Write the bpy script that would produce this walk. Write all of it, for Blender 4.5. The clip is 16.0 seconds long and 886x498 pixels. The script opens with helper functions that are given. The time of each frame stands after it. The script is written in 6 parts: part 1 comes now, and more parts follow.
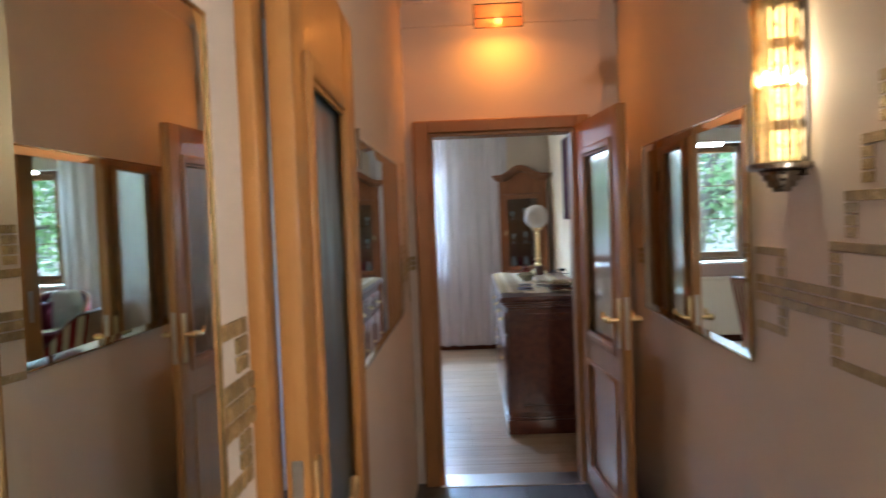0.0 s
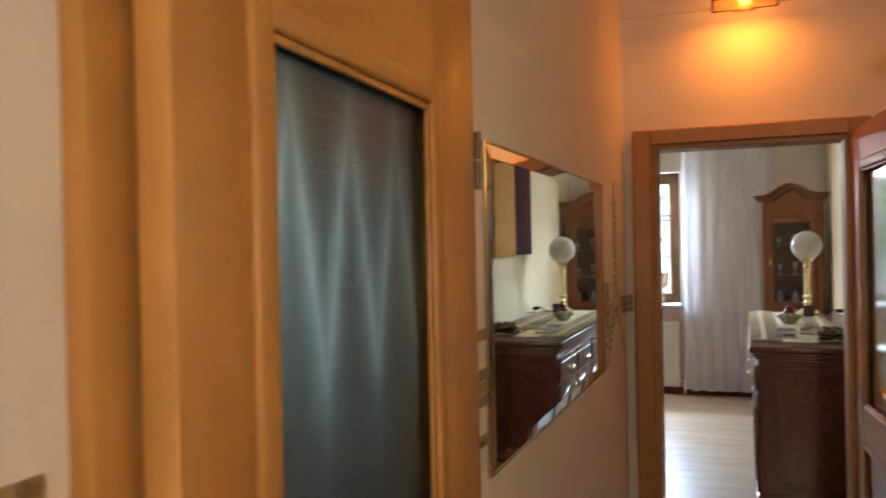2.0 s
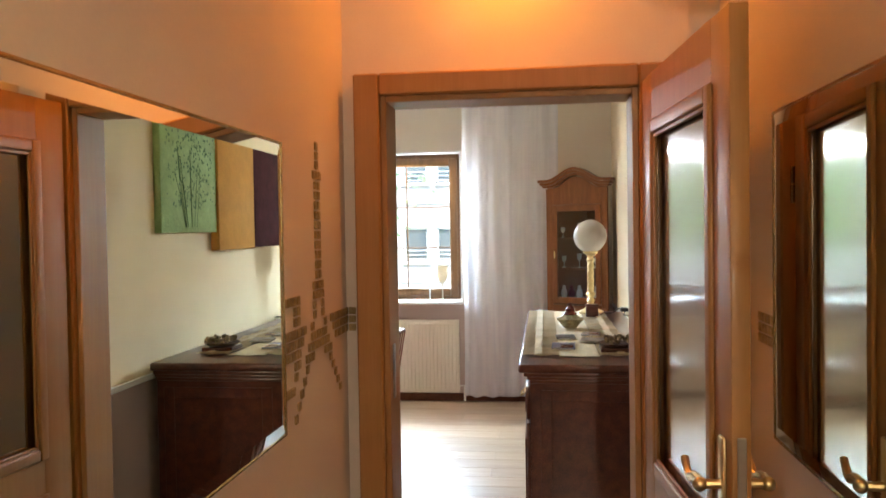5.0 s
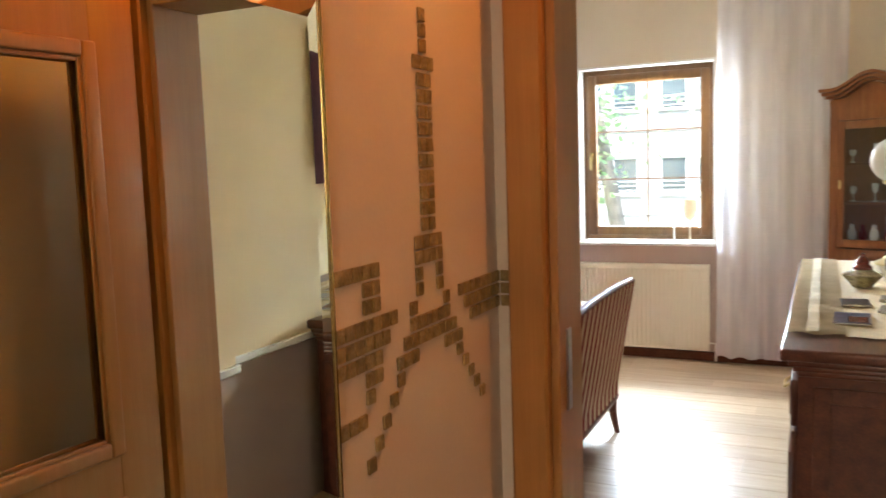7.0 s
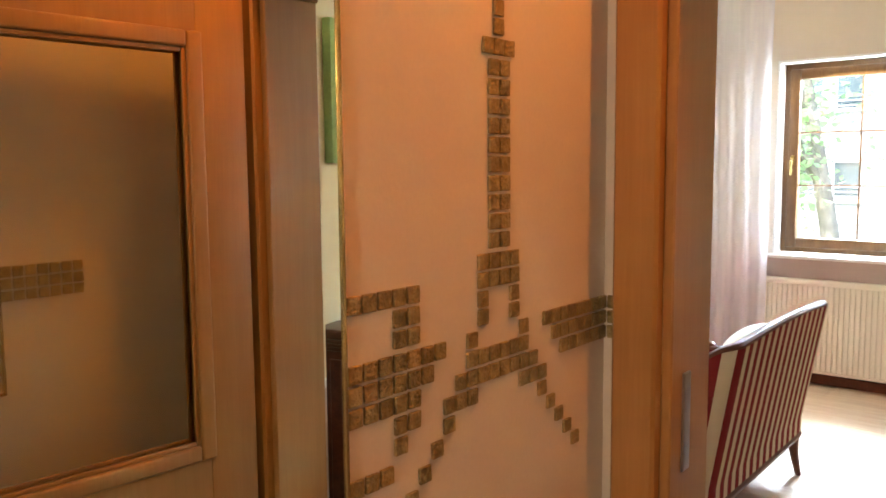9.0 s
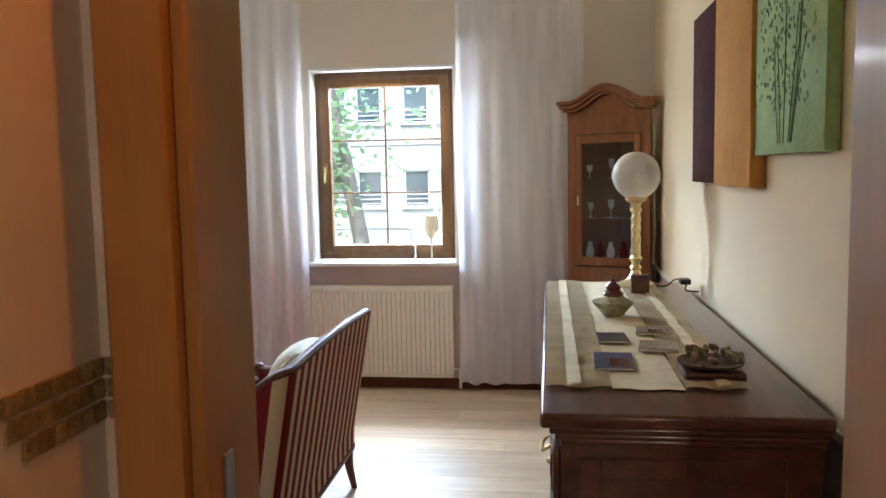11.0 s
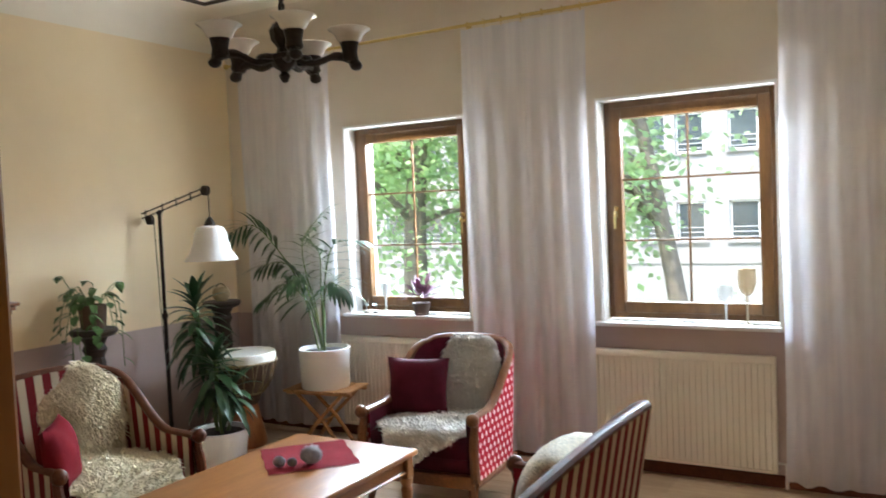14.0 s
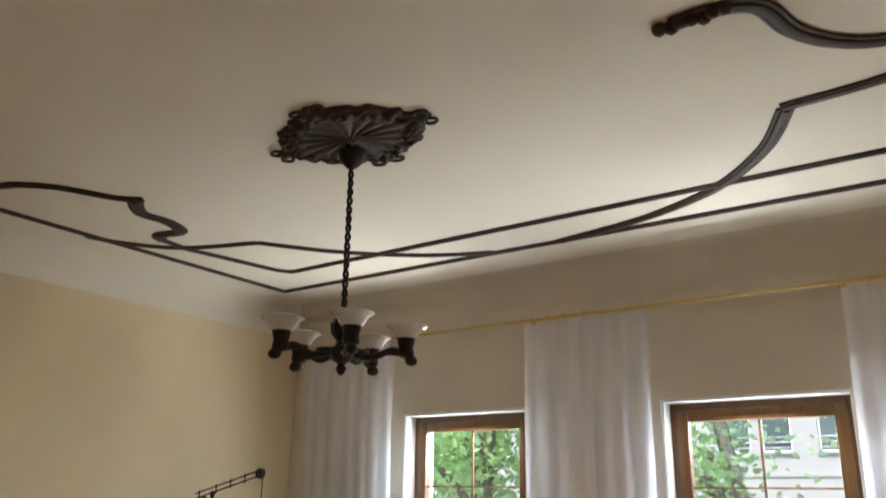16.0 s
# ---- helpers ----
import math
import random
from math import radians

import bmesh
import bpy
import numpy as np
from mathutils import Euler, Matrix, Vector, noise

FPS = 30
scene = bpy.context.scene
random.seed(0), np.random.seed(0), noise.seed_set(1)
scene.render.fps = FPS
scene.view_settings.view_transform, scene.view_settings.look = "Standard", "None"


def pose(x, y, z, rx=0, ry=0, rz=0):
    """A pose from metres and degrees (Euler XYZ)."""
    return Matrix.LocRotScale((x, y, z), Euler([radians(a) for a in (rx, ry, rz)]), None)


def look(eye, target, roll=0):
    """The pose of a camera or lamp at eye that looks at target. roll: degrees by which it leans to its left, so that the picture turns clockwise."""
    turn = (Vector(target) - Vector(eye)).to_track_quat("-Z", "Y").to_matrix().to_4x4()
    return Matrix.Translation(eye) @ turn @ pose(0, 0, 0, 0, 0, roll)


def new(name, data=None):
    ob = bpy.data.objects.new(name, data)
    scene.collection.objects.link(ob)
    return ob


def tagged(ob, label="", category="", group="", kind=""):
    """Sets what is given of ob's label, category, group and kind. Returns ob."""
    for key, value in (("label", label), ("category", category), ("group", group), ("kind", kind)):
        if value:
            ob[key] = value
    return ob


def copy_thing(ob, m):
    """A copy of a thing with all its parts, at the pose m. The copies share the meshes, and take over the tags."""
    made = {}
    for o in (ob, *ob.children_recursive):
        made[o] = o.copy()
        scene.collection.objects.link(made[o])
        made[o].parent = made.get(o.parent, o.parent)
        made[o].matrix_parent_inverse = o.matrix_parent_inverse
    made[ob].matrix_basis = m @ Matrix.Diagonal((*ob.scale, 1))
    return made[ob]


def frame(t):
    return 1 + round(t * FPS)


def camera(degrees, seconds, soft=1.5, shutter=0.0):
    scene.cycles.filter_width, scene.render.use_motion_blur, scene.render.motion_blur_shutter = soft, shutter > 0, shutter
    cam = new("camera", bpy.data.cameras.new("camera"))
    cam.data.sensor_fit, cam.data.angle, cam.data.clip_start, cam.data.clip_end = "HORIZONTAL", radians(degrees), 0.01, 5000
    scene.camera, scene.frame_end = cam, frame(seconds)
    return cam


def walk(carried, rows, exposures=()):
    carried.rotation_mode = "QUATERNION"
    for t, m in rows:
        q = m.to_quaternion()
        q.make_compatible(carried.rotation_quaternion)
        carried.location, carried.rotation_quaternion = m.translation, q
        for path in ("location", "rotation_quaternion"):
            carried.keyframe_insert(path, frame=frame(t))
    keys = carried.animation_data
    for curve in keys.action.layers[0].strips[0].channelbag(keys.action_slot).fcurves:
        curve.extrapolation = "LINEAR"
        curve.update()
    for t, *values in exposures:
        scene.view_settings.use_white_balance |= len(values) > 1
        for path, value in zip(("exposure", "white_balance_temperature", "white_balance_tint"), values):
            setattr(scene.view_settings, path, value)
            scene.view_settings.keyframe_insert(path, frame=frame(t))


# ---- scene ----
cam = camera(57.7, 16.0, 1.5, 0.35)
PATH = [
    (0, (0.134, -0.072, 1.528), (0.063, 1.926, 1.45), -2.2),
    (0.5, (0.171, 0.096, 1.522), (-0.354, 2.024, 1.438), -2.8),
    (1, (0.261, 0.283, 1.541), (-0.592, 2.09, 1.454), -2.4),
    (1.5, (0.326, 0.442, 1.552), (-0.576, 2.226, 1.484), -1.7),
    (2, (0.312, 0.658, 1.565), (-0.393, 2.529, 1.555), -1.2),
    (2.5, (0.306, 0.827, 1.579), (-0.164, 2.769, 1.661), -0.2),
    (3, (0.343, 1.017, 1.613), (0.075, 2.987, 1.827), 0.3),
    (3.2, (0.342, 1.103, 1.616), (0.131, 3.077, 1.859), 0.0),
    (5.3, (0.437, 2.056, 1.542), (0.168, 4.035, 1.437), -1.3),
    (5.5, (0.431, 2.171, 1.523), (0.121, 4.142, 1.389), -1.5),
    (6, (0.39, 2.406, 1.523), (-0.043, 4.35, 1.338), -1.7),
    (6.5, (0.412, 2.658, 1.527), (-0.222, 4.543, 1.316), -1.9),
    (7, (0.429, 2.858, 1.547), (-0.425, 4.655, 1.341), -1.9),
    (7.5, (0.41, 3.016, 1.546), (-0.655, 4.697, 1.344), -1.6),
    (8, (0.439, 3.116, 1.553), (-0.77, 4.696, 1.353), -1.2),
    (8.5, (0.482, 3.169, 1.556), (-0.798, 4.692, 1.351), -0.7),
    (9, (0.487, 3.168, 1.555), (-0.776, 4.705, 1.35), -0.5),
    (9.5, (0.445, 3.175, 1.546), (-0.496, 4.93, 1.356), -0.6),
    (10, (0.413, 3.241, 1.543), (-0.114, 5.162, 1.358), -0.3),
    (10.2, (0.399, 3.301, 1.536), (-0.008, 5.251, 1.351), -0.4),
    (12.3, (0.291, 4.048, 1.567), (0.073, 6.027, 1.373), -1.3),
    (12.5, (0.325, 4.123, 1.58), (0.021, 6.09, 1.381), -1.3),
    (13, (0.352, 4.244, 1.602), (-0.199, 6.157, 1.408), -1.6),
    (13.5, (0.319, 4.325, 1.61), (-0.473, 6.155, 1.449), -2.2),
    (14, (0.322, 4.388, 1.618), (-0.685, 6.114, 1.527), -2.4),
    (14.5, (0.372, 4.454, 1.649), (-0.741, 6.115, 1.702), -2.1),
    (15, (0.391, 4.462, 1.682), (-0.753, 6.087, 1.909), -1.2),
    (15.5, (0.402, 4.454, 1.686), (-0.735, 6.047, 2.096), -0.1),
    (16, (0.395, 4.456, 1.686), (-0.712, 6.012, 2.28), 0.9),
]
walk(cam, [(t, look(eye, target, roll)) for t, eye, target, roll in PATH], [(0, 3.0, 5200, 10), (1, 2.95, 6200, 10), (2.5, 3.1, 6000, 10), (3.2, 3.15, 6100, 10), (5.5, 3.65, 6400, 10), (7, 3.75, 6600, 10), (9, 4.1, 6600, 10), (10.2, 3.35, 6000, 10), (12.5, 3.05, 6400, 10), (14, 2.85, 6600, 10), (15.5, 2.55, 6600, 10), (16, 2.5, 6600, 10)])

# ---------- world, sun, lamps ----------
world = bpy.data.worlds.new("sky")
scene.world = world
world.use_nodes = True
wn = world.node_tree.nodes
sky = wn.new("ShaderNodeTexSky")
sky.sky_type, sky.sun_disc = "NISHITA", False
sky.sun_elevation, sky.sun_rotation = radians(52), radians(200)
wn["Background"].inputs["Strength"].default_value = 0.13
world.node_tree.links.new(sky.outputs["Color"], wn["Background"].inputs["Color"])


def lamp(name, kind, where, watts, colour, size=0.05, aim=None):
    d = bpy.data.lights.new(name, kind)
    d.energy, d.color = watts, colour
    if kind == "POINT":
        d.shadow_soft_size = size
    if kind == "AREA":
        d.shape, d.size, d.size_y = "RECTANGLE", size[0], size[1]
    ob = new(name, d)
    ob.matrix_world = look(where, aim) if aim else Matrix.Translation(where)
    return ob


sun = bpy.data.lights.new("sun", "SUN")
sun.energy, sun.angle, sun.color = 1.1, radians(0.5), (1.0, 0.95, 0.87)
sun_ob = new("sun", sun)
sun_ob.matrix_world = look((-12, -30, 42), (0, 0, 0))
for wx in (-2.755, -0.82):
    lamp("window_light", "AREA", (wx, 9.165, 2.236), 1.6, (0.95, 0.97, 1.0), (0.46, 0.06), (wx, 8.55, 1.42))
lamp("sky_light", "AREA", (-1.8, 11.3, 3.0), 185, (0.62, 0.80, 1.0), (5.2, 0.8), (-1.8, 7.2, 1.15))
lamp("ground_bounce", "AREA", (-1.8, 10.3, 0.15), 40, (0.90, 0.95, 1.0), (3.4, 0.5), (-1.8, 8.6, 2.4))
lamp("side_window_light", "AREA", (-1.7, 2.6, 1.45), 0.26, (0.50, 0.92, 1.0), (0.7, 0.5), (0.0, 2.2, 1.35))
lamp("sconce_light", "POINT", (0.945, 2.05, 1.86), 0.3, (1.0, 0.76, 0.42), 0.02)
lamp("end_light", "POINT", (0.325, 4.30, 2.57), 0.22, (1.0, 0.29, 0.025), 0.02)
lamp("end_downlight", "AREA", (0.325, 4.35, 2.545), 0.36, (1.0, 0.29, 0.025), (0.22, 0.08), (0.325, 4.33, 0.0))
# Unseen lamp behind the start of the walk, added to brighten the hall.
lamp("hall_fill_light", "POINT", (0.945, -0.6, 1.86), 8.0, (1.0, 0.86, 0.66), 0.02)

# ---------- materials ----------


def nodes_of(name):
    m = bpy.data.materials.new(name)
    m.use_nodes = True
    return m, m.node_tree.nodes, m.node_tree.links, m.node_tree.nodes["Principled BSDF"]


def ramp(n, l, value, stops):
    r = n.new("ShaderNodeValToRGB")
    r.color_ramp.elements[0].position, r.color_ramp.elements[0].color = stops[0][0], (*stops[0][1], 1)
    r.color_ramp.elements[1].position, r.color_ramp.elements[1].color = stops[-1][0], (*stops[-1][1], 1)
    for p, c in stops[1:-1]:
        e = r.color_ramp.elements.new(p)
        e.color = (*c, 1)
    l.new(value, r.inputs["Fac"])
    return r.outputs["Color"]


def tex_noise(n, l, scale, detail=4, stretch=None, src="Object"):
    tc = n.new("ShaderNodeTexCoord")
    t = n.new("ShaderNodeTexNoise")
    t.inputs["Scale"].default_value, t.inputs["Detail"].default_value = scale, detail
    v = n.new("ShaderNodeNewGeometry").outputs["Position"] if src == "World" else tc.outputs[src]
    if stretch:
        mp = n.new("ShaderNodeMapping")
        mp.inputs["Scale"].default_value = stretch
        l.new(v, mp.inputs["Vector"])
        v = mp.outputs["Vector"]
    l.new(v, t.inputs["Vector"])
    return t.outputs["Fac"]


def bumped(n, l, b, height, strength, distance):
    bp = n.new("ShaderNodeBump")
    bp.inputs["Strength"].default_value, bp.inputs["Distance"].default_value = strength, distance
    l.new(height, bp.inputs["Height"])
    l.new(bp.outputs["Normal"], b.inputs["Normal"])


def scaled(c, f):
    return tuple(min(1.0, v * f) for v in c)


def plain(name, colour, rough=0.6, metal=0.0, var=0.12, scale=6.0, fine=80.0, bump=0.15, dist=0.002, spec=0.5, coat=0.0, rand=0.0, src="Object"):
    """A surface with broad and fine variation and a light relief."""
    m, n, l, b = nodes_of(name)
    broad, grain = tex_noise(n, l, scale, 4, None, src), tex_noise(n, l, fine, 4, None, src)
    mx = n.new("ShaderNodeMath")
    mx.operation = "MULTIPLY_ADD"
    mx.inputs[1].default_value = 0.35
    l.new(grain, mx.inputs[0])
    half = n.new("ShaderNodeMath")
    half.operation, half.inputs[1].default_value = "MULTIPLY", 0.65
    l.new(broad, half.inputs[0])
    l.new(half.outputs[0], mx.inputs[2])
    c = ramp(n, l, mx.outputs[0], [(0.3, scaled(colour, 1 - var)), (0.7, scaled(colour, 1 + var))])
    if rand:
        oi = n.new("ShaderNodeObjectInfo")
        hs = n.new("ShaderNodeHueSaturation")
        mr = n.new("ShaderNodeMapRange")
        mr.inputs["To Min"].default_value, mr.inputs["To Max"].default_value = 1 - rand, 1 + rand
        l.new(oi.outputs["Random"], mr.inputs["Value"])
        l.new(mr.outputs["Result"], hs.inputs["Value"])
        l.new(c, hs.inputs["Color"])
        c = hs.outputs["Color"]
    l.new(c, b.inputs["Base Color"])
    b.inputs["Roughness"].default_value, b.inputs["Metallic"].default_value = rough, metal
    b.inputs["Specular IOR Level"].default_value, b.inputs["Coat Weight"].default_value = spec, coat
    b.inputs["Coat Roughness"].default_value = 0.15
    bumped(n, l, b, grain, bump, dist)
    return m


def wood(name, dark, light, rough=0.35, stretch=(14, 14, 1.2), coat=0.0, rand=0.0, spec=0.4, src="Object"):
    m, n, l, b = nodes_of(name)
    g1 = tex_noise(n, l, 2.2, 6, stretch, src)
    g2 = tex_noise(n, l, 14, 3, stretch, src)
    a = n.new("ShaderNodeMath")
    a.operation, a.inputs[1].default_value = "MULTIPLY_ADD", 0.4
    h = n.new("ShaderNodeMath")
    h.operation, h.inputs[1].default_value = "MULTIPLY", 0.6
    l.new(g1, h.inputs[0])
    l.new(g2, a.inputs[0])
    l.new(h.outputs[0], a.inputs[2])
    c = ramp(n, l, a.outputs[0], [(0.36, dark), (0.52, tuple((p + q) / 2 for p, q in zip(dark, light))), (0.66, light)])
    if rand:
        oi = n.new("ShaderNodeObjectInfo")
        hs = n.new("ShaderNodeHueSaturation")
        mr = n.new("ShaderNodeMapRange")
        mr.inputs["To Min"].default_value, mr.inputs["To Max"].default_value = 1 - rand, 1 + rand
        l.new(oi.outputs["Random"], mr.inputs["Value"])
        l.new(mr.outputs["Result"], hs.inputs["Value"])
        l.new(c, hs.inputs["Color"])
        c = hs.outputs["Color"]
    l.new(c, b.inputs["Base Color"])
    b.inputs["Roughness"].default_value, b.inputs["Coat Weight"].default_value = rough, coat
    b.inputs["Coat Roughness"].default_value, b.inputs["Specular IOR Level"].default_value = 0.12, spec
    bumped(n, l, b, g2, 0.12, 0.001)
    return m


def two_tone(name, upper, lower, height):
    """Wall paint: one colour above a height, another below it."""
    m, n, l, b = nodes_of(name)
    tc = n.new("ShaderNodeNewGeometry")
    sp = n.new("ShaderNodeSeparateXYZ")
    l.new(tc.outputs["Position"], sp.inputs[0])
    gt = n.new("ShaderNodeMath")
    gt.operation, gt.inputs[1].default_value = "GREATER_THAN", height
    l.new(sp.outputs["Z"], gt.inputs[0])
    broad, grain = tex_noise(n, l, 1.7), tex_noise(n, l, 160, 3)
    cu = ramp(n, l, broad, [(0.3, scaled(upper, 0.95)), (0.7, scaled(upper, 1.03))])
    cl = ramp(n, l, broad, [(0.3, scaled(lower, 0.94)), (0.7, scaled(lower, 1.05))])
    mx = n.new("ShaderNodeMix")
    mx.data_type = "RGBA"
    l.new(gt.outputs[0], mx.inputs[0])
    l.new(cl, mx.inputs[6])
    l.new(cu, mx.inputs[7])
    l.new(mx.outputs[2], b.inputs["Base Color"])
    b.inputs["Roughness"].default_value = 0.8
    bumped(n, l, b, grain, 0.25, 0.001)
    return m


def glassy(name, colour, rough, ior=1.45, bump=None, mix=0.0):
    m, n, l, b = nodes_of(name)
    b.inputs["Base Color"].default_value = (*colour, 1)
    b.inputs["Roughness"].default_value, b.inputs["IOR"].default_value = rough, ior
    b.inputs["Transmission Weight"].default_value = 1.0 - mix
    if bump:
        bumped(n, l, b, tex_noise(n, l, bump[0], 2, bump[1]), bump[2], bump[3])
    return m


def glowing(name, colour, strength):
    m, n, l, b = nodes_of(name)
    b.inputs["Base Color"].default_value = (*colour, 1)
    b.inputs["Emission Color"].default_value = (*colour, 1)
    b.inputs["Emission Strength"].default_value = strength
    return m


def sheer(name, colour, see):
    """Thin woven cloth: partly open, partly lit through."""
    m, n, l, b = nodes_of(name)
    out = n["Material Output"]
    tr, df, tl = n.new("ShaderNodeBsdfTransparent"), n.new("ShaderNodeBsdfDiffuse"), n.new("ShaderNodeBsdfTranslucent")
    weave = tex_noise(n, l, 30, 3, (1, 1, 0.05))
    c = ramp(n, l, weave, [(0.3, scaled(colour, 0.93)), (0.7, scaled(colour, 1.04))])
    l.new(c, df.inputs["Color"])
    l.new(c, tl.inputs["Color"])
    m1, m2 = n.new("ShaderNodeMixShader"), n.new("ShaderNodeMixShader")
    m1.inputs[0].default_value, m2.inputs[0].default_value = 0.42, see
    l.new(df.outputs[0], m1.inputs[1])
    l.new(tl.outputs[0], m1.inputs[2])
    l.new(m1.outputs[0], m2.inputs[1])
    l.new(tr.outputs[0], m2.inputs[2])
    l.new(m2.outputs[0], out.inputs["Surface"])
    return m


def uv_axes(n, l):
    u = n.new("ShaderNodeUVMap")
    u.uv_map = "UVMap"
    s = n.new("ShaderNodeSeparateXYZ")
    l.new(u.outputs[0], s.inputs[0])
    return s.outputs["X"], s.outputs["Y"]


def mth(n, l, op, a, b=None):
    q = n.new("ShaderNodeMath")
    q.operation = op
    for i, v in enumerate((a, b)):
        if v is None:
            continue
        if isinstance(v, (int, float)):
            q.inputs[i].default_value = v
        else:
            l.new(v, q.inputs[i])
    return q.outputs[0]


def cloth_pattern(name, ground, figure, kind):
    """Woven upholstery: stripes along the cloth, or staggered dots."""
    m, n, l, b = nodes_of(name)
    u, v = uv_axes(n, l)
    if kind == "stripe":
        f = mth(n, l, "FRACT", mth(n, l, "MULTIPLY", u, 1 / 0.085))
        fac = mth(n, l, "LESS_THAN", f, 0.52)
    else:
        p = 1 / 0.052
        masks = []
        for off in (0.0, 0.5):
            a = mth(n, l, "SUBTRACT", mth(n, l, "FRACT", mth(n, l, "ADD", mth(n, l, "MULTIPLY", u, p), off)), 0.5)
            c = mth(n, l, "SUBTRACT", mth(n, l, "FRACT", mth(n, l, "ADD", mth(n, l, "MULTIPLY", v, p * 0.62), off)), 0.5)
            c = mth(n, l, "MULTIPLY", c, 1.6)
            d = mth(n, l, "ADD", mth(n, l, "MULTIPLY", a, a), mth(n, l, "MULTIPLY", c, c))
            masks.append(mth(n, l, "LESS_THAN", d, 0.065))
        fac = mth(n, l, "MAXIMUM", masks[0], masks[1])
    mx = n.new("ShaderNodeMix")
    mx.data_type = "RGBA"
    mx.inputs[6].default_value, mx.inputs[7].default_value = (*ground, 1), (*figure, 1)
    l.new(fac, mx.inputs[0])
    l.new(mx.outputs[2], b.inputs["Base Color"])
    b.inputs["Roughness"].default_value = 0.85
    b.inputs["Specular IOR Level"].default_value = 0.08
    bumped(n, l, b, tex_noise(n, l, 400, 2), 0.3, 0.001)
    return m


def painted_glow_glass(name, dark, pale):
    """Obscured door glass, finely combed, with a zigzag glow of light painted in."""
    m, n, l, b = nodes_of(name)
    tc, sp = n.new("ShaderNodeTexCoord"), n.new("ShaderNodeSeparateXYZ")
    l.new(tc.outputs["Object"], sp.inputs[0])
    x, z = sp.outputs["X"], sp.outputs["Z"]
    # Zigzag of daylight behind the pane, painted into the glass colour.
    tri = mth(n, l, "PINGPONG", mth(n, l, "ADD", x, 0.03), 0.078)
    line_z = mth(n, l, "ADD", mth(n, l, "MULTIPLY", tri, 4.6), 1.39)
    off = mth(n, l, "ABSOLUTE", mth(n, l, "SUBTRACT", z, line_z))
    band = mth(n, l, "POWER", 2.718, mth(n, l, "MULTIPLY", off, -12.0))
    # The painted glow fades up and down and strengthens towards the free edge.
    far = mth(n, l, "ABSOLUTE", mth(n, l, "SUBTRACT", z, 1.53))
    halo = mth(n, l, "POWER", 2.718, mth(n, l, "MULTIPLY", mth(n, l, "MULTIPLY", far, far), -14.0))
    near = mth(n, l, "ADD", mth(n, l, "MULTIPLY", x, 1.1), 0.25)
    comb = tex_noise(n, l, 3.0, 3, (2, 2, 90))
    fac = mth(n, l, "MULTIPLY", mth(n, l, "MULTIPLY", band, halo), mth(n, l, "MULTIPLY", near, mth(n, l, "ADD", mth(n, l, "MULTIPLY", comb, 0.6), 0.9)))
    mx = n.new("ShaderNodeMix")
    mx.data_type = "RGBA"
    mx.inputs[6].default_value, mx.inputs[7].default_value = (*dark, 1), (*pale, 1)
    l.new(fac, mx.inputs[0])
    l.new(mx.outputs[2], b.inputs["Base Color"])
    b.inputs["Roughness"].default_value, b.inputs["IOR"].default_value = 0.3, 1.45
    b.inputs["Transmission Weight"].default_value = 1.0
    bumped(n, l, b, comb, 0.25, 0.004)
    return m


M = {}
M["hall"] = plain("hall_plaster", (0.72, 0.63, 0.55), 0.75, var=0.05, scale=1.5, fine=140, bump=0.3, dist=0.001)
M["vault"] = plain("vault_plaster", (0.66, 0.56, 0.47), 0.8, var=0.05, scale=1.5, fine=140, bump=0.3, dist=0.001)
M["room"] = two_tone("room_paint", (0.85, 0.69, 0.45), (0.47, 0.37, 0.34), 0.88)
M["window_wall"] = two_tone("window_wall_paint", (0.72, 0.64, 0.53), (0.47, 0.37, 0.34), 0.88)
M["ceiling"] = plain("ceiling_paint", (0.84, 0.77, 0.64), 0.85, var=0.03, scale=1.0, fine=120, bump=0.2, dist=0.001)
M["white"] = plain("white_paint", (0.80, 0.79, 0.76), 0.5, var=0.03, scale=3, fine=100, bump=0.08)
M["radiator"] = plain("radiator_enamel", (0.80, 0.76, 0.66), 0.35, var=0.03, scale=3, bump=0.03)
M["door"] = wood("door_beech", (0.43, 0.20, 0.046), (0.49, 0.237, 0.060), 0.46, (14, 14, 0.7), coat=0.05)
M["frame"] = wood("casing_beech", (0.40, 0.185, 0.042), (0.46, 0.222, 0.055), 0.44, (14, 14, 0.7), coat=0.05)
# Brown beech with the dim doorway's shade mixed into its colour.
M["brown_beech"] = wood("brown_shaded_beech", (0.345, 0.168, 0.050), (0.395, 0.198, 0.063), 0.44, (14, 14, 0.7), coat=0.05)
M["mahogany"] = wood("mahogany", (0.065, 0.017, 0.010), (0.15, 0.040, 0.020), 0.28, (10, 1.2, 10), coat=0.4)
M["cabinet"] = wood("cabinet_walnut", (0.19, 0.068, 0.021), (0.30, 0.115, 0.037), 0.35, (12, 12, 1.2), coat=0.3)
M["window_wood"] = wood("window_oak", (0.115, 0.052, 0.016), (0.19, 0.092, 0.030), 0.4, (12, 12, 1.5), coat=0.2)
M["oak"] = wood("oak_plank", (0.34, 0.23, 0.138), (0.47, 0.345, 0.225), 0.32, (1.1, 12, 12), coat=0.05, spec=0.28, rand=0.12, src="World")
M["table"] = wood("table_cherry", (0.24, 0.088, 0.024), (0.36, 0.145, 0.042), 0.34, (10, 1.2, 10), coat=0.2)
M["chairwood"] = wood("chair_mahogany", (0.075, 0.022, 0.010), (0.14, 0.045, 0.018), 0.45, (6, 6, 6), coat=0.0, spec=0.22)
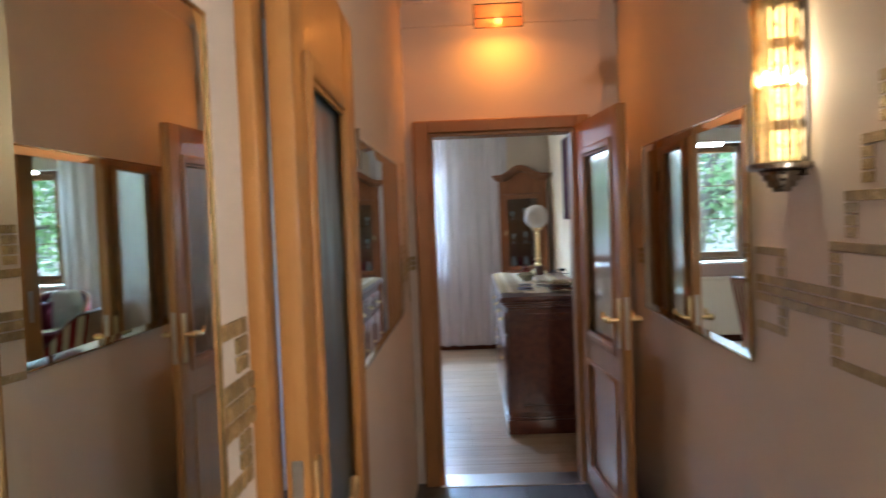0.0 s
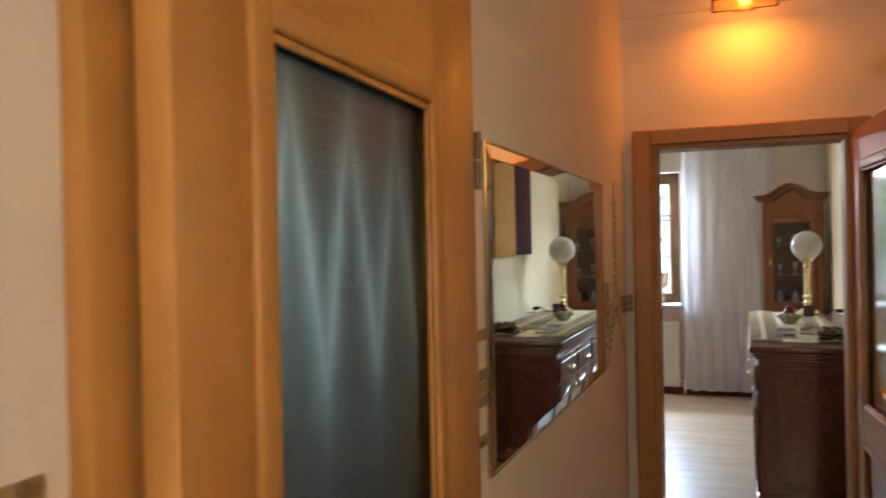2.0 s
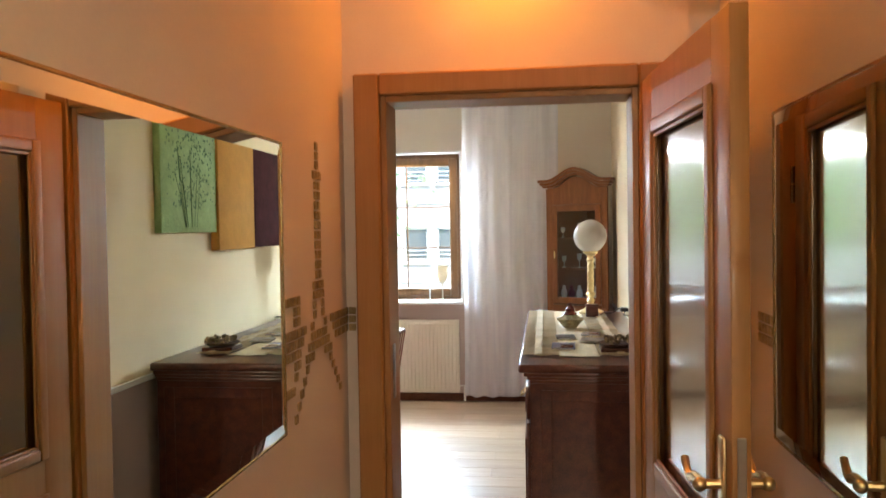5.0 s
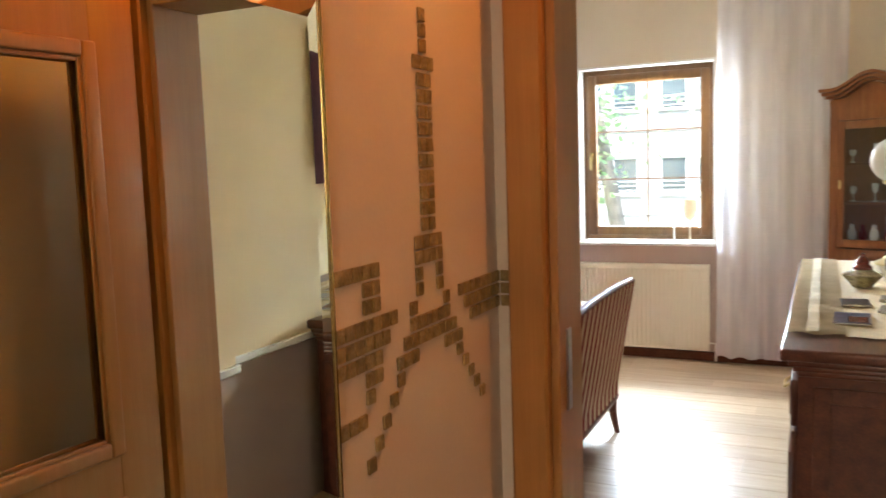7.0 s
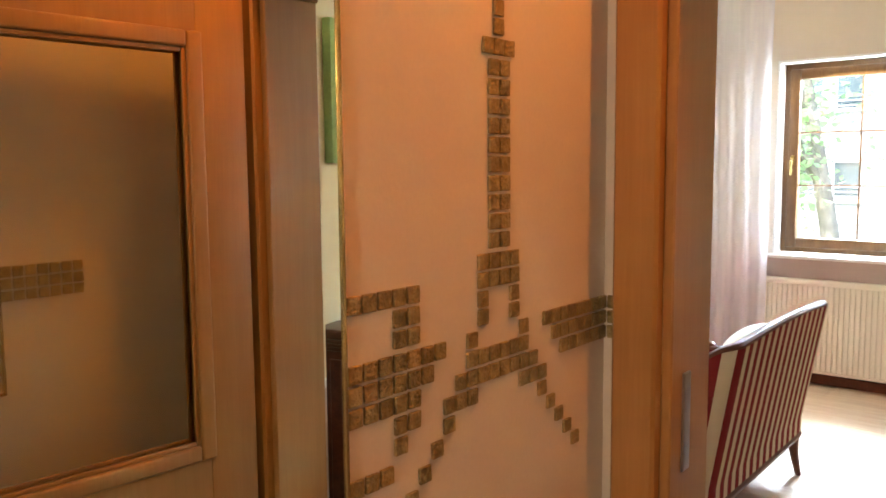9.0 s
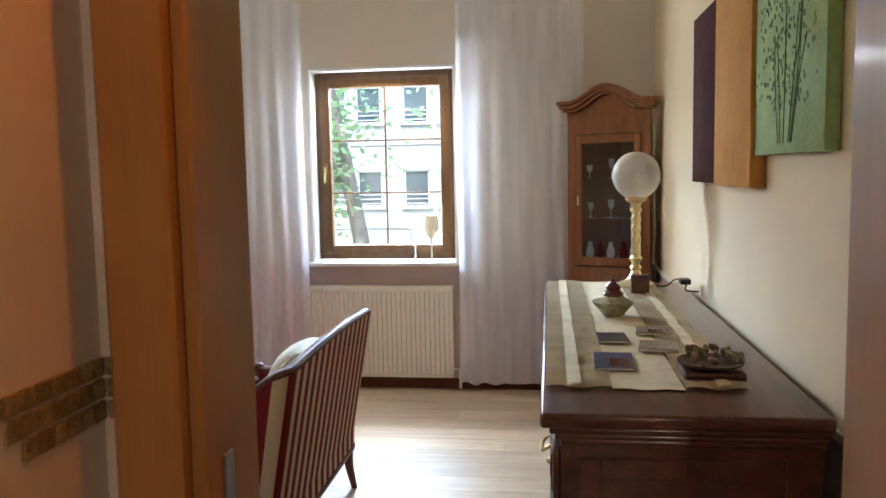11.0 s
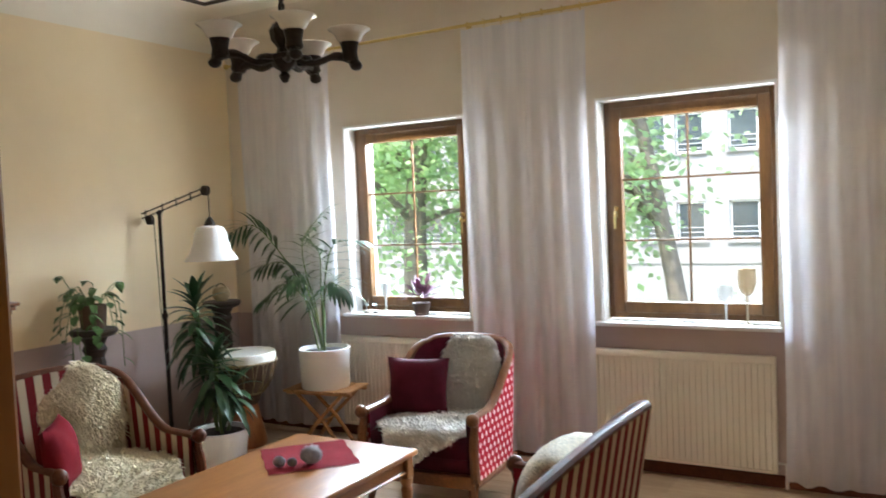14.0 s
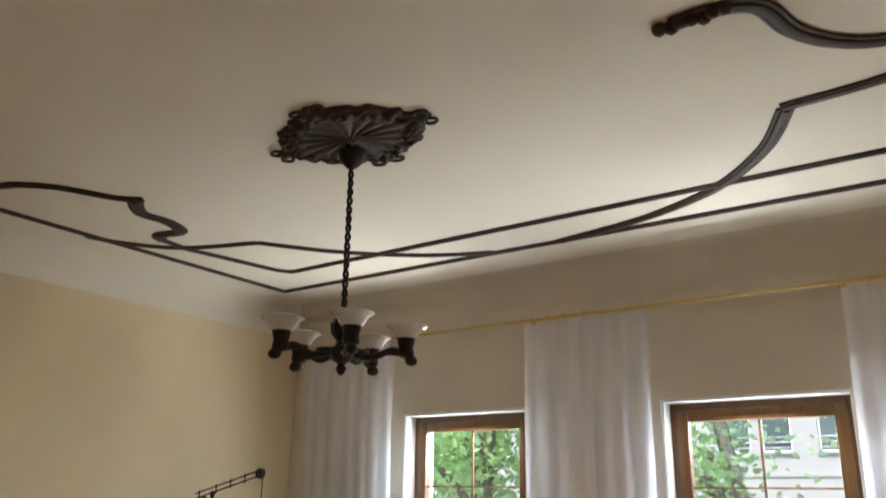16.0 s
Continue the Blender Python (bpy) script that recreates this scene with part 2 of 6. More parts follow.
M["chairgold"] = wood("chair_cherry", (0.13, 0.048, 0.017), (0.25, 0.10, 0.036), 0.38, (6, 6, 6), coat=0.15, spec=0.3)
M["stoolwood"] = wood("stool_pine", (0.36, 0.18, 0.07), (0.52, 0.29, 0.13), 0.45, (8, 8, 8))
M["carved"] = plain("carved_wood", (0.035, 0.022, 0.015), 0.5, var=0.4, scale=20, bump=0.5, dist=0.004)
M["stucco"] = plain("bronze_stucco", (0.050, 0.030, 0.018), 0.5, var=0.4, scale=30, fine=120, bump=0.6, dist=0.004, spec=0.25)
M["gold"] = plain("gold_tile", (0.42, 0.31, 0.145), 0.34, 0.7, var=0.35, scale=60, fine=190, bump=1.0, dist=0.006, rand=0.2, src="World")
M["brass"] = plain("polished_brass", (0.80, 0.64, 0.34), 0.30, 1.0, var=0.12, scale=20, bump=0.04)
M["rod_brass"] = plain("pale_brass", (0.66, 0.50, 0.20), 0.3, 0.85, var=0.1, scale=20, bump=0.04)
M["gilt"] = plain("gilt_edge", (0.55, 0.42, 0.20), 0.22, 1.0, var=0.2, scale=20, bump=0.05)
M["bronze"] = plain("dark_bronze", (0.06, 0.045, 0.035), 0.35, 0.85, var=0.3, scale=25, bump=0.2)
M["iron"] = plain("dark_iron", (0.035, 0.026, 0.02), 0.42, 0.7, var=0.4, scale=30, bump=0.4)
M["nickel"] = plain("antique_nickel", (0.30, 0.26, 0.21), 0.25, 1.0, var=0.2, scale=20, bump=0.1)
M["steel"] = plain("lock_steel", (0.55, 0.53, 0.5), 0.3, 1.0, var=0.1, bump=0.05)
M["mirror"] = plain("mirror_silver", (0.86, 0.92, 0.84), 0.0, 1.0, var=0.0, bump=0.0)
M["pane"] = glassy("window_glass", (1, 1, 1), 0.0, 1.45)
M["frosted"] = glassy("frosted_glass", (0.88, 0.93, 0.91), 0.08, 1.4, (60, (1, 1, 1), 0.08, 0.002))
M["ribbed"] = painted_glow_glass("ribbed_glass_painted_glow", (0.17, 0.175, 0.15), (0.78, 1.0, 1.0))
M["amber"] = glassy("amber_glass", (1.0, 0.82, 0.44), 0.10, 1.45, (50, (1, 1, 3), 0.25, 0.004))
M["clear"] = glassy("clear_glass", (0.97, 0.98, 0.97), 0.02, 1.45)
M["goblet"] = glassy("pale_goblet_glass", (0.70, 0.70, 0.68), 0.2, 1.3, None, 0.8)
M["goblet_amber"] = glassy("amber_goblet_glass", (0.62, 0.54, 0.42), 0.2, 1.3, None, 0.8)
M["cabglass"] = glassy("cabinet_glass", (0.75, 0.78, 0.78), 0.0, 1.45)
M["bulb"] = glowing("bulb_glow", (1.0, 0.70, 0.32), 0.9)
M["end_bulb"] = glowing("end_bulb_glow", (1.0, 0.42, 0.08), 1.4)
M["opal"] = plain("opal_glass", (0.82, 0.80, 0.77), 0.35, var=0.03, bump=0.02, spec=0.3)
M["milk"] = plain("milk_glass", (0.86, 0.83, 0.76), 0.2, var=0.06, scale=14, bump=0.03, coat=0.3)
M["sheer"] = sheer("sheer_voile", (0.92, 0.92, 1.0), 0.28)
M["organza"] = sheer("organza", (0.66, 0.54, 0.36), 0.10)
M["lamp_plate"] = sheer("amber_lamp_plate", (1.0, 0.50, 0.14), 0.55)
M["runner"] = plain("cream_runner", (0.74, 0.63, 0.43), 0.7, var=0.14, scale=25, fine=160, bump=0.3)
M["stripe"] = cloth_pattern("striped_cloth", (0.56, 0.45, 0.31), (0.19, 0.018, 0.020), "stripe")
M["dots"] = cloth_pattern("dotted_cloth", (0.38, 0.012, 0.026), (0.80, 0.52, 0.50), "dots")
M["velvet"] = plain("burgundy_velvet", (0.085, 0.006, 0.018), 0.8, var=0.3, scale=12, fine=300, bump=0.4, spec=0.2)
M["red"] = plain("red_cloth", (0.18, 0.011, 0.017), 0.95, var=0.2, scale=10, fine=300, bump=0.4, spec=0.1)
M["fleece"] = plain("sheep_fleece", (0.95, 0.84, 0.64), 0.9, var=0.08, scale=9, fine=200, bump=0.2, dist=0.002)
M["fleece_white"] = plain("white_fleece", (0.94, 0.92, 0.87), 0.9, var=0.06, scale=9, fine=200, bump=0.2, dist=0.002)
M["knit"] = plain("knitted_wool", (0.66, 0.60, 0.48), 0.9, var=0.35, scale=70, fine=110, bump=1.0, dist=0.012)
M["pot"] = plain("white_ceramic", (0.82, 0.81, 0.77), 0.35, var=0.03, bump=0.04)
M["clay"] = plain("brown_clay", (0.12, 0.07, 0.045), 0.6, var=0.3, scale=15, bump=0.4)
M["soil"] = plain("soil", (0.03, 0.02, 0.014), 0.95, var=0.4, scale=40, bump=1.0, dist=0.01)
M["leaf"] = plain("palm_leaf", (0.026, 0.075, 0.026), 0.38, var=0.4, scale=9, bump=0.2)
M["leaf_dark"] = plain("dracaena_leaf", (0.026, 0.075, 0.026), 0.3, var=0.4, scale=9, bump=0.2)
M["leaf_light"] = plain("ivy_leaf", (0.085, 0.17, 0.05), 0.45, var=0.45, scale=14, bump=0.2)
M["stem"] = plain("green_stem", (0.10, 0.16, 0.05), 0.5, var=0.3, scale=20)
M["purple"] = plain("purple_leaf", (0.17, 0.06, 0.11), 0.5, var=0.4, scale=30)
M["hide"] = plain("drum_hide", (0.78, 0.74, 0.66), 0.55, var=0.08, scale=10, bump=0.2)
M["drumwood"] = wood("drum_wood", (0.32, 0.115, 0.035), (0.46, 0.18, 0.06), 0.4, (10, 10, 1.5), coat=0.2)
M["rope"] = plain("drum_rope", (0.42, 0.33, 0.20), 0.85, var=0.3, scale=60, bump=0.8, dist=0.004)
M["canvas_green"] = plain("green_canvas", (0.33, 0.47, 0.19), 0.75, var=0.22, scale=8, fine=60, bump=0.5, dist=0.003)
M["canvas_green_dark"] = plain("green_brushwork", (0.10, 0.19, 0.09), 0.75, var=0.3, scale=20)
M["canvas_orange"] = plain("ochre_canvas", (0.62, 0.29, 0.05), 0.85, var=0.12, scale=10, fine=60, bump=0.6, dist=0.003)
M["canvas_purple"] = plain("aubergine_canvas", (0.070, 0.018, 0.023), 0.85, var=0.3, scale=10, fine=60, bump=0.5, dist=0.003, spec=0.15)
M["stone"] = plain("dark_hall_stone", (0.05, 0.05, 0.052), 0.4, var=0.3, scale=12, bump=0.2, rand=0.1)
M["grout"] = plain("grout", (0.09, 0.085, 0.08), 0.9, var=0.2)
M["black"] = plain("black_plastic", (0.012, 0.012, 0.012), 0.4, var=0.2)
M["ceramic_green"] = plain("glazed_green_ceramic", (0.30, 0.26, 0.14), 0.2, var=0.5, scale=40, bump=0.3, coat=0.5)
M["ceramic_red"] = plain("red_brown_ceramic", (0.16, 0.03, 0.02), 0.25, var=0.5, scale=40, bump=0.2, coat=0.4)
M["blue_print"] = plain("blue_red_print", (0.055, 0.06, 0.14), 0.35, var=0.6, scale=25, bump=0.05)
M["dark_print"] = plain("dark_print", (0.05, 0.035, 0.035), 0.35, var=0.6, scale=40, bump=0.05)
M["grey_print"] = plain("grey_print", (0.20, 0.16, 0.13), 0.35, var=0.6, scale=40, bump=0.05)
M["shell"] = plain("dried_shells", (0.27, 0.21, 0.13), 0.6, var=0.6, scale=50, bump=0.5)
M["fluff"] = plain("grey_fluff", (0.42, 0.42, 0.44), 0.9, var=0.5, scale=40, fine=200, bump=1.0, dist=0.006)
M["facade"] = plain("facade_render", (0.29, 0.28, 0.27), 0.85, var=0.06, scale=0.6, fine=12, bump=0.2)
M["facade_glass"] = plain("facade_glass", (0.05, 0.07, 0.08), 0.08, var=0.3, scale=0.8, bump=0.0)
M["rail"] = plain("rail_paint", (0.55, 0.56, 0.57), 0.5, var=0.1)
M["bark"] = plain("tree_bark", (0.17, 0.145, 0.115), 0.9, var=0.4, scale=8, fine=40, bump=1.0, dist=0.03)
M["foliage"] = plain("tree_foliage", (0.15, 0.25, 0.10), 0.55, var=0.45, scale=1.2, fine=8, bump=0.2)


def lit_through(name, colour, share):
    """Let light pass through thin leaves or wool."""
    fn, fk = M[name].node_tree.nodes, M[name].node_tree.links
    thin, both = fn.new("ShaderNodeBsdfTranslucent"), fn.new("ShaderNodeMixShader")
    thin.inputs["Color"].default_value, both.inputs[0].default_value = (*colour, 1), share
    fk.new(fn["Principled BSDF"].outputs[0], both.inputs[1])
    fk.new(thin.outputs[0], both.inputs[2])
    fk.new(both.outputs[0], fn["Material Output"].inputs["Surface"])


for key in ("fleece", "fleece_white"):
    M[key].node_tree.nodes["Principled BSDF"].inputs["Specular IOR Level"].default_value = 0.0
lit_through("foliage", (0.60, 0.78, 0.44), 0.65)
lit_through("fleece", (0.94, 0.85, 0.66), 0.1)
lit_through("fleece_white", (0.97, 0.94, 0.88), 0.1)
M["lawn"] = plain("lawn", (0.06, 0.12, 0.03), 0.95, var=0.35, scale=1.0, fine=30, bump=0.8, dist=0.02)
M["asphalt"] = plain("asphalt", (0.05, 0.05, 0.05), 0.9, var=0.2, scale=2.0, fine=60, bump=0.4)
M["roof"] = plain("roof_tile", (0.12, 0.06, 0.045), 0.8, var=0.25, scale=3)

# ---------- mesh helpers ----------


def box(bm, x0, y0, z0, x1, y1, z1, bev=0.0, seg=1):
    m = Matrix.LocRotScale(((x0 + x1) / 2, (y0 + y1) / 2, (z0 + z1) / 2), None, (abs(x1 - x0), abs(y1 - y0), abs(z1 - z0)))
    vs = bmesh.ops.create_cube(bm, size=1.0, matrix=m)["verts"]
    if bev:
        es = {e for v in vs for e in v.link_edges}
        bmesh.ops.bevel(bm, geom=list(es), offset=bev, segments=seg, profile=0.5, affect="EDGES")


def lathe(bm, profile, seg=24, at=(0, 0, 0), wobble=None):
    rings = []
    for r, z in profile:
        if r < 1e-5:
            rings.append([bm.verts.new((at[0], at[1], at[2] + z))])
        else:
            ring = []
            for i in range(seg):
                a = 2 * math.pi * i / seg
                k = wobble(a, z) if wobble else 1.0
                ring.append(bm.verts.new((at[0] + r * k * math.cos(a), at[1] + r * k * math.sin(a), at[2] + z)))
            rings.append(ring)
    for a, b in zip(rings, rings[1:]):
        for i in range(seg):
            j = (i + 1) % seg
            q = [a[i % len(a)], a[j % len(a)], b[j % len(b)], b[i % len(b)]]
            q = list(dict.fromkeys(q))
            if len(q) > 2:
                bm.faces.new(q)
    for ring in (rings[0], rings[-1]):
        if len(ring) > 2:
            bm.faces.new(ring if ring is rings[-1] else ring[::-1])


def tube(bm, pts, r, seg=8, flat=1.0, up=(0, 0, 1)):
    """A round or flattened rod along points; r is one radius or one a point."""
    pts = [Vector(p) for p in pts]
    rs = r if isinstance(r, (list, tuple)) else [r] * len(pts)
    side = None
    rings = []
    for i, p in enumerate(pts):
        d = (pts[min(i + 1, len(pts) - 1)] - pts[max(i - 1, 0)]).normalized()
        if side is None:
            u = Vector(up)
            if abs(d.dot(u)) > 0.95:
                u = Vector((1, 0, 0))
            side = d.cross(u).normalized()
        side = (side - d * side.dot(d)).normalized()
        top = side.cross(d)
        rings.append([bm.verts.new(p + rs[i] * (side * math.cos(2 * math.pi * k / seg) + top * flat * math.sin(2 * math.pi * k / seg))) for k in range(seg)])
    for a, b in zip(rings, rings[1:]):
        for k in range(seg):
            bm.faces.new((a[k], a[(k + 1) % seg], b[(k + 1) % seg], b[k]))
    bm.faces.new(rings[0][::-1])
    bm.faces.new(rings[-1])


def prism(bm, poly, a, b, axis="z"):
    """A polygon of 2D points drawn out from a to b along an axis."""
    put = {"z": lambda p, t: (p[0], p[1], t), "y": lambda p, t: (p[0], t, p[1]), "x": lambda p, t: (t, p[0], p[1])}[axis]
    lo, hi = [bm.verts.new(put(p, a)) for p in poly], [bm.verts.new(put(p, b)) for p in poly]
    bm.faces.new(lo[::-1])
    bm.faces.new(hi)
    n = len(poly)
    for i in range(n):
        bm.faces.new((lo[i], lo[(i + 1) % n], hi[(i + 1) % n], hi[i]))


def smooth_path(pts, steps=6):
    """Points on a smooth curve through the given ones."""
    p = [Vector(q) for q in pts]
    out = []
    for i in range(len(p) - 1):
        a, b, c, d = p[max(i - 1, 0)], p[i], p[i + 1], p[min(i + 2, len(p) - 1)]
        for k in range(steps):
            t = k / steps
            out.append(0.5 * ((2 * b) + (c - a) * t + (2 * a - 5 * b + 4 * c - d) * t * t + (3 * b - a - 3 * c + d) * t ** 3))
    out.append(p[-1])
    return out


def mesh_of(name, bm, material, angle=35):
    bmesh.ops.recalc_face_normals(bm, faces=bm.faces[:])
    me = bpy.data.meshes.new(name)
    bm.to_mesh(me)
    bm.free()
    me.polygons.foreach_set("use_smooth", [True] * len(me.polygons))
    me.set_sharp_from_angle(angle=radians(angle))
    me.materials.append(material)
    return me


def part(name, bm, material, parent=None, label="", angle=35):
    ob = new(name, mesh_of(name, bm, material, angle))
    ob.parent = parent
    if label:
        tagged(ob, label)
    return ob


def thing(name, label, category, m=None, group=""):
    """An empty at the base of a thing; its parts are built in its own coordinates."""
    e = new(name)
    e.empty_display_size = 0.1
    e.matrix_world = m or Matrix()
    return tagged(e, label, category, group)


def solid(name, bm, material, label, category, kind="", group="", angle=35):
    return tagged(part(name, bm, material, None, "", angle), label, category, group, kind)


def B():
    return bmesh.new()


def slab(name, bounds, material, label, category, holes=(), axis="x", bev=0.0):
    """A wall with openings through it. bounds x0 y0 z0 x1 y1 z1; holes a0 a1 z0 z1 along the wall."""
    x0, y0, z0, x1, y1, z1 = bounds
    lo, hi = (y0, y1) if axis == "x" else (x0, x1)
    cuts = sorted({lo, hi, *[h[0] for h in holes], *[h[1] for h in holes]})
    bm = B()
    for a, b in zip(cuts, cuts[1:]):
        zs = [z0]
        for h in holes:
            if h[0] <= a + 1e-6 and b <= h[1] + 1e-6:
                zs += [h[2], h[3]]
        zs.append(z1)
        for c, d in zip(zs[::2], zs[1::2]):
            if d - c < 1e-4:
                continue
            if axis == "x":
                box(bm, x0, a, c, x1, b, d)
            else:
                box(bm, a, y0, c, b, y1, d)
    return solid(name, bm, material, label, category, "structure")


# ---------- the hall ----------
HX0, HX1, HEND, SPRING = -0.22, 1.0, 4.50, 2.83
wall_hall_left = slab("wall_hall_left", (-0.34, -1.6, 0, HX0, 4.60, SPRING), M["hall"], "peach plastered hall wall with gold mosaic", "wall", [(1.245, 2.10, 0, 2.03)])
wall_hall_right = slab("wall_hall_right", (HX1, -1.6, 0, 1.14, 4.60, SPRING), M["hall"], "peach plastered hall wall with gold mosaic", "wall")
slab("wall_hall_back", (-0.34, -1.72, 0, 1.14, -1.6, 3.1), M["hall"], "plain plastered wall closing the hall", "wall", (), "y")
wall_hall_end = slab("wall_hall_end", (HX0, HEND, 0, 0.89, 4.57, 2.70), M["hall"], "projecting plastered wall round the living room door", "wall", [(-0.087, 0.731, 0, 2.0)], "y")
slab("wall_lunette", (-0.34, 4.57, 0, 1.14, 4.595, 3.10), M["hall"], "plastered lunette wall under the vault", "wall", [(-0.087, 0.731, 0, 2.0)], "y")
slab("wall_living_entry", (-4.5, 4.595, 0, 1.2, 4.62, 3.3), M["room"], "cream and mauve painted living room wall", "wall", [(-0.087, 0.731, 0, 2.0)], "y")

bm = B()
prof = [(-0.0, 2.60), (-0.012, 2.605), (-0.016, 2.63), (-0.035, 2.66), (-0.06, 2.69), (-0.065, 2.72), (-0.08, 2.725), (-0.08, 2.745), (0.0, 2.745)]
prism(bm, [(HEND + y, z) for y, z in prof], HX0, 0.89, "x")
solid("cornice", bm, M["hall"], "plaster cornice moulding over the door wall", "moulding", "structure")
for sx, name in ((1, "cornice"), (-1, "cornice")):
    bm = B()
    base = HX0 if sx > 0 else HX1
    prism(bm, [(base + sx * -y, z + 0.10) for y, z in prof], -1.6, 4.565, "y")
    solid(name, bm, M["hall"], "plaster cornice moulding along the hall wall", "moulding", "structure")

bm = B()
arc = []
for i in range(25):
    f = i / 24
    arc.append((HX0 + (HX1 - HX0) * f, SPRING + 0.20 * math.sin(math.pi * f) ** 0.85))
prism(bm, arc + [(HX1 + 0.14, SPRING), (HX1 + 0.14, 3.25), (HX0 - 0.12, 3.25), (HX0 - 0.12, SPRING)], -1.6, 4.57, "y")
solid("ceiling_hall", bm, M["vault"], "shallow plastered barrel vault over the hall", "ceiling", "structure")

floor_hall = solid("floor_hall", (lambda b: (box(b, -0.34, -1.72, -0.1, 1.14, 4.44, -0.012), b)[1])(B()), M["grout"], "dark stone tiled hall floor", "floor", "structure")
floor = solid("floor", (lambda b: (box(b, -4.6, 4.44, -0.1, 1.3, 9.5, -0.012), b)[1])(B()), M["grout"], "light oak plank floor", "floor", "structure")

# side room behind the glazed hall door
slab("wall_side_north", (-2.2, 4.45, 0, -0.34, 4.57, 3.0), M["white"], "white side room wall", "wall", (), "y")
slab("wall_side_south", (-2.2, 0.4, 0, -0.34, 0.52, 3.0), M["white"], "white side room wall", "wall", (), "y")
slab("wall_side_west", (-2.2, 0.4, 0, -2.05, 4.57, 3.0), M["white"], "white side room wall with a window opening", "wall", [(2.4, 3.4, 0.9, 2.1)])
slab("ceiling_side", (-2.2, 0.4, 2.7, -0.34, 4.57, 3.0), M["white"], "white side room ceiling", "ceiling")
slab("floor_side", (-2.2, 0.4, -0.1, -0.34, 4.45, -0.005), M["grout"], "dark side room floor", "floor")

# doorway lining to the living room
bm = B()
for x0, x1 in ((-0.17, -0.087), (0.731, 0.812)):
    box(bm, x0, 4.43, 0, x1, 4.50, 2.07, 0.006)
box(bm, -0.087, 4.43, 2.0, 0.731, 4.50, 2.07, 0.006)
casing = solid("trim_door_casing", bm, M["brown_beech"], "brown beech door casing round the doorway, toned darker for shade", "door frame", "structure")
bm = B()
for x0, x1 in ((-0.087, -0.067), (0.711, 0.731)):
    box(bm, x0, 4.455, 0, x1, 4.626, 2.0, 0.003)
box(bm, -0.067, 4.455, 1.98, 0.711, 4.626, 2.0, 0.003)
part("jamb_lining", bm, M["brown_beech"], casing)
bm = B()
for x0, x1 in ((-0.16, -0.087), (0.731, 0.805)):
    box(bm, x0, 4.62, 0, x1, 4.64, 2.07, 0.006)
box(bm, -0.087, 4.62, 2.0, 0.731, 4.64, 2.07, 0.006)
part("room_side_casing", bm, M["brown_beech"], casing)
for z in (1.10,):
    bm = B()
    box(bm, -0.0675, 4.50, z - 0.09, -0.062, 4.53, z + 0.09, 0.002)
    part("strike_plate", bm, M["steel"], casing, "narrow steel strike plate")
bm = B()
box(bm, -0.087, 4.42, -0.012, 0.731, 4.64, 0.004, 0.003)
solid("threshold", bm, M["steel"], "flat metal threshold strip in the doorway", "threshold", "structure")

# ---------- the living room shell ----------
RX0, RX1, RY0, RY1, RZ = -4.4, 1.04, 4.62, 9.15, 3.16
WINS = ((-3.25, -2.26), (-1.33, -0.31))
holes = []
for a, b in WINS:
    holes += [(a, b, 0.90, 2.26)]
slab("wall_window", (RX0 - 0.1, RY1, 0, RX1 + 0.16, 9.50, 3.3), M["window_wall"], "pale window wall with mauve dado", "wall",
     [(a, b, 0.90, 2.26) for a, b in WINS], "y")
slab("wall_right", (RX1, RY0, 0, RX1 + 0.16, 9.15, 3.3), M["room"], "cream wall over a mauve dado", "wall")
slab("wall_left", (RX0 - 0.1, RY0, 0, RX0, 9.15, 3.3), M["room"], "cream wall over a mauve dado", "wall")
slab("wall_pilaster", (0.955, RY0, 0, RX1, 4.98, RZ), M["room"], "shallow pilaster beside the doorway", "wall")
bm = B()
box(bm, RX0 - 0.1, RY0 - 0.1, RZ, RX1 + 0.2, 9.5, RZ + 0.2)
solid("ceiling", bm, M["ceiling"], "cream painted ceiling with dark stucco lines", "ceiling", "structure")
# coving
cov = [(0, 0)] + [(0.23 * (1 - math.sin(a)), -0.23 * (1 - math.cos(a))) for a in [math.pi / 2 * i / 8 for i in range(9)]]
bm = B()
prism(bm, [(RY1 - u, RZ + v) for u, v in cov], RX0, RX1, "x")
solid("coving", bm, M["window_wall"], "curved plaster coving at the ceiling", "moulding", "structure")
for base, s in ((RX0, 1), (RX1, -1)):
    bm = B()
    prism(bm, [(base + s * u, RZ + v) for u, v in cov], RY0, RY1, "y")
    solid("coving", bm, M["ceiling"], "curved plaster coving at the ceiling", "moulding", "structure")
# dado rail
for bnd in ((RX1 - 0.012, 4.98, 0.865, RX1, 9.1, 0.895), (0.94, 4.64, 0.865, 0.955, 4.992, 0.895)):
    bm = B()
    box(bm, *bnd, 0.004)
    solid("trim_dado_rail", bm, M["white"], "narrow white dado rail", "moulding", "structure")
for bnd in ((RX0, RY0, 0, RX0 + 0.018, RY1, 0.07), (RX0, RY1 - 0.018, 0, RX1, RY1, 0.07), (RX1 - 0.018, 4.98, 0, RX1, RY1, 0.07)):
    bm = B()
    box(bm, *bnd, 0.004)
    solid("baseboard", bm, M["chairwood"], "dark brown wooden baseboard", "baseboard", "structure")


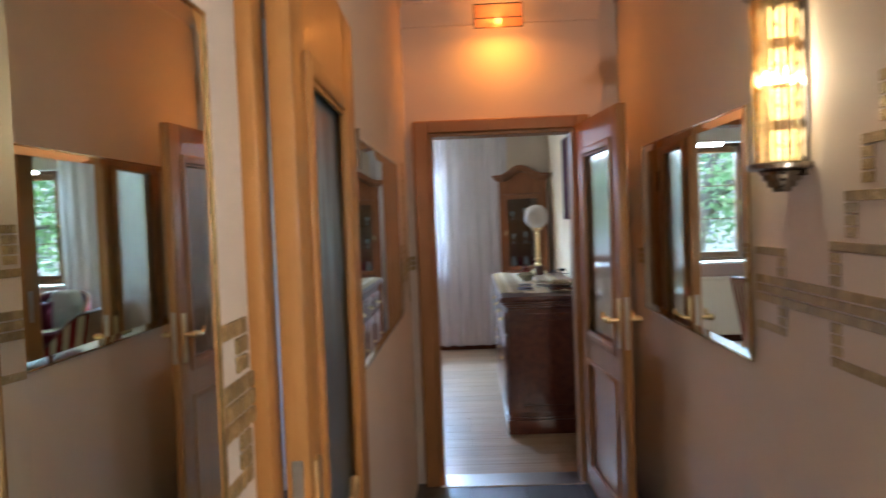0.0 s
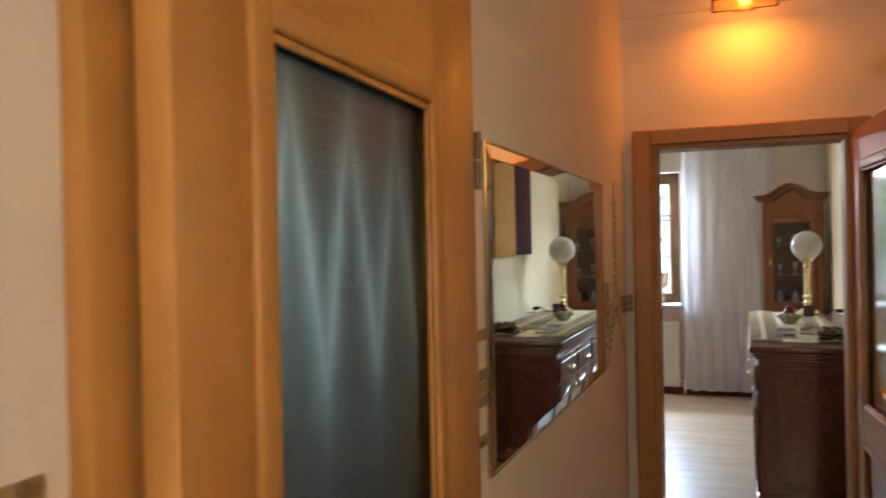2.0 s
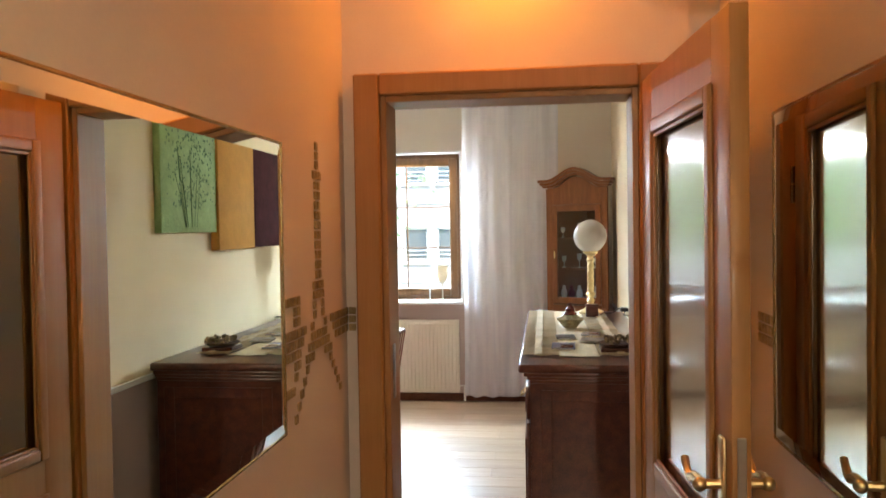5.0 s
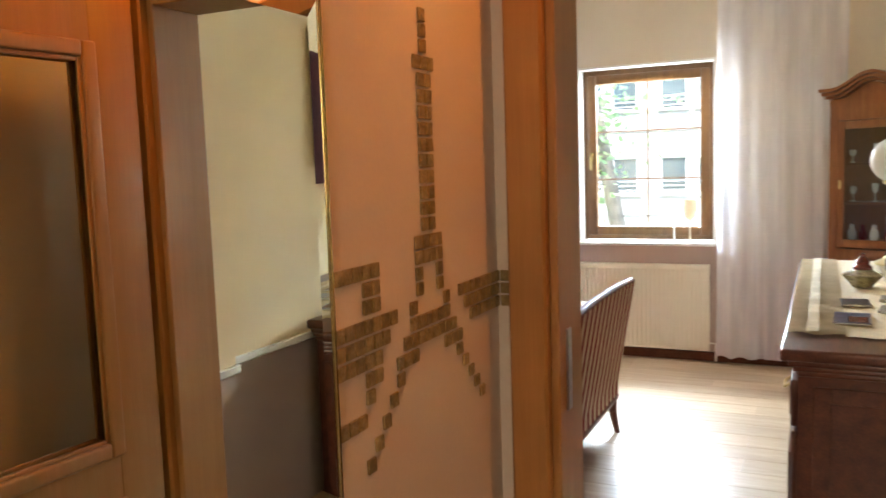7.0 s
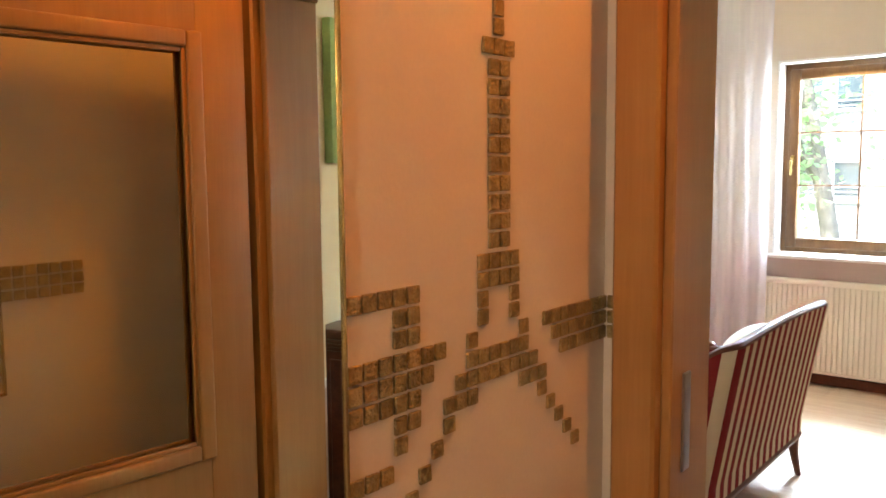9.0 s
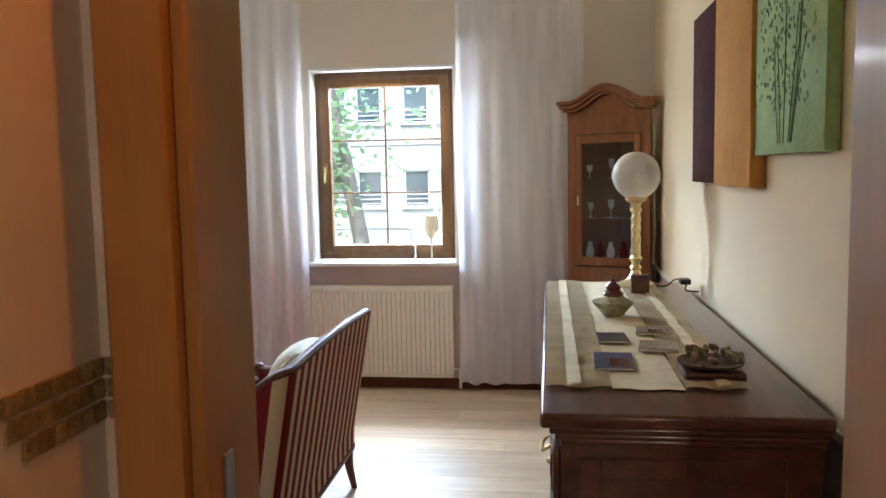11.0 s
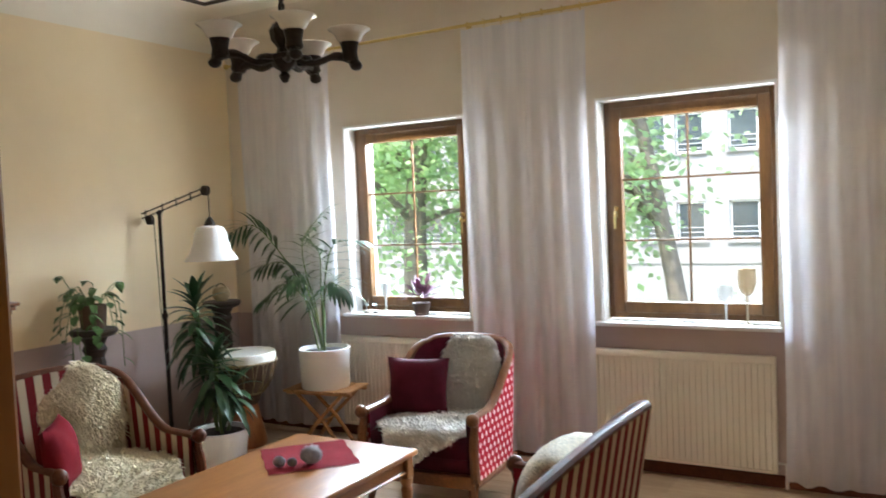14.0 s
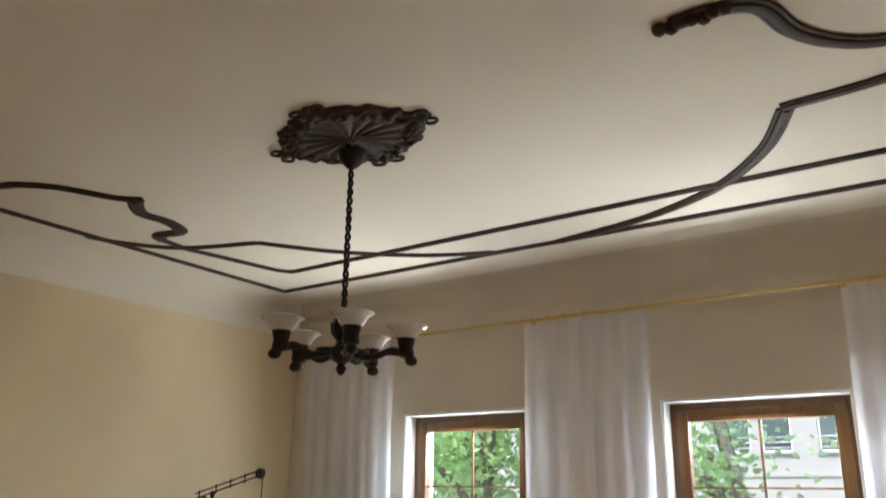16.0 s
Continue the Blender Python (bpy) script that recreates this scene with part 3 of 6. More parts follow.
def window(name, a, b, hinge):
    """A timber casement of six panes in its reveal, with a sill."""
    w = tagged(new(name), "golden oak casement window of six panes", "window", "windows of the living room", "structure")
    z0, z1, y = 0.915, 2.255, 9.265
    bm = B()
    for q in ((a, a + 0.045, z0, z1), (b - 0.045, b, z0, z1)):
        box(bm, q[0], y, q[2], q[1], y + 0.07, q[3], 0.004)
    box(bm, a + 0.045, y, z1 - 0.045, b - 0.045, y + 0.07, z1, 0.004)
    box(bm, a + 0.045, y, z0, b - 0.045, y + 0.07, z0 + 0.04, 0.004)
    part("window_frame", bm, M["window_wood"], w)
    s0, s1, t0, t1 = a + 0.04, b - 0.04, z0 + 0.035, z1 - 0.04
    bm = B()
    for q in ((s0, s0 + 0.07, t0, t1), (s1 - 0.07, s1, t0, t1)):
        box(bm, q[0], y - 0.014, q[2], q[1], y + 0.05, q[3], 0.008, 2)
    box(bm, s0 + 0.07, y - 0.013, t1 - 0.07, s1 - 0.07, y + 0.05, t1, 0.008, 2)
    box(bm, s0 + 0.07, y - 0.013, t0, s1 - 0.07, y + 0.05, t0 + 0.07, 0.008, 2)
    sash = part("sash", bm, M["window_wood"], w)
    g0, g1, h0, h1 = s0 + 0.07, s1 - 0.07, t0 + 0.07, t1 - 0.07
    zs = [h0, h0 + (h1 - h0) / 3, h0 + 2 * (h1 - h0) / 3, h1]
    mid = (g0 + g1) / 2
    bm = B()
    box(bm, mid - 0.006, y + 0.006, h0, mid + 0.006, y + 0.028, h1, 0.003)
    part("glazing_bar", bm, M["window_wood"], sash)
    for z in zs[1:3]:
        bm = B()
        box(bm, g0, y + 0.004, z - 0.006, g1, y + 0.030, z + 0.006, 0.003)
        part("glazing_bar", bm, M["window_wood"], sash)
    for x0, x1 in ((g0, mid), (mid, g1)):
        for za, zb in zip(zs, zs[1:]):
            bm = B()
            box(bm, x0 - 0.002, y + 0.016, za - 0.002, x1 + 0.002, y + 0.019, zb + 0.002)
            p = part("pane", bm, M["pane"], sash)
            p.visible_shadow = False
    hx = s0 + 0.035 if hinge > 0 else s1 - 0.035
    bm = B()
    box(bm, hx - 0.014, y - 0.024, 1.54, hx + 0.014, y - 0.014, 1.61, 0.003)
    tube(bm, smooth_path([(hx, y - 0.02, 1.575), (hx, y - 0.055, 1.575), (hx, y - 0.06, 1.56), (hx, y - 0.058, 1.47)], 4), 0.009, 8)
    part("handle", bm, M["gilt"], w, "small metal window handle")
    bm = B()
    box(bm, a - 0.055, 9.105, 0.880, b + 0.012, 9.265, 0.905, 0.006, 2)
    part("window_sill", bm, M["white"], w, "white window sill board")
    bm = B()
    for q in ((a, a + 0.006), (b - 0.006, b)):
        box(bm, q[0], 9.152, 0.905, q[1], 9.265, 2.26)
    box(bm, a, 9.152, 2.253, b, 9.265, 2.26)
    for q in ((a - 0.012, a), (b, b + 0.012)):
        box(bm, q[0], 9.143, 0.905, q[1], 9.152, 2.272)
    box(bm, a, 9.143, 2.26, b, 9.152, 2.272)
    part("reveal_lining", bm, M["white"], w, "white painted reveal")
    return w


window("window_1", WINS[0][0], WINS[0][1], -1)
window("window_2", WINS[1][0], WINS[1][1], 1)

# ---------- mirrors ----------


def mirror(label, wall_x, s, y0, y1, z0, z1, bevel=0.03):
    """A bevelled wall mirror with a thin gilt edge; s points from the wall into the hall."""
    t = thing("wall_mirror", label, "mirror", Matrix.Translation((wall_x, (y0 + y1) / 2, z0)), "hall mirrors")
    w, h = (y1 - y0) / 2, z1 - z0
    bm = B()
    d0, d1 = s * 0.006, s * 0.0095
    o = [bm.verts.new((d0, *p)) for p in ((-w, 0), (w, 0), (w, h), (-w, h))]
    i = [bm.verts.new((d1, *p)) for p in ((-w + bevel, bevel), (w - bevel, bevel), (w - bevel, h - bevel), (-w + bevel, h - bevel))]
    k = [bm.verts.new((0.0, *p)) for p in ((-w, 0), (w, 0), (w, h), (-w, h))]
    bm.faces.new(i)
    for a in range(4):
        b = (a + 1) % 4
        bm.faces.new((o[a], o[b], i[b], i[a]))
        bm.faces.new((k[a], k[b], o[b], o[a]))
    bm.faces.new(k[::-1])
    box(bm, min(0, -s * 0.012), -w + 0.05, 0.05, max(0, -s * 0.012), w - 0.05, h - 0.05)
    part("mirror_glass", bm, M["mirror"], t, angle=1)
    bm = B()
    e = 0.007
    for q in ((-w - e, -e, -w, h + e), (w, -e, w + e, h + e), (-w, -e, w, 0), (-w, h, w, h + e)):
        box(bm, min(0, s * 0.0085), q[0], q[1], max(0, s * 0.0085), q[2], q[3], 0.0015)
    part("gilt_edge", bm, M["gilt"], t, "thin gilt metal edge")
    return t


mirror("wide wall mirror with thin gilt edge and cut border", HX0, 1, 2.325, 3.828, 1.063, 1.785)
mirror("tall wall mirror with thin gilt edge beside the glazed door", HX0, 1, 0.50, 1.005, 0.35, 1.81)
mirror("wide wall mirror half hidden by the open door", HX1 - 0.012, -1, 2.42, 3.905, 1.055, 1.83)
mirror("wide wall mirror beside the stepped gold mosaic", HX1, -1, 0.02, 1.522, 1.05, 1.835)

# ---------- doors ----------


def lever(bm, side, w, t):
    """A brass lever on a long plate, on one face of a leaf."""
    y = side * t / 2
    x = w - 0.055
    box(bm, x - 0.02, min(y, y + side * 0.008), 0.90, x + 0.02, max(y, y + side * 0.008), 1.13, 0.006, 2)
    tube(bm, [(x, y, 1.03), (x, y + side * 0.05, 1.03)], 0.010, 10)
    tube(bm, smooth_path([(x, y + side * 0.048, 1.03), (x - 0.035, y + side * 0.05, 1.035), (x - 0.08, y + side * 0.05, 1.022), (x - 0.11, y + side * 0.05, 1.04), (x - 0.122, y + side * 0.05, 1.055)], 4),
         [0.011] * 8 + [0.009] * 8 + [0.006], 8)
    bmesh.ops.create_uvsphere(bm, u_segments=10, v_segments=6, radius=0.016, matrix=Matrix.Translation((x, y + side * 0.05, 1.03)))


def glazed_door(name, label, m, w, h, g0, g1, s0, s1, glass, timber):
    """A hinged leaf, glazed above and panelled below. Local x runs from the hinge, y through the leaf."""
    d = tagged(new(name), label, "door", "", "structure")
    d.matrix_world = m
    t = 0.04
    bm = B()
    box(bm, 0, -t / 2, 0.01, s0, t / 2, h, 0.004, 2)
    box(bm, w - s1, -t / 2, 0.01, w, t / 2, h, 0.004, 2)
    box(bm, s0, -t / 2 + 0.0005, g1, w - s1, t / 2 - 0.0005, h)
    box(bm, s0, -t / 2 + 0.0005, 0.01, w - s1, t / 2 - 0.0005, 0.14)
    box(bm, s0, -t / 2 + 0.0005, g0 - 0.13, w - s1, t / 2 - 0.0005, g0)
    part("leaf", bm, timber, d)
    for side in (1, -1):
        bm = B()
        a, b = side * (t / 2 - 0.006), side * (t / 2 + 0.010)
        lo, hi = min(a, b), max(a, b)
        e = 0.028
        box(bm, s0 - 0.012, lo, g0 - 0.012, s0 + e, hi, g1 + 0.012, 0.007, 3)
        box(bm, w - s1 - e, lo, g0 - 0.012, w - s1 + 0.012, hi, g1 + 0.012, 0.007, 3)
        box(bm, s0 + e, lo, g1 - e, w - s1 - e, hi - 0.0006, g1 + 0.012, 0.007, 3)
        box(bm, s0 + e, lo, g0 - 0.012, w - s1 - e, hi - 0.0006, g0 + e, 0.007, 3)
        part("glazing_bead", bm, timber, d)
        bm = B()
        f, top_y = e + 0.011, hi - 0.007 if side > 0 else hi
        low_y = lo if side > 0 else lo + 0.007
        box(bm, s0 + e, low_y, g0 + e, s0 + f, top_y, g1 - e, 0.003, 2)
        box(bm, w - s1 - f, low_y, g0 + e, w - s1 - e, top_y, g1 - e, 0.003, 2)
        box(bm, s0 + f, low_y, g1 - f, w - s1 - f, top_y, g1 - e, 0.003, 2)
        box(bm, s0 + f, low_y, g0 + e, w - s1 - f, top_y, g0 + f, 0.003, 2)
        part("inner_bead", bm, timber, d)
        bm = B()
        p0, p1 = 0.14, g0 - 0.13
        box(bm, s0 - 0.008, lo, p0 - 0.008, s0 + 0.02, hi - 0.003, p1 + 0.008, 0.006, 2)
        box(bm, w - s1 - 0.02, lo, p0 - 0.008, w - s1 + 0.008, hi - 0.003, p1 + 0.008, 0.006, 2)
        box(bm, s0 + 0.02, lo, p1 - 0.02, w - s1 - 0.02, hi - 0.004, p1 + 0.008, 0.006, 2)
        box(bm, s0 + 0.02, lo, p0 - 0.008, w - s1 - 0.02, hi - 0.004, p0 + 0.02, 0.006, 2)
        part("panel_moulding", bm, timber, d)
        bm = B()
        lever(bm, side, w, t)
        part("door_handle", bm, M["brass"], d, "polished brass lever on a long plate")
    bm = B()
    box(bm, s0, -0.008, 0.14, w - s1, 0.008, g0 - 0.13)
    part("panel", bm, timber, d)
    bm = B()
    box(bm, s0, -0.003, g0, w - s1, 0.003, g1)
    gp = part("glass", bm, glass, d, "obscured glass pane")
    gp.visible_shadow = False
    bm = B()
    box(bm, w - 0.0005, -0.009, 0.9, w + 0.002, 0.009, 1.14, 0.002)
    part("lock_plate", bm, M["steel"], d, "steel lock plate")
    for z in (0.28, h - 0.38):
        bm = B()
        for side in (1,):
            tube(bm, [(-0.006, side * (t / 2 + 0.004), z), (-0.006, side * (t / 2 + 0.004), z + 0.055)], 0.0075, 10)
            tube(bm, [(-0.006, side * (t / 2 + 0.004), z + 0.058), (-0.006, side * (t / 2 + 0.004), z + 0.11)], 0.0075, 10)
        part("hinge", bm, M["nickel"], d)
    return d


def leaf_pose(hx, hy, fx, fy):
    return pose(hx, hy, 0, 0, 0, math.degrees(math.atan2(fy - hy, fx - hx)))


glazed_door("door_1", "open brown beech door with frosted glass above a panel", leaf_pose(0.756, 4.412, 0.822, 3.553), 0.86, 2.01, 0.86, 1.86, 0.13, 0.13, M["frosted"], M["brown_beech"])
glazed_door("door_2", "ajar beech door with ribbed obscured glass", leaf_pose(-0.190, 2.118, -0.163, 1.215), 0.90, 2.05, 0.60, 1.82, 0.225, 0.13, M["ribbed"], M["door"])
bm = B()
box(bm, -0.222, 1.172, 0, -0.192, 1.245, 2.085, 0.006, 2)
box(bm, -0.222, 1.245, 2.03, -0.20, 2.10, 2.045, 0.004)
box(bm, -0.34, 1.245, 0, -0.222, 1.262, 2.03, 0.003)
box(bm, -0.34, 2.083, 0, -0.222, 2.10, 2.03, 0.003)
box(bm, -0.34, 1.262, 2.013, -0.222, 2.083, 2.03, 0.003)
solid("trim_side_casing", bm, M["frame"], "orange-brown beech casing of the glazed hall door", "door frame", "structure")

# ---------- hall lamps ----------
sc = thing("wall_sconce", "lit wall sconce of amber glass rods and nickel caps", "wall lamp", Matrix.Translation((HX1, 2.05, 1.60)))
bm = B()
box(bm, -0.012, -0.05, 0.0, 0.0, 0.05, 0.50, 0.005, 2)
part("back_plate", bm, M["nickel"], sc)
for z0, flip in ((0.035, -1), (0.462, 1)):
    bm = B()
    lathe(bm, [(0.0, 0.0), (0.088, 0.0), (0.092, 0.004), (0.092, 0.014), (0.084, 0.018), (0.0, 0.018)], 28)
    for k, (r, dz) in enumerate(((0.056, 0.030), (0.047, 0.046), (0.036, 0.062), (0.022, 0.074))):
        lathe(bm, [(0.0, 0.012), (r, 0.012), (r + 0.004, dz - 0.008), (r, dz), (0.0, dz)], 20)
    bmesh.ops.transform(bm, matrix=Matrix.Translation((-0.055, 0, z0)) @ Matrix.Diagonal((0.95, 0.95, flip, 1)), verts=bm.verts[:])
    cut = [v for v in bm.verts if v.co.x > -0.001]
    for v in cut:
        v.co.x = -0.001
    part("cap", bm, M["nickel"], sc, "stepped antique nickel cap")
rod = B()
tube(rod, [(0, 0, 0.035), (0, 0, 0.462)], 0.0085, 10)
rod_mesh = mesh_of("glass_rod", rod, M["amber"])
for k in range(17):
    a = math.pi / 2 + math.pi * k / 16
    ob = new("glass_rod", rod_mesh)
    ob.parent = sc
    ob.location = (-0.045 + 0.076 * math.cos(a) * 0.9, 0.078 * math.sin(a), 0)
    ob.visible_shadow = False
for z in (0.10, 0.205, 0.31, 0.415):
    bm = B()
    bmesh.ops.create_uvsphere(bm, u_segments=12, v_segments=8, radius=0.015, matrix=Matrix.Translation((-0.05, 0, z)) @ Matrix.Diagonal((1, 1, 1.6, 1)))
    lathe(bm, [(0.013, -0.055), (0.013, -0.025), (0.0, -0.025)], 10, (-0.05, 0, z))
    ob = part("bulb", bm, M["bulb"], sc, "glowing warm bulb")
    ob.visible_shadow = False

# Second sconce is added, not known to be there, to hold the fill lamp.
copy_thing(sc, Matrix.Translation((HX1, -0.60, 1.60)))

el = thing("wall_lamp", "lit flat glass wall lamp glowing orange over the door", "wall lamp", Matrix.Translation((0.325, HEND, 2.55)))
bm = B()
for z in (0.0, 0.052, 0.128):
    box(bm, -0.135, -0.14, z, 0.135, -0.134, z + 0.005)
for x in (-0.135, 0.130):
    box(bm, x, -0.14, 0.0, x + 0.005, -0.134, 0.133)
    box(bm, x, -0.135, 0.05, x + 0.005, -0.0, 0.056)
part("wire_frame", bm, M["bronze"], el)
bm = B()
box(bm, -0.132, -0.137, 0.002, 0.132, -0.134, 0.13)
ob = part("glass_plate", bm, M["lamp_plate"], el)
ob.visible_shadow = False
bm = B()
box(bm, -0.05, -0.03, 0.03, 0.05, 0.0, 0.10, 0.004)
part("socket_box", bm, M["bronze"], el)
bm = B()
bmesh.ops.create_uvsphere(bm, u_segments=12, v_segments=8, radius=0.022, matrix=Matrix.Translation((0.0, -0.10, 0.05)))
ob = part("bulb", bm, M["end_bulb"], el, "glowing orange bulb")
ob.visible_shadow = False
bm = B()
box(bm, -0.008, -0.09, 0.045, 0.008, -0.03, 0.055)
part("bulb_holder", bm, M["bronze"], el)

# ---------- commode along the right wall ----------
co = thing("sideboard", "long dark mahogany sideboard with drawers and doors", "sideboard", Matrix.Translation((0.65, 6.57, 0)))
CY0, CY1 = -1.13, 1.13
bm = B()
box(bm, -0.335, CY0, 0.925, 0.335, CY1, 0.963, 0.010, 3)
part("top", bm, M["mahogany"], co)
bm = B()
for k, (o, z0, z1) in enumerate(((0.022, 0.905, 0.925), (0.035, 0.888, 0.905), (0.048, 0.870, 0.888))):
    box(bm, -0.335 + o, CY0 + o, z0, 0.33, CY1 - o, z1, 0.006, 2)
part("cornice", bm, M["mahogany"], co)
bm = B()
box(bm, -0.285, CY0 + 0.055, 0.10, 0.325, CY1 - 0.055, 0.870)
part("carcass", bm, M["mahogany"], co)
bm = B()
box(bm, -0.305, CY0 + 0.035, 0.0, 0.325, CY1 - 0.035, 0.10, 0.008, 2)
box(bm, -0.297, CY0 + 0.043, 0.10, 0.325, CY1 - 0.043, 0.118, 0.006, 2)
part("plinth", bm, M["mahogany"], co)
for q in ((-0.24, 0.15, -0.19, 0.84), (0.24, 0.15, 0.29, 0.84), (-0.19, 0.15, 0.24, 0.20), (-0.19, 0.79, 0.24, 0.84)):
    bm = B()
    box(bm, q[0], CY0 + 0.049, q[1], q[2], CY0 + 0.056, q[3], 0.002)
    part("side_moulding", bm, M["mahogany"], co)
span = (CY1 - CY0 - 0.17) / 4
for k in range(4):
    y0 = CY0 + 0.085 + k * span
    y1 = y0 + span - 0.02
    bm = B()
    box(bm, -0.305, y0, 0.70, -0.285, y1, 0.85, 0.006, 2)
    box(bm, -0.309, y0 + 0.03, 0.725, -0.300, y1 - 0.03, 0.825, 0.004)
    dr = part("drawer_front", bm, M["mahogany"], co)
    bm = B()
    ym = (y0 + y1) / 2
    tube(bm, smooth_path([(-0.309, ym - 0.045, 0.785), (-0.33, ym - 0.04, 0.77), (-0.332, ym, 0.76), (-0.33, ym + 0.04, 0.77), (-0.309, ym + 0.045, 0.785)], 4), 0.005, 6)
    part("drawer_pull", bm, M["brass"], dr, "brass drop pull")
    bm = B()
    box(bm, -0.303, y0, 0.13, -0.285, y1, 0.685, 0.005, 2)
    prism(bm, [(y0 + 0.05, 0.18), (y1 - 0.05, 0.18), (y1 - 0.05, 0.60), ((y0 + y1) / 2, 0.645), (y0 + 0.05, 0.60)], -0.312, -0.300, "x")
    do = part("cabinet_door", bm, M["mahogany"], co)
    bm = B()
    bmesh.ops.create_uvsphere(bm, u_segments=10, v_segments=6, radius=0.012, matrix=Matrix.Translation((-0.315, y1 - 0.025, 0.45)))
    part("door_knob", bm, M["brass"], do, "small brass knob")

# table runner: sheer borders, cream middle, draped with low ripples
run = thing("table_runner", "sheer beige organza runner with cream middle on the sideboard", "table runner", Matrix.Translation((0.60, 6.65, 0.963)))


def strip(bm, x0, x1, y0, y1, z, amp, nx=8, ny=70):
    vs = [[bm.verts.new((x0 + (x1 - x0) * i / nx, y0 + (y1 - y0) * j / ny + 0.006 * math.sin(i * 1.3),
                         z + amp * (0.5 + 0.5 * math.sin(j * 0.9 + 0.6 * math.sin(i)) * math.cos(j * 0.31)))) for i in range(nx + 1)] for j in range(ny + 1)]
    for j in range(ny):
        for i in range(nx):
            bm.faces.new((vs[j][i], vs[j][i + 1], vs[j + 1][i + 1], vs[j + 1][i]))


bm = B()
strip(bm, -0.10, 0.085, -1.0, 1.02, 0.004, 0.002)
part("middle_panel", bm, M["runner"], run)
for q in ((-0.272, -0.10), (0.085, 0.245)):
    bm = B()
    strip(bm, q[0], q[1], -1.0, 1.03, 0.005, 0.011)
    part("sheer_border", bm, M["organza"], run, "translucent organza border")
for q in ((-0.215, -0.178), (0.165, 0.200)):
    bm = B()
    strip(bm, q[0], q[1], -1.0, 1.03, 0.0095, 0.011, 2)
    part("woven_band", bm, M["runner"], run, "cream woven band")

tl = thing("table_lamp", "brass table lamp with opal glass globe", "table lamp", Matrix.Translation((0.752, 7.507, 0.970)))
bm = B()
prof = [(0.0, 0.0), (0.082, 0.0), (0.085, 0.012), (0.070, 0.022), (0.050, 0.030), (0.032, 0.05), (0.020, 0.075), (0.028, 0.09), (0.018, 0.105), (0.022, 0.12), (0.033, 0.135), (0.020, 0.15), (0.024, 0.17), (0.020, 0.185)]
lathe(bm, prof + [(0.0, 0.185)], 24)
lathe(bm, [(0.0, 0.18), (0.021, 0.18), (0.021, 0.36), (0.0, 0.36)], 36, (0, 0, 0), lambda a, z: 1.0)
part("base", bm, M["brass"], tl)
bm = B()
n = 40
for s in range(2):
    tube(bm, [(0.012 * math.cos(k * 0.3 + math.pi * s), 0.012 * math.sin(k * 0.3 + math.pi * s), 0.185 + 0.175 * k / n) for k in range(n + 1)], 0.013, 8)
part("twisted_stem", bm, M["brass"], tl)
bm = B()
lathe(bm, [(0.0, 0.355), (0.022, 0.355), (0.030, 0.37), (0.020, 0.385), (0.026, 0.40), (0.050, 0.415), (0.052, 0.43), (0.0, 0.43)], 24)
part("gallery", bm, M["brass"], tl)
bm = B()
bmesh.ops.create_uvsphere(bm, u_segments=36, v_segments=20, radius=0.113, matrix=Matrix.Translation((0, 0, 0.532)))
part("globe", bm, M["opal"], tl, "white opal glass globe")

ca = thing("lamp_cable", "black cable with inline switch behind the brass lamp", "cable", Matrix.Translation((0.86, 7.50, 0.970)))
bm = B()
tube(bm, smooth_path([(-0.03, 0.0, 0.006), (0.03, -0.03, 0.006), (0.08, 0.02, 0.03), (0.12, -0.06, 0.035), (0.10, -0.16, 0.006), (0.15, -0.2, 0.004)], 6), 0.004, 6)
part("cord", bm, M["black"], ca)
bm = B()
box(bm, 0.085, -0.10, 0.02, 0.135, -0.02, 0.045, 0.006, 2)
part("switch", bm, M["black"], ca)

bx = thing("small_box", "small dark brown wooden box beside the brass lamp", "box", Matrix.Translation((0.745, 7.27, 0.970)))
bm = B()
box(bm, -0.04, -0.03, 0.0, 0.04, 0.03, 0.075, 0.004, 2)
part("body", bm, M["mahogany"], bx)
bm = B()
box(bm, -0.042, -0.032, 0.076, 0.042, 0.032, 0.086, 0.003)
part("lid", bm, M["mahogany"], bx)

bo = thing("covered_bowl", "green glazed bowl with a red-brown knobbed lid", "bowl", Matrix.Translation((0.585, 6.72, 0.970)) @ Matrix.Scale(0.86, 4))
bm = B()
lathe(bm, [(0.0, 0.0), (0.045, 0.0), (0.05, 0.006), (0.075, 0.035), (0.092, 0.055), (0.096, 0.062), (0.090, 0.066), (0.055, 0.078), (0.045, 0.088), (0.0, 0.09)], 24)
part("bowl", bm, M["ceramic_green"], bo)
bm = B()
lathe(bm, [(0.0, 0.088), (0.044, 0.088), (0.046, 0.10), (0.030, 0.115), (0.036, 0.128), (0.022, 0.142), (0.010, 0.152), (0.013, 0.165), (0.0, 0.172)], 20)
part("lid", bm, M["ceramic_red"], bo)


def booklet(x, y, w, d, h, rz, mat, label, print_mat=None):
    t = thing("booklet", label, "book", pose(x, y, 0.972, 0, 0, rz), "booklets on the sideboard")
    bm = B()
    box(bm, -w / 2, -d / 2, 0.0, w / 2, d / 2, h, 0.001)
    part("cover", bm, M[mat], t)
    bm = B()
    box(bm, -w / 2 + 0.003, -d / 2 - 0.0006, 0.0018, w / 2 - 0.002, d / 2 - 0.003, h - 0.0018)
    part("pages", bm, M["white"], t)
    if print_mat:
        bm = B()
        box(bm, -w * 0.1, -d * 0.42, h - 0.0002, w * 0.42, d * 0.1, h + 0.0004)
        part("cover_print", bm, M[print_mat], t, "printed patch on the cover")


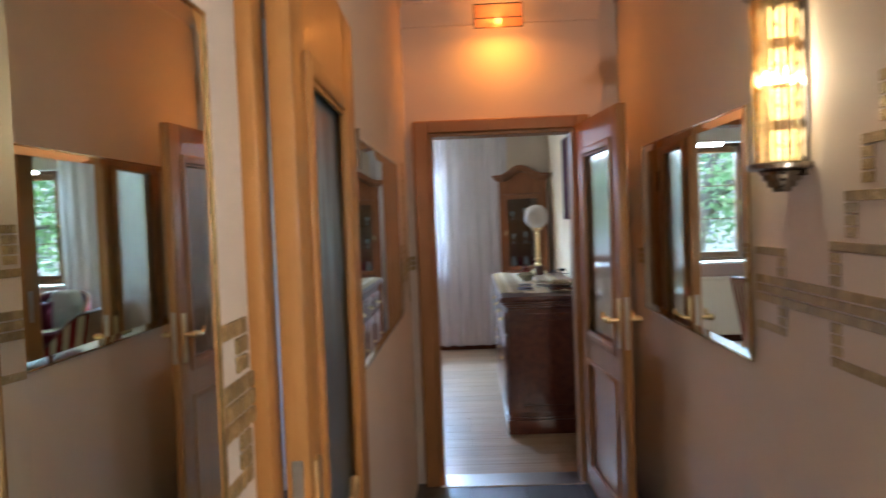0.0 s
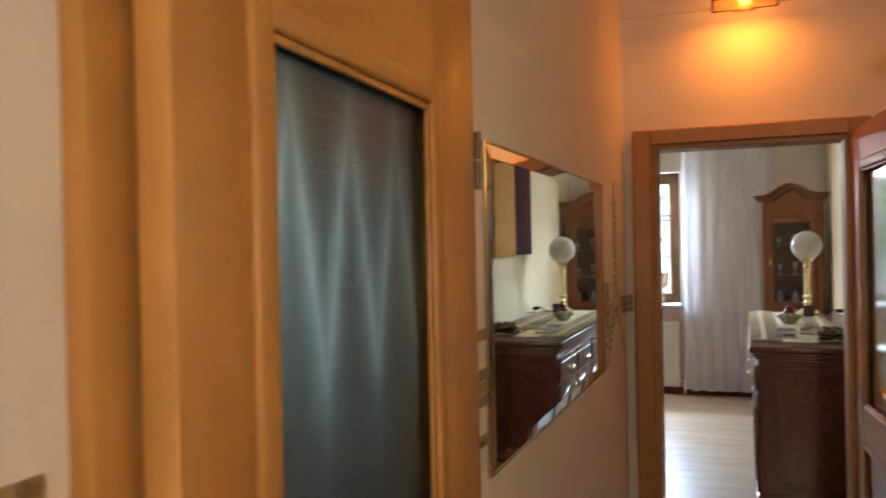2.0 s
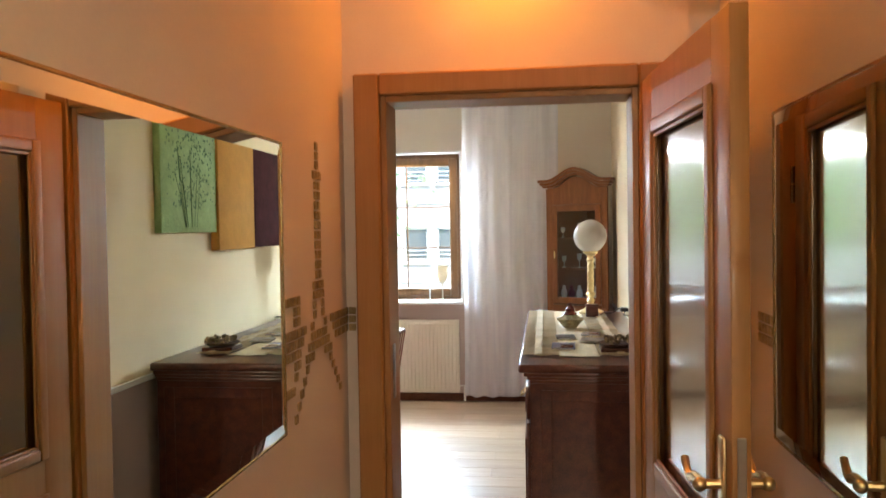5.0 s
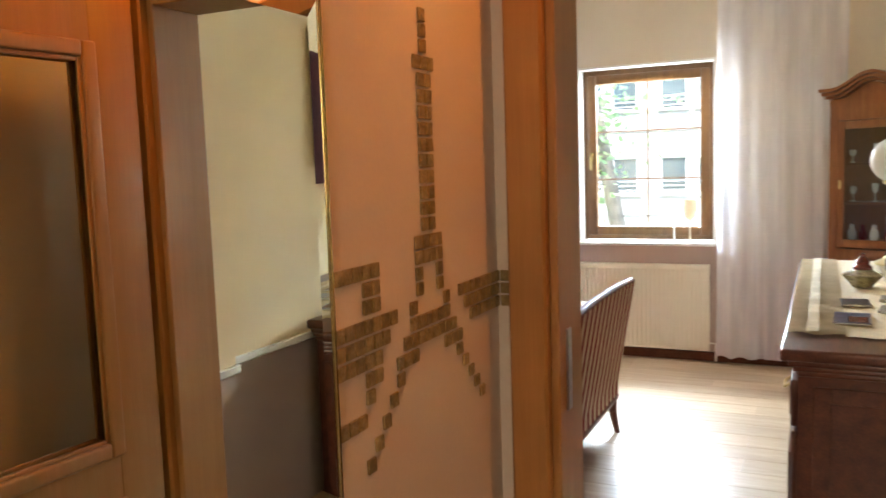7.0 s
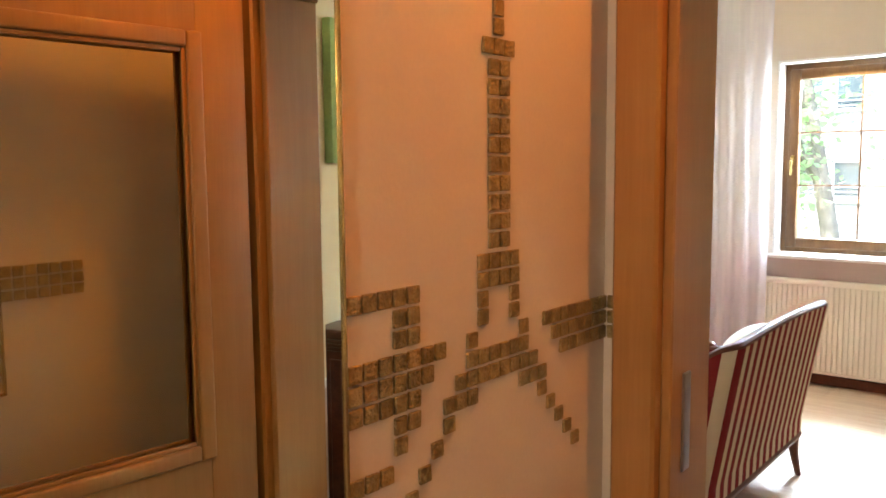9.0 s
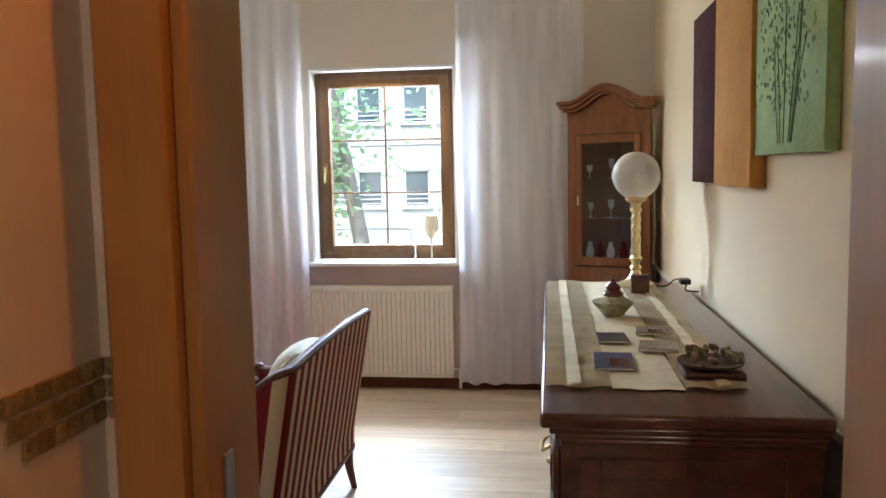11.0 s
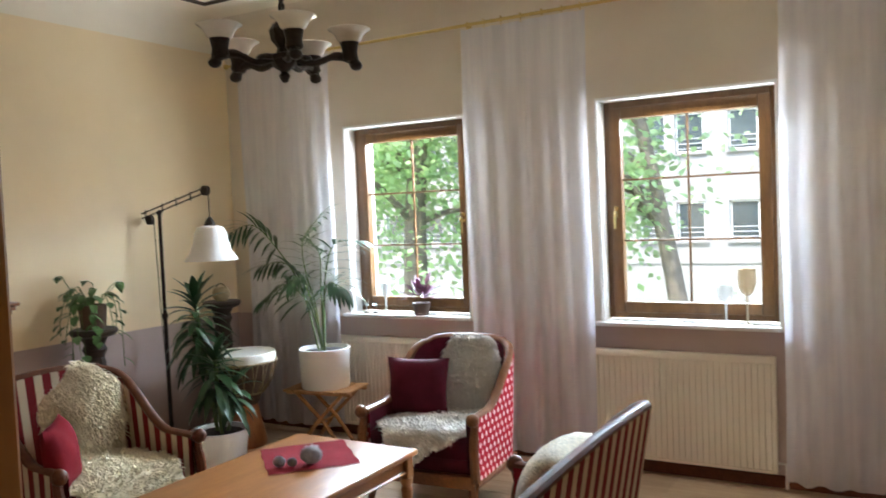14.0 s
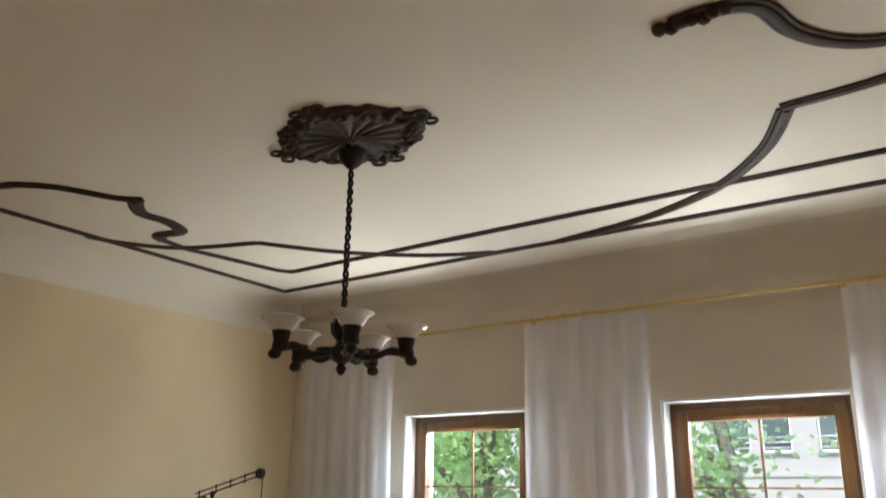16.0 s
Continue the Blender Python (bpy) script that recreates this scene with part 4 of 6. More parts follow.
booklet(0.545, 6.26, 0.10, 0.14, 0.008, 2, "dark_print", "thin dark printed booklet on the runner")
booklet(0.525, 5.93, 0.115, 0.20, 0.007, -2, "blue_print", "thin blue and red printed booklet on the runner", "ceramic_red")
booklet(0.685, 6.37, 0.10, 0.11, 0.010, -6, "grey_print", "small brown printed case on the runner", "ceramic_red")
booklet(0.680, 6.13, 0.12, 0.13, 0.010, -8, "grey_print", "small grey printed case on the runner")

tr = thing("shell_tray", "dark round tray heaped with dried shells and pods", "tray", Matrix.Translation((0.775, 5.80, 0.972)))
bm = B()
box(bm, -0.08, -0.075, 0.0, 0.08, 0.075, 0.022, 0.006, 2)
part("wooden_base", bm, M["mahogany"], tr)
bm = B()
lathe(bm, [(0.0, 0.024), (0.065, 0.024), (0.086, 0.034), (0.09, 0.040), (0.084, 0.038), (0.06, 0.031), (0.0, 0.032)], 26)
part("plate", bm, M["clay"], tr)
random.seed(5)
for k in range(30):
    a, r = random.uniform(0, 6.28), 0.085 * random.uniform(0, 1) ** 0.6
    bm = B()
    bmesh.ops.create_icosphere(bm, subdivisions=2, radius=random.uniform(0.010, 0.019), matrix=pose(r * math.cos(a), r * math.sin(a), 0.045 + random.uniform(0, 0.014), random.uniform(0, 90), random.uniform(0, 90), 0) @ Matrix.Diagonal((1, 0.7, 0.5, 1)))
    part("shell", bm, M["shell"], tr)


def canvas(label, y0, y1, z0, z1, mat, depth, marks=False):
    t = thing("canvas_painting", label, "painting", Matrix.Translation((RX1, (y0 + y1) / 2, z0)), "three canvases on the wall")
    w = (y1 - y0) / 2
    bm = B()
    box(bm, -depth, -w, 0, -0.002, w, z1 - z0, 0.004, 2)
    part("stretched_canvas", bm, M[mat], t)
    if marks:
        random.seed(11)
        for k in range(9):
            bm = B()
            x = random.uniform(-w * 0.6, w * 0.6)
            tube(bm, smooth_path([(-depth - 0.001, x * 0.4, 0.03), (-depth - 0.001, x * 0.7, 0.2), (-depth - 0.001, x + random.uniform(-0.03, 0.03), random.uniform(0.3, 0.45))], 4), 0.0013, 4)
            part("painted_branch", bm, M["canvas_green_dark"], t)
        bm = B()
        for k in range(240):
            a, b = random.gauss(0, w * 0.45), random.uniform(0.12, z1 - z0 - 0.03)
            if abs(a) < w * 0.92:
                box(bm, -depth - 0.0015, a - 0.004, b, -depth, a + 0.004, b + random.uniform(0.006, 0.016))
        tagged(part("painted_dots", bm, M["canvas_green_dark"], t), "many small dark painted leaves", kind="stuff")


canvas("aubergine purple canvas panel on the cream wall", 6.85, 7.44, 1.47, 2.20, "canvas_purple", 0.04)
canvas("ochre orange canvas panel on the cream wall", 6.30, 6.87, 1.465, 2.19, "canvas_orange", 0.055)
canvas("square green canvas with dark painted branches", 5.63, 6.33, 1.57, 2.12, "canvas_green", 0.04, True)

# ---------- corner cabinet ----------
cc = thing("corner_cabinet", "walnut corner display cabinet with arched top and glass door", "cabinet", pose(0.715, 8.83, 0, 0, 0, -24) @ Matrix.Diagonal((0.80, 0.80, 1, 1)))
W = 0.345
bm = B()
prism(bm, [(-W, 0.0), (W, 0.0), (W - 0.03, 0.05), (0.0, 0.335), (-W + 0.03, 0.05)], 0.0, 0.09)
part("plinth", bm, M["cabinet"], cc)
bm = B()
for s in (-1, 1):
    prism(bm, [(s * (W - 0.02), 0.0), (s * (W - 0.005), 0.03), (s * 0.02, 0.33), (0.0, 0.31)], 0.09, 1.93)
part("back_panels", bm, M["cabinet"], cc)
bm = B()
for s in (-1, 1):
    box(bm, min(s * W, s * (W - 0.07)), -0.01, 0.09, max(s * W, s * (W - 0.07)), 0.03, 1.86, 0.005, 2)
box(bm, -W + 0.07, -0.008, 1.76, W - 0.07, 0.03, 1.86)
box(bm, -W + 0.07, -0.008, 0.78, W - 0.07, 0.03, 0.90)
box(bm, -W + 0.07, -0.008, 0.09, W - 0.07, 0.03, 0.14)
part("face_frame", bm, M["cabinet"], cc)


def arch_profile(w, z, rise, n=24):
    pts = []
    for k in range(n + 1):
        x = -w + 2 * w * k / n
        u = abs(x) / w
        pts.append((x, z + (rise * (math.cos(math.pi * min(u / 0.78, 1.0)) + 1) / 2)))
    return pts


bm = B()
top = arch_profile(W, 1.90, 0.10)
prism(bm, [(-W, 1.85)] + top + [(W, 1.85)], -0.012, 0.03, "y")
part("pediment", bm, M["cabinet"], cc)
for o, z, t in ((0.030, 1.905, 0.018), (0.055, 1.925, 0.022), (0.072, 1.95, 0.022)):
    bm = B()
    a = arch_profile(W + o * 0.9, z, 0.10)
    prism(bm, a + [(x, zz + t) for x, zz in a[::-1]], -0.012 - o, 0.05, "y")
    part("cornice_moulding", bm, M["cabinet"], cc)
bm = B()
for s in (-1, 1):
    box(bm, min(s * 0.27, s * 0.215), -0.022, 0.91, max(s * 0.27, s * 0.215), 0.002, 1.755, 0.006, 2)
box(bm, -0.215, -0.0215, 1.70, 0.215, 0.002, 1.755, 0.006, 2)
box(bm, -0.215, -0.0215, 0.91, 0.215, 0.002, 0.965, 0.006, 2)
dr = part("glass_door", bm, M["cabinet"], cc)
bm = B()
box(bm, -0.217, -0.010, 0.963, 0.217, -0.007, 1.702)
ob = part("door_pane", bm, M["cabglass"], dr, "clear glass door pane")
ob.visible_shadow = False
bm = B()
box(bm, -0.255, -0.03, 1.30, -0.24, -0.02, 1.36, 0.003)
part("escutcheon", bm, M["brass"], dr)
bm = B()
box(bm, -0.27, -0.022, 0.15, 0.27, 0.002, 0.77, 0.006, 2)
box(bm, -0.20, -0.030, 0.22, 0.20, -0.020, 0.70, 0.006, 2)
part("lower_door", bm, M["cabinet"], cc)
for z in (0.94, 1.20, 1.46):
    bm = B()
    prism(bm, [(-0.28, 0.03), (0.28, 0.03), (0.0, 0.29)], z, z + 0.016)
    part("shelf", bm, M["cabinet"], cc)
bm = B()
prism(bm, [(-W + 0.02, 0.0), (W - 0.02, 0.0), (0.0, 0.32)], 1.87, 1.90)
part("top_board", bm, M["cabinet"], cc)
random.seed(8)
mat_cab = cc.matrix_world
for z, n in ((0.957, 5), (1.217, 3), (1.477, 3)):
    for k in range(n):
        x = -0.18 + 0.36 * k / (n - 1)
        y = 0.06 + random.uniform(0, 0.05)
        g = thing("glassware", "small stemmed glass on the cabinet shelf" if z > 1 else "small red and white ornament on the cabinet shelf", "glass" if z > 1 else "ornament", mat_cab @ Matrix.Translation((x, y, z)), "pieces in the cabinet")
        bm = B()
        h = random.uniform(0.07, 0.13)
        if z > 1:
            lathe(bm, [(0.0, 0), (0.022, 0), (0.02, 0.004), (0.004, 0.01), (0.004, h * 0.45), (0.022, h * 0.6), (0.026, h), (0.023, h), (0.018, h * 0.62), (0.0, h * 0.55)], 14)
            part("cup", bm, M["milk"], g)
        else:
            lathe(bm, [(0.0, 0), (0.025, 0), (0.036, 0.03), (0.03, 0.06), (0.018, 0.08), (0.02, 0.10), (0.0, 0.11)], 14)
            part("figure", bm, M["red"] if k % 2 else M["milk"], g)

# ---------- radiators, curtains, rod ----------


def radiator(x0, x1):
    t = thing("radiator", "cream enamelled panel radiator under the window", "radiator", Matrix.Translation(((x0 + x1) / 2, 9.11, 0.08)), "radiators under the windows")
    w = (x1 - x0) / 2
    bm = B()
    n = int(2 * w / 0.0335)
    p = 2 * w / n
    pts = []
    for k in range(n):
        x = -w + k * p
        pts += [(x, 0.0), (x + p * 0.3, 0.0), (x + p * 0.42, 0.007), (x + p * 0.58, 0.007), (x + p * 0.7, 0.0)]
    pts += [(w, 0.0), (w, 0.03), (-w, 0.03)]
    prism(bm, pts, 0.02, 0.62)
    part("front_panel", bm, M["radiator"], t)
    bm = B()
    box(bm, -w - 0.006, -0.006, 0.62, w + 0.006, 0.038, 0.662, 0.006, 2)
    part("top_grille", bm, M["radiator"], t)
    bm = B()
    for s in (-1, 1):
        box(bm, min(s * w, s * (w + 0.006)), -0.003, 0.0, max(s * w, s * (w + 0.006)), 0.036, 0.62, 0.003)
    box(bm, -w, 0.0, 0.0, w, 0.036, 0.02, 0.003)
    part("casing", bm, M["radiator"], t)
    bm = B()
    tube(bm, [(w + 0.005, 0.02, 0.06), (w + 0.05, 0.02, 0.06), (w + 0.05, 0.02, -0.08)], 0.009, 8)
    part("feed_pipe", bm, M["white"], t)
    bm = B()
    tube(bm, [(-w - 0.004, 0.02, 0.61), (-w - 0.045, 0.02, 0.61)], 0.018, 10)
    part("valve", bm, M["white"], t)
    for s in (-0.7, 0.7):
        bm = B()
        box(bm, s * w - 0.02, 0.036, 0.1, s * w + 0.02, 0.04, 0.6)
        part("wall_bracket", bm, M["white"], t)


radiator(-3.37, -2.30)
radiator(-1.372, -0.342)

rod = thing("curtain_rod", "slim brass curtain rod with rings over the windows", "curtain rod", Matrix.Translation((-1.8, 9.06, 2.825)))
bm = B()
tube(bm, [(-2.5, 0, 0), (2.5, 0, 0)], 0.011, 10)
part("rod", bm, M["rod_brass"], rod)
for x in (-2.5, 2.5):
    bm = B()
    bmesh.ops.create_uvsphere(bm, u_segments=12, v_segments=8, radius=0.022, matrix=Matrix.Translation((x, 0, 0)))
    part("finial", bm, M["rod_brass"], rod)
for x in (-2.45, -0.38, 1.52, 2.42):
    bm = B()
    tube(bm, [(x, 0, 0), (x, 0.09, 0.0)], 0.006, 8)
    lathe(bm, [(0.0, -0.03), (0.018, -0.03), (0.018, 0.03), (0.0, 0.03)], 12, (x, 0.075, 0))
    part("bracket", bm, M["rod_brass"], rod)


def curtain(x0, x1, seed):
    t = thing("sheer_curtain", "floor-length white sheer curtain hanging from brass rings", "curtain", Matrix.Translation(((x0 + x1) / 2, 9.05, 0.06)), "sheer curtains")
    rnd = random.Random(seed)
    w = (x1 - x0) / 2
    n = int((x1 - x0) / 0.012)
    ph = [0.0]
    for k in range(n):
        ph.append(ph[-1] + rnd.uniform(0.35, 0.80))
    zs = [0.0, 0.03, 0.4, 0.9, 1.5, 2.1, 2.5, 2.70, 2.735]
    bm = B()
    rows = []
    for z in zs:
        k = 0.95 - 0.55 * (z / 2.735)
        rows.append([bm.verts.new((-w * (1.0 + 0.015 * math.sin(3 * z + seed)) + 2 * w * i / n + 0.006 * math.sin(i * 0.37 + z), 0.019 * k * math.sin(ph[i]) + 0.012 * math.sin(i * 0.11 + z * 1.2 + seed), z + (0.006 * math.sin(i * 0.5) if z == 0 else 0))) for i in range(n + 1)])
    for a, b in zip(rows, rows[1:]):
        for i in range(n):
            bm.faces.new((a[i], a[i + 1], b[i + 1], b[i]))
    part("voile", bm, M["sheer"], t, angle=80)
    m = 7
    for k in range(m):
        bm = B()
        x = -w + 0.02 + (2 * w - 0.04) * k / (m - 1) + rnd.uniform(-0.03, 0.03)
        pts = [(x, 0.014 * math.cos(2 * math.pi * q / 14) + 0.01, 2.768 + 0.018 * math.sin(2 * math.pi * q / 14)) for q in range(15)]
        tube(bm, pts, 0.003, 6)
        tube(bm, [(x, 0.01, 2.752), (x, 0.01, 2.725)], 0.0025, 5)
        part("curtain_ring", bm, M["rod_brass"], t)


curtain(-4.17, -3.28, 1)
curtain(-2.20, -1.35, 2)
curtain(-0.285, 0.57, 3)

# ---------- upholstered seats ----------


def shell_path(w, d, n=60, corner=0.16):
    """Points of a U in plan, from the front of one arm round the back to the other; front is -y."""
    segs = [Vector((-w / 2, -d / 2, 0)), Vector((-w / 2, d / 2 - corner, 0))]
    pts = []
    for k in range(14):
        pts.append(segs[0].lerp(segs[1], k / 14))
    for k in range(9):
        a = math.pi - math.pi / 2 * k / 8
        pts.append(Vector((-w / 2 + corner + corner * math.cos(a), d / 2 - corner + corner * math.sin(a), 0)))
    left, right = pts[-1].copy(), Vector((w / 2 - corner, d / 2, 0))
    for k in range(1, 16):
        pts.append(left.lerp(right, k / 16))
    for k in range(9):
        a = math.pi / 2 - math.pi / 2 * k / 8
        pts.append(Vector((w / 2 - corner + corner * math.cos(a), d / 2 - corner + corner * math.sin(a), 0)))
    end0, end1 = pts[-1].copy(), Vector((w / 2, -d / 2, 0))
    for k in range(1, 15):
        pts.append(end0.lerp(end1, k / 14))
    return pts


def seat(name, label, category, m, w, d, high, arm, outer, inner, woodmat, lean=0.10, group="", crest=0.03, sharp=0.0):
    """A tub-backed upholstered seat with a shaped wooden rail, seat cushion and tapered legs."""
    t = thing(name, label, category, m, group)
    path = shell_path(w, d, corner=0.16 if sharp == 0 else 0.06)
    n = len(path)
    length = [0.0]
    for a, b in zip(path, path[1:]):
        length.append(length[-1] + (b - a).length)
    tops = []
    for p in path:
        f = max(0.0, min(1.0, (p.y + d / 2) / d))
        s = max(0.0, (f - 0.30) / 0.70)
        s = s * s * (3 - 2 * s)
        h = arm + (high - arm) * s
        if f > 0.97:
            h += crest * math.cos(math.pi * p.x / w)
        tops.append(h)

    def at(i, z, out):
        p = path[i]
        a, b = path[max(i - 1, 0)], path[min(i + 1, n - 1)]
        dv = (b - a).normalized()
        nrm = Vector((-dv.y, dv.x, 0))
        back = max(0.0, (p.y + d / 2) / d)
        return p + nrm * out + Vector((0, lean * back * max(0.0, z - 0.3) / 0.6, z))

    def skin(bm, out, z0):
        uv = bm.loops.layers.uv.new("UVMap")
        rows = 7
        g = [[bm.verts.new(at(i, z0 + (tops[i] - z0) * r / rows, out)) for r in range(rows + 1)] for i in range(n)]
        for i in range(n - 1):
            for r in range(rows):
                f = bm.faces.new((g[i][r], g[i + 1][r], g[i + 1][r + 1], g[i][r + 1]))
                for lp, (a, b) in zip(f.loops, ((i, r), (i + 1, r), (i + 1, r + 1), (i, r + 1))):
                    lp[uv].uv = (length[a], z0 + (tops[a] - z0) * b / rows)
        return g

    bm = B()
    skin(bm, 0.012, 0.22)
    part("outer_cover", bm, outer, t, "patterned outer cover", 80)
    bm = B()
    skin(bm, -0.045, 0.30)
    part("inner_cover", bm, inner, t, "upholstered inner back", 80)
    bm = B()
    tube(bm, [at(i, tops[i], -0.014) for i in range(n)], 0.026, 10, 0.8)
    part("top_rail", bm, woodmat, t, "curved polished wooden rail")
    bm = B()
    tube(bm, [at(i, 0.225, -0.01) for i in range(n)], 0.028, 8, 1.1)
    box(bm, -w / 2, -d / 2 - 0.02, 0.20, w / 2, -d / 2 + 0.025, 0.27, 0.008, 2)
    part("seat_rail", bm, woodmat, t)
    for s in (-1, 1):
        bm = B()
        tube(bm, smooth_path([(s * w / 2, -d / 2, 0.24), (s * w / 2, -d / 2 - 0.012, 0.42), (s * w / 2, -d / 2 + 0.01, arm - 0.03), (s * w / 2, -d / 2 - 0.01, arm + 0.005)], 5), [0.026] * 8 + [0.022] * 4 + [0.03] * 4, 8)
        bmesh.ops.create_uvsphere(bm, u_segments=10, v_segments=8, radius=0.036, matrix=Matrix.Translation((s * w / 2, -d / 2 - 0.012, arm + 0.002)))
        part("arm_post", bm, woodmat, t)
    bm = B()
    nx = 14
    vs = []
    for j in range(nx + 1):
        row = []
        for i in range(nx + 1):
            u, v = i / nx * 2 - 1, j / nx * 2 - 1
            z = 0.33 + 0.11 * (1 - u ** 6) ** 0.5 * (1 - v ** 6) ** 0.5
            row.append(bm.verts.new((u * (w / 2 - 0.05), v * (d / 2 - 0.045) - 0.01, z)))
        vs.append(row)
    for j in range(nx):
        for i in range(nx):
            bm.faces.new((vs[j][i], vs[j][i + 1], vs[j + 1][i + 1], vs[j + 1][i]))
    box(bm, -w / 2 + 0.05, -d / 2 + 0.03, 0.24, w / 2 - 0.05, d / 2 - 0.05, 0.335)
    part("seat_cushion", bm, inner, t, "thick upholstered seat", 60)
    for sx, sy in ((-1, -1), (1, -1), (-1, 1), (1, 1)):
        bm = B()
        x, y = sx * (w / 2 - 0.03), sy * (d / 2 - 0.03)
        tube(bm, smooth_path([(x, y, 0.22), (x + sx * 0.004, y + sy * 0.006, 0.12), (x + sx * 0.014, y + sy * 0.028, 0.0)], 4), [0.03, 0.029, 0.027, 0.025, 0.022, 0.020, 0.018, 0.016, 0.015], 8)
        part("leg", bm, woodmat, t)
    return t


def pad(name, label, m, w, h, thick, mat, category="cushion"):
    """A stuffed square cushion with pinched corners."""
    t = thing(name, label, category, m)
    bm = B()
    n = 14
    for side in (1, -1):
        vs = []
        for j in range(n + 1):
            row = []
            for i in range(n + 1):
                u, v = i / n * 2 - 1, j / n * 2 - 1
                e = (1 - u * u) * (1 - v * v)
                pinch = 1 - 0.07 * (1 - abs(u) ** 2) * abs(v) ** 4
                pinch2 = 1 - 0.07 * (1 - abs(v) ** 2) * abs(u) ** 4
                row.append(bm.verts.new((u * w / 2 * pinch2, side * thick / 2 * e ** 0.45 + 0.006 * math.sin(5 * u + 3 * v), h / 2 + v * h / 2 * pinch)))
            vs.append(row)
        for j in range(n):
            for i in range(n):
                bm.faces.new((vs[j][i], vs[j][i + 1], vs[j + 1][i + 1], vs[j + 1][i]))
    bmesh.ops.remove_doubles(bm, verts=bm.verts[:], dist=0.0005)
    part("cover", bm, mat, t, angle=70)
    return t


def fleece(name, label, m, drape, mat, count, seed, hair=0.042):
    """A sheepskin: a bumpy hide with a pile of tapering locks. drape(u, v) gives place and normal."""
    t = thing(name, label, "sheepskin", m)
    rnd = random.Random(seed)
    bm = B()
    n = 48

    def inside(u, v):
        return u * u + v * v < (0.93 + 0.07 * math.sin(5 * math.atan2(v, u) + seed)) ** 2
    grid = {}
    for j in range(n + 1):
        for i in range(n + 1):
            u, v = i / n * 2 - 1, j / n * 2 - 1
            p, nr = drape(u, v)
            grid[i, j] = bm.verts.new(p + nr * (0.026 + 0.014 * noise.noise(p * 13) + 0.009 * noise.noise(p * 38)))
    for j in range(n):
        for i in range(n):
            if inside((i + 0.5) / n * 2 - 1, (j + 0.5) / n * 2 - 1):
                bm.faces.new((grid[i, j], grid[i + 1, j], grid[i + 1, j + 1], grid[i, j + 1]))
    for v in [v for v in bm.verts if not v.link_faces]:
        bm.verts.remove(v)
    part("hide", bm, mat, t, angle=80)
    bm = B()
    for k in range(count):
        u, v = rnd.uniform(-1, 1), rnd.uniform(-1, 1)
        if not inside(u, v):
            continue
        p, nr = drape(u, v)
        p = p + nr * (0.020 + 0.014 * noise.noise(p * 13))
        d = (nr * 0.38 + Vector((rnd.gauss(0, 0.3), rnd.gauss(0, 0.3) - 0.5 * nr.z, rnd.gauss(0, 0.3) - 0.8 * (1 - nr.z)))).normalized()
        s = d.cross(Vector((0.3, 0.5, 0.8))).normalized()
        q = d.cross(s)
        r, hl = 0.0038, hair * rnd.uniform(0.6, 1.25)
        base = [bm.verts.new(p + r * (s * math.cos(a) + q * math.sin(a))) for a in (0, 2.1, 4.2)]
        mid = [bm.verts.new(p + d * hl * 0.6 + r * 0.7 * (s * math.cos(a) + q * math.sin(a))) for a in (0.3, 2.4, 4.5)]
        tip = bm.verts.new(p + d * hl + Vector((0, 0, -0.25 * hl)) + s * rnd.uniform(-0.006, 0.006))
        for a in range(3):
            b = (a + 1) % 3
            bm.faces.new((base[a], base[b], mid[b], mid[a]))
            bm.faces.new((mid[a], mid[b], tip))
    part("wool", bm, mat, t, "long curly wool pile", 180)
    return t


seat("loveseat", "striped two-seat sofa with curved mahogany rail", "sofa", pose(-0.845, 6.69, 0, 0, 0, -90), 1.25, 0.46, 0.875, 0.58, M["stripe"], M["red"], M["chairwood"], 0.105, "", 0.02, 1.0)
pad("cushion", "round-cornered cream knitted cushion leaning on the sofa back", pose(-0.88, 7.06, 0.44, -30, 0, -80), 0.46, 0.36, 0.30, M["knit"])
pad("cushion", "burgundy velvet cushion on the striped sofa", pose(-0.95, 6.20, 0.46, -16, 0, -110), 0.32, 0.30, 0.13, M["velvet"])

CH = pose(-1.955, 8.21, 0, 0, 0, 4)
seat("armchair", "mahogany armchair in burgundy with dotted red outside", "armchair", CH, 0.66, 0.62, 0.84, 0.56, M["dots"], M["velvet"], M["chairgold"], 0.10, "tub armchairs", 0.03)


def chair_drape(w, d, seat_z, back):
    """A skin over the back of a tub seat, or over its seat."""
    def on_back(u, v):
        z = seat_z + 0.22 + v * 0.26
        y = d / 2 - 0.085 + 0.10 * max(0.0, z - 0.3) / 0.6
        puff = (1 - u * u) * max(0.0, 1 - v * v) ** 0.5
        return Vector((0.09 + u * w * 0.32, y - 0.02 - 0.085 * puff, z)), Vector((u * 0.5, -1, 0.25 + 0.4 * v)).normalized()

    def on_seat(u, v):
        y = -0.11 + v * (d / 2 + 0.055)
        drop = max(0.0, -(y + d / 2 + 0.005))
        return Vector((u * w * 0.47, y, seat_z + 0.016 - 1.2 * drop - 0.03 * abs(u) ** 4)), Vector((0, -0.25 if drop else 0, 1)).normalized()
    return on_back if back else on_seat


fleece("sheepskin", "white sheepskin draped over the armchair back", CH, chair_drape(0.66, 0.62, 0.44, True), M["fleece_white"], 6000, 3)
fleece("sheepskin", "white sheepskin lying on the armchair seat", CH, chair_drape(0.66, 0.62, 0.45, False), M["fleece_white"], 6000, 4)
pad("cushion", "burgundy velvet cushion on the dotted armchair", CH @ pose(-0.15, -0.02, 0.475, -10, 0, 8), 0.37, 0.33, 0.13, M["velvet"])

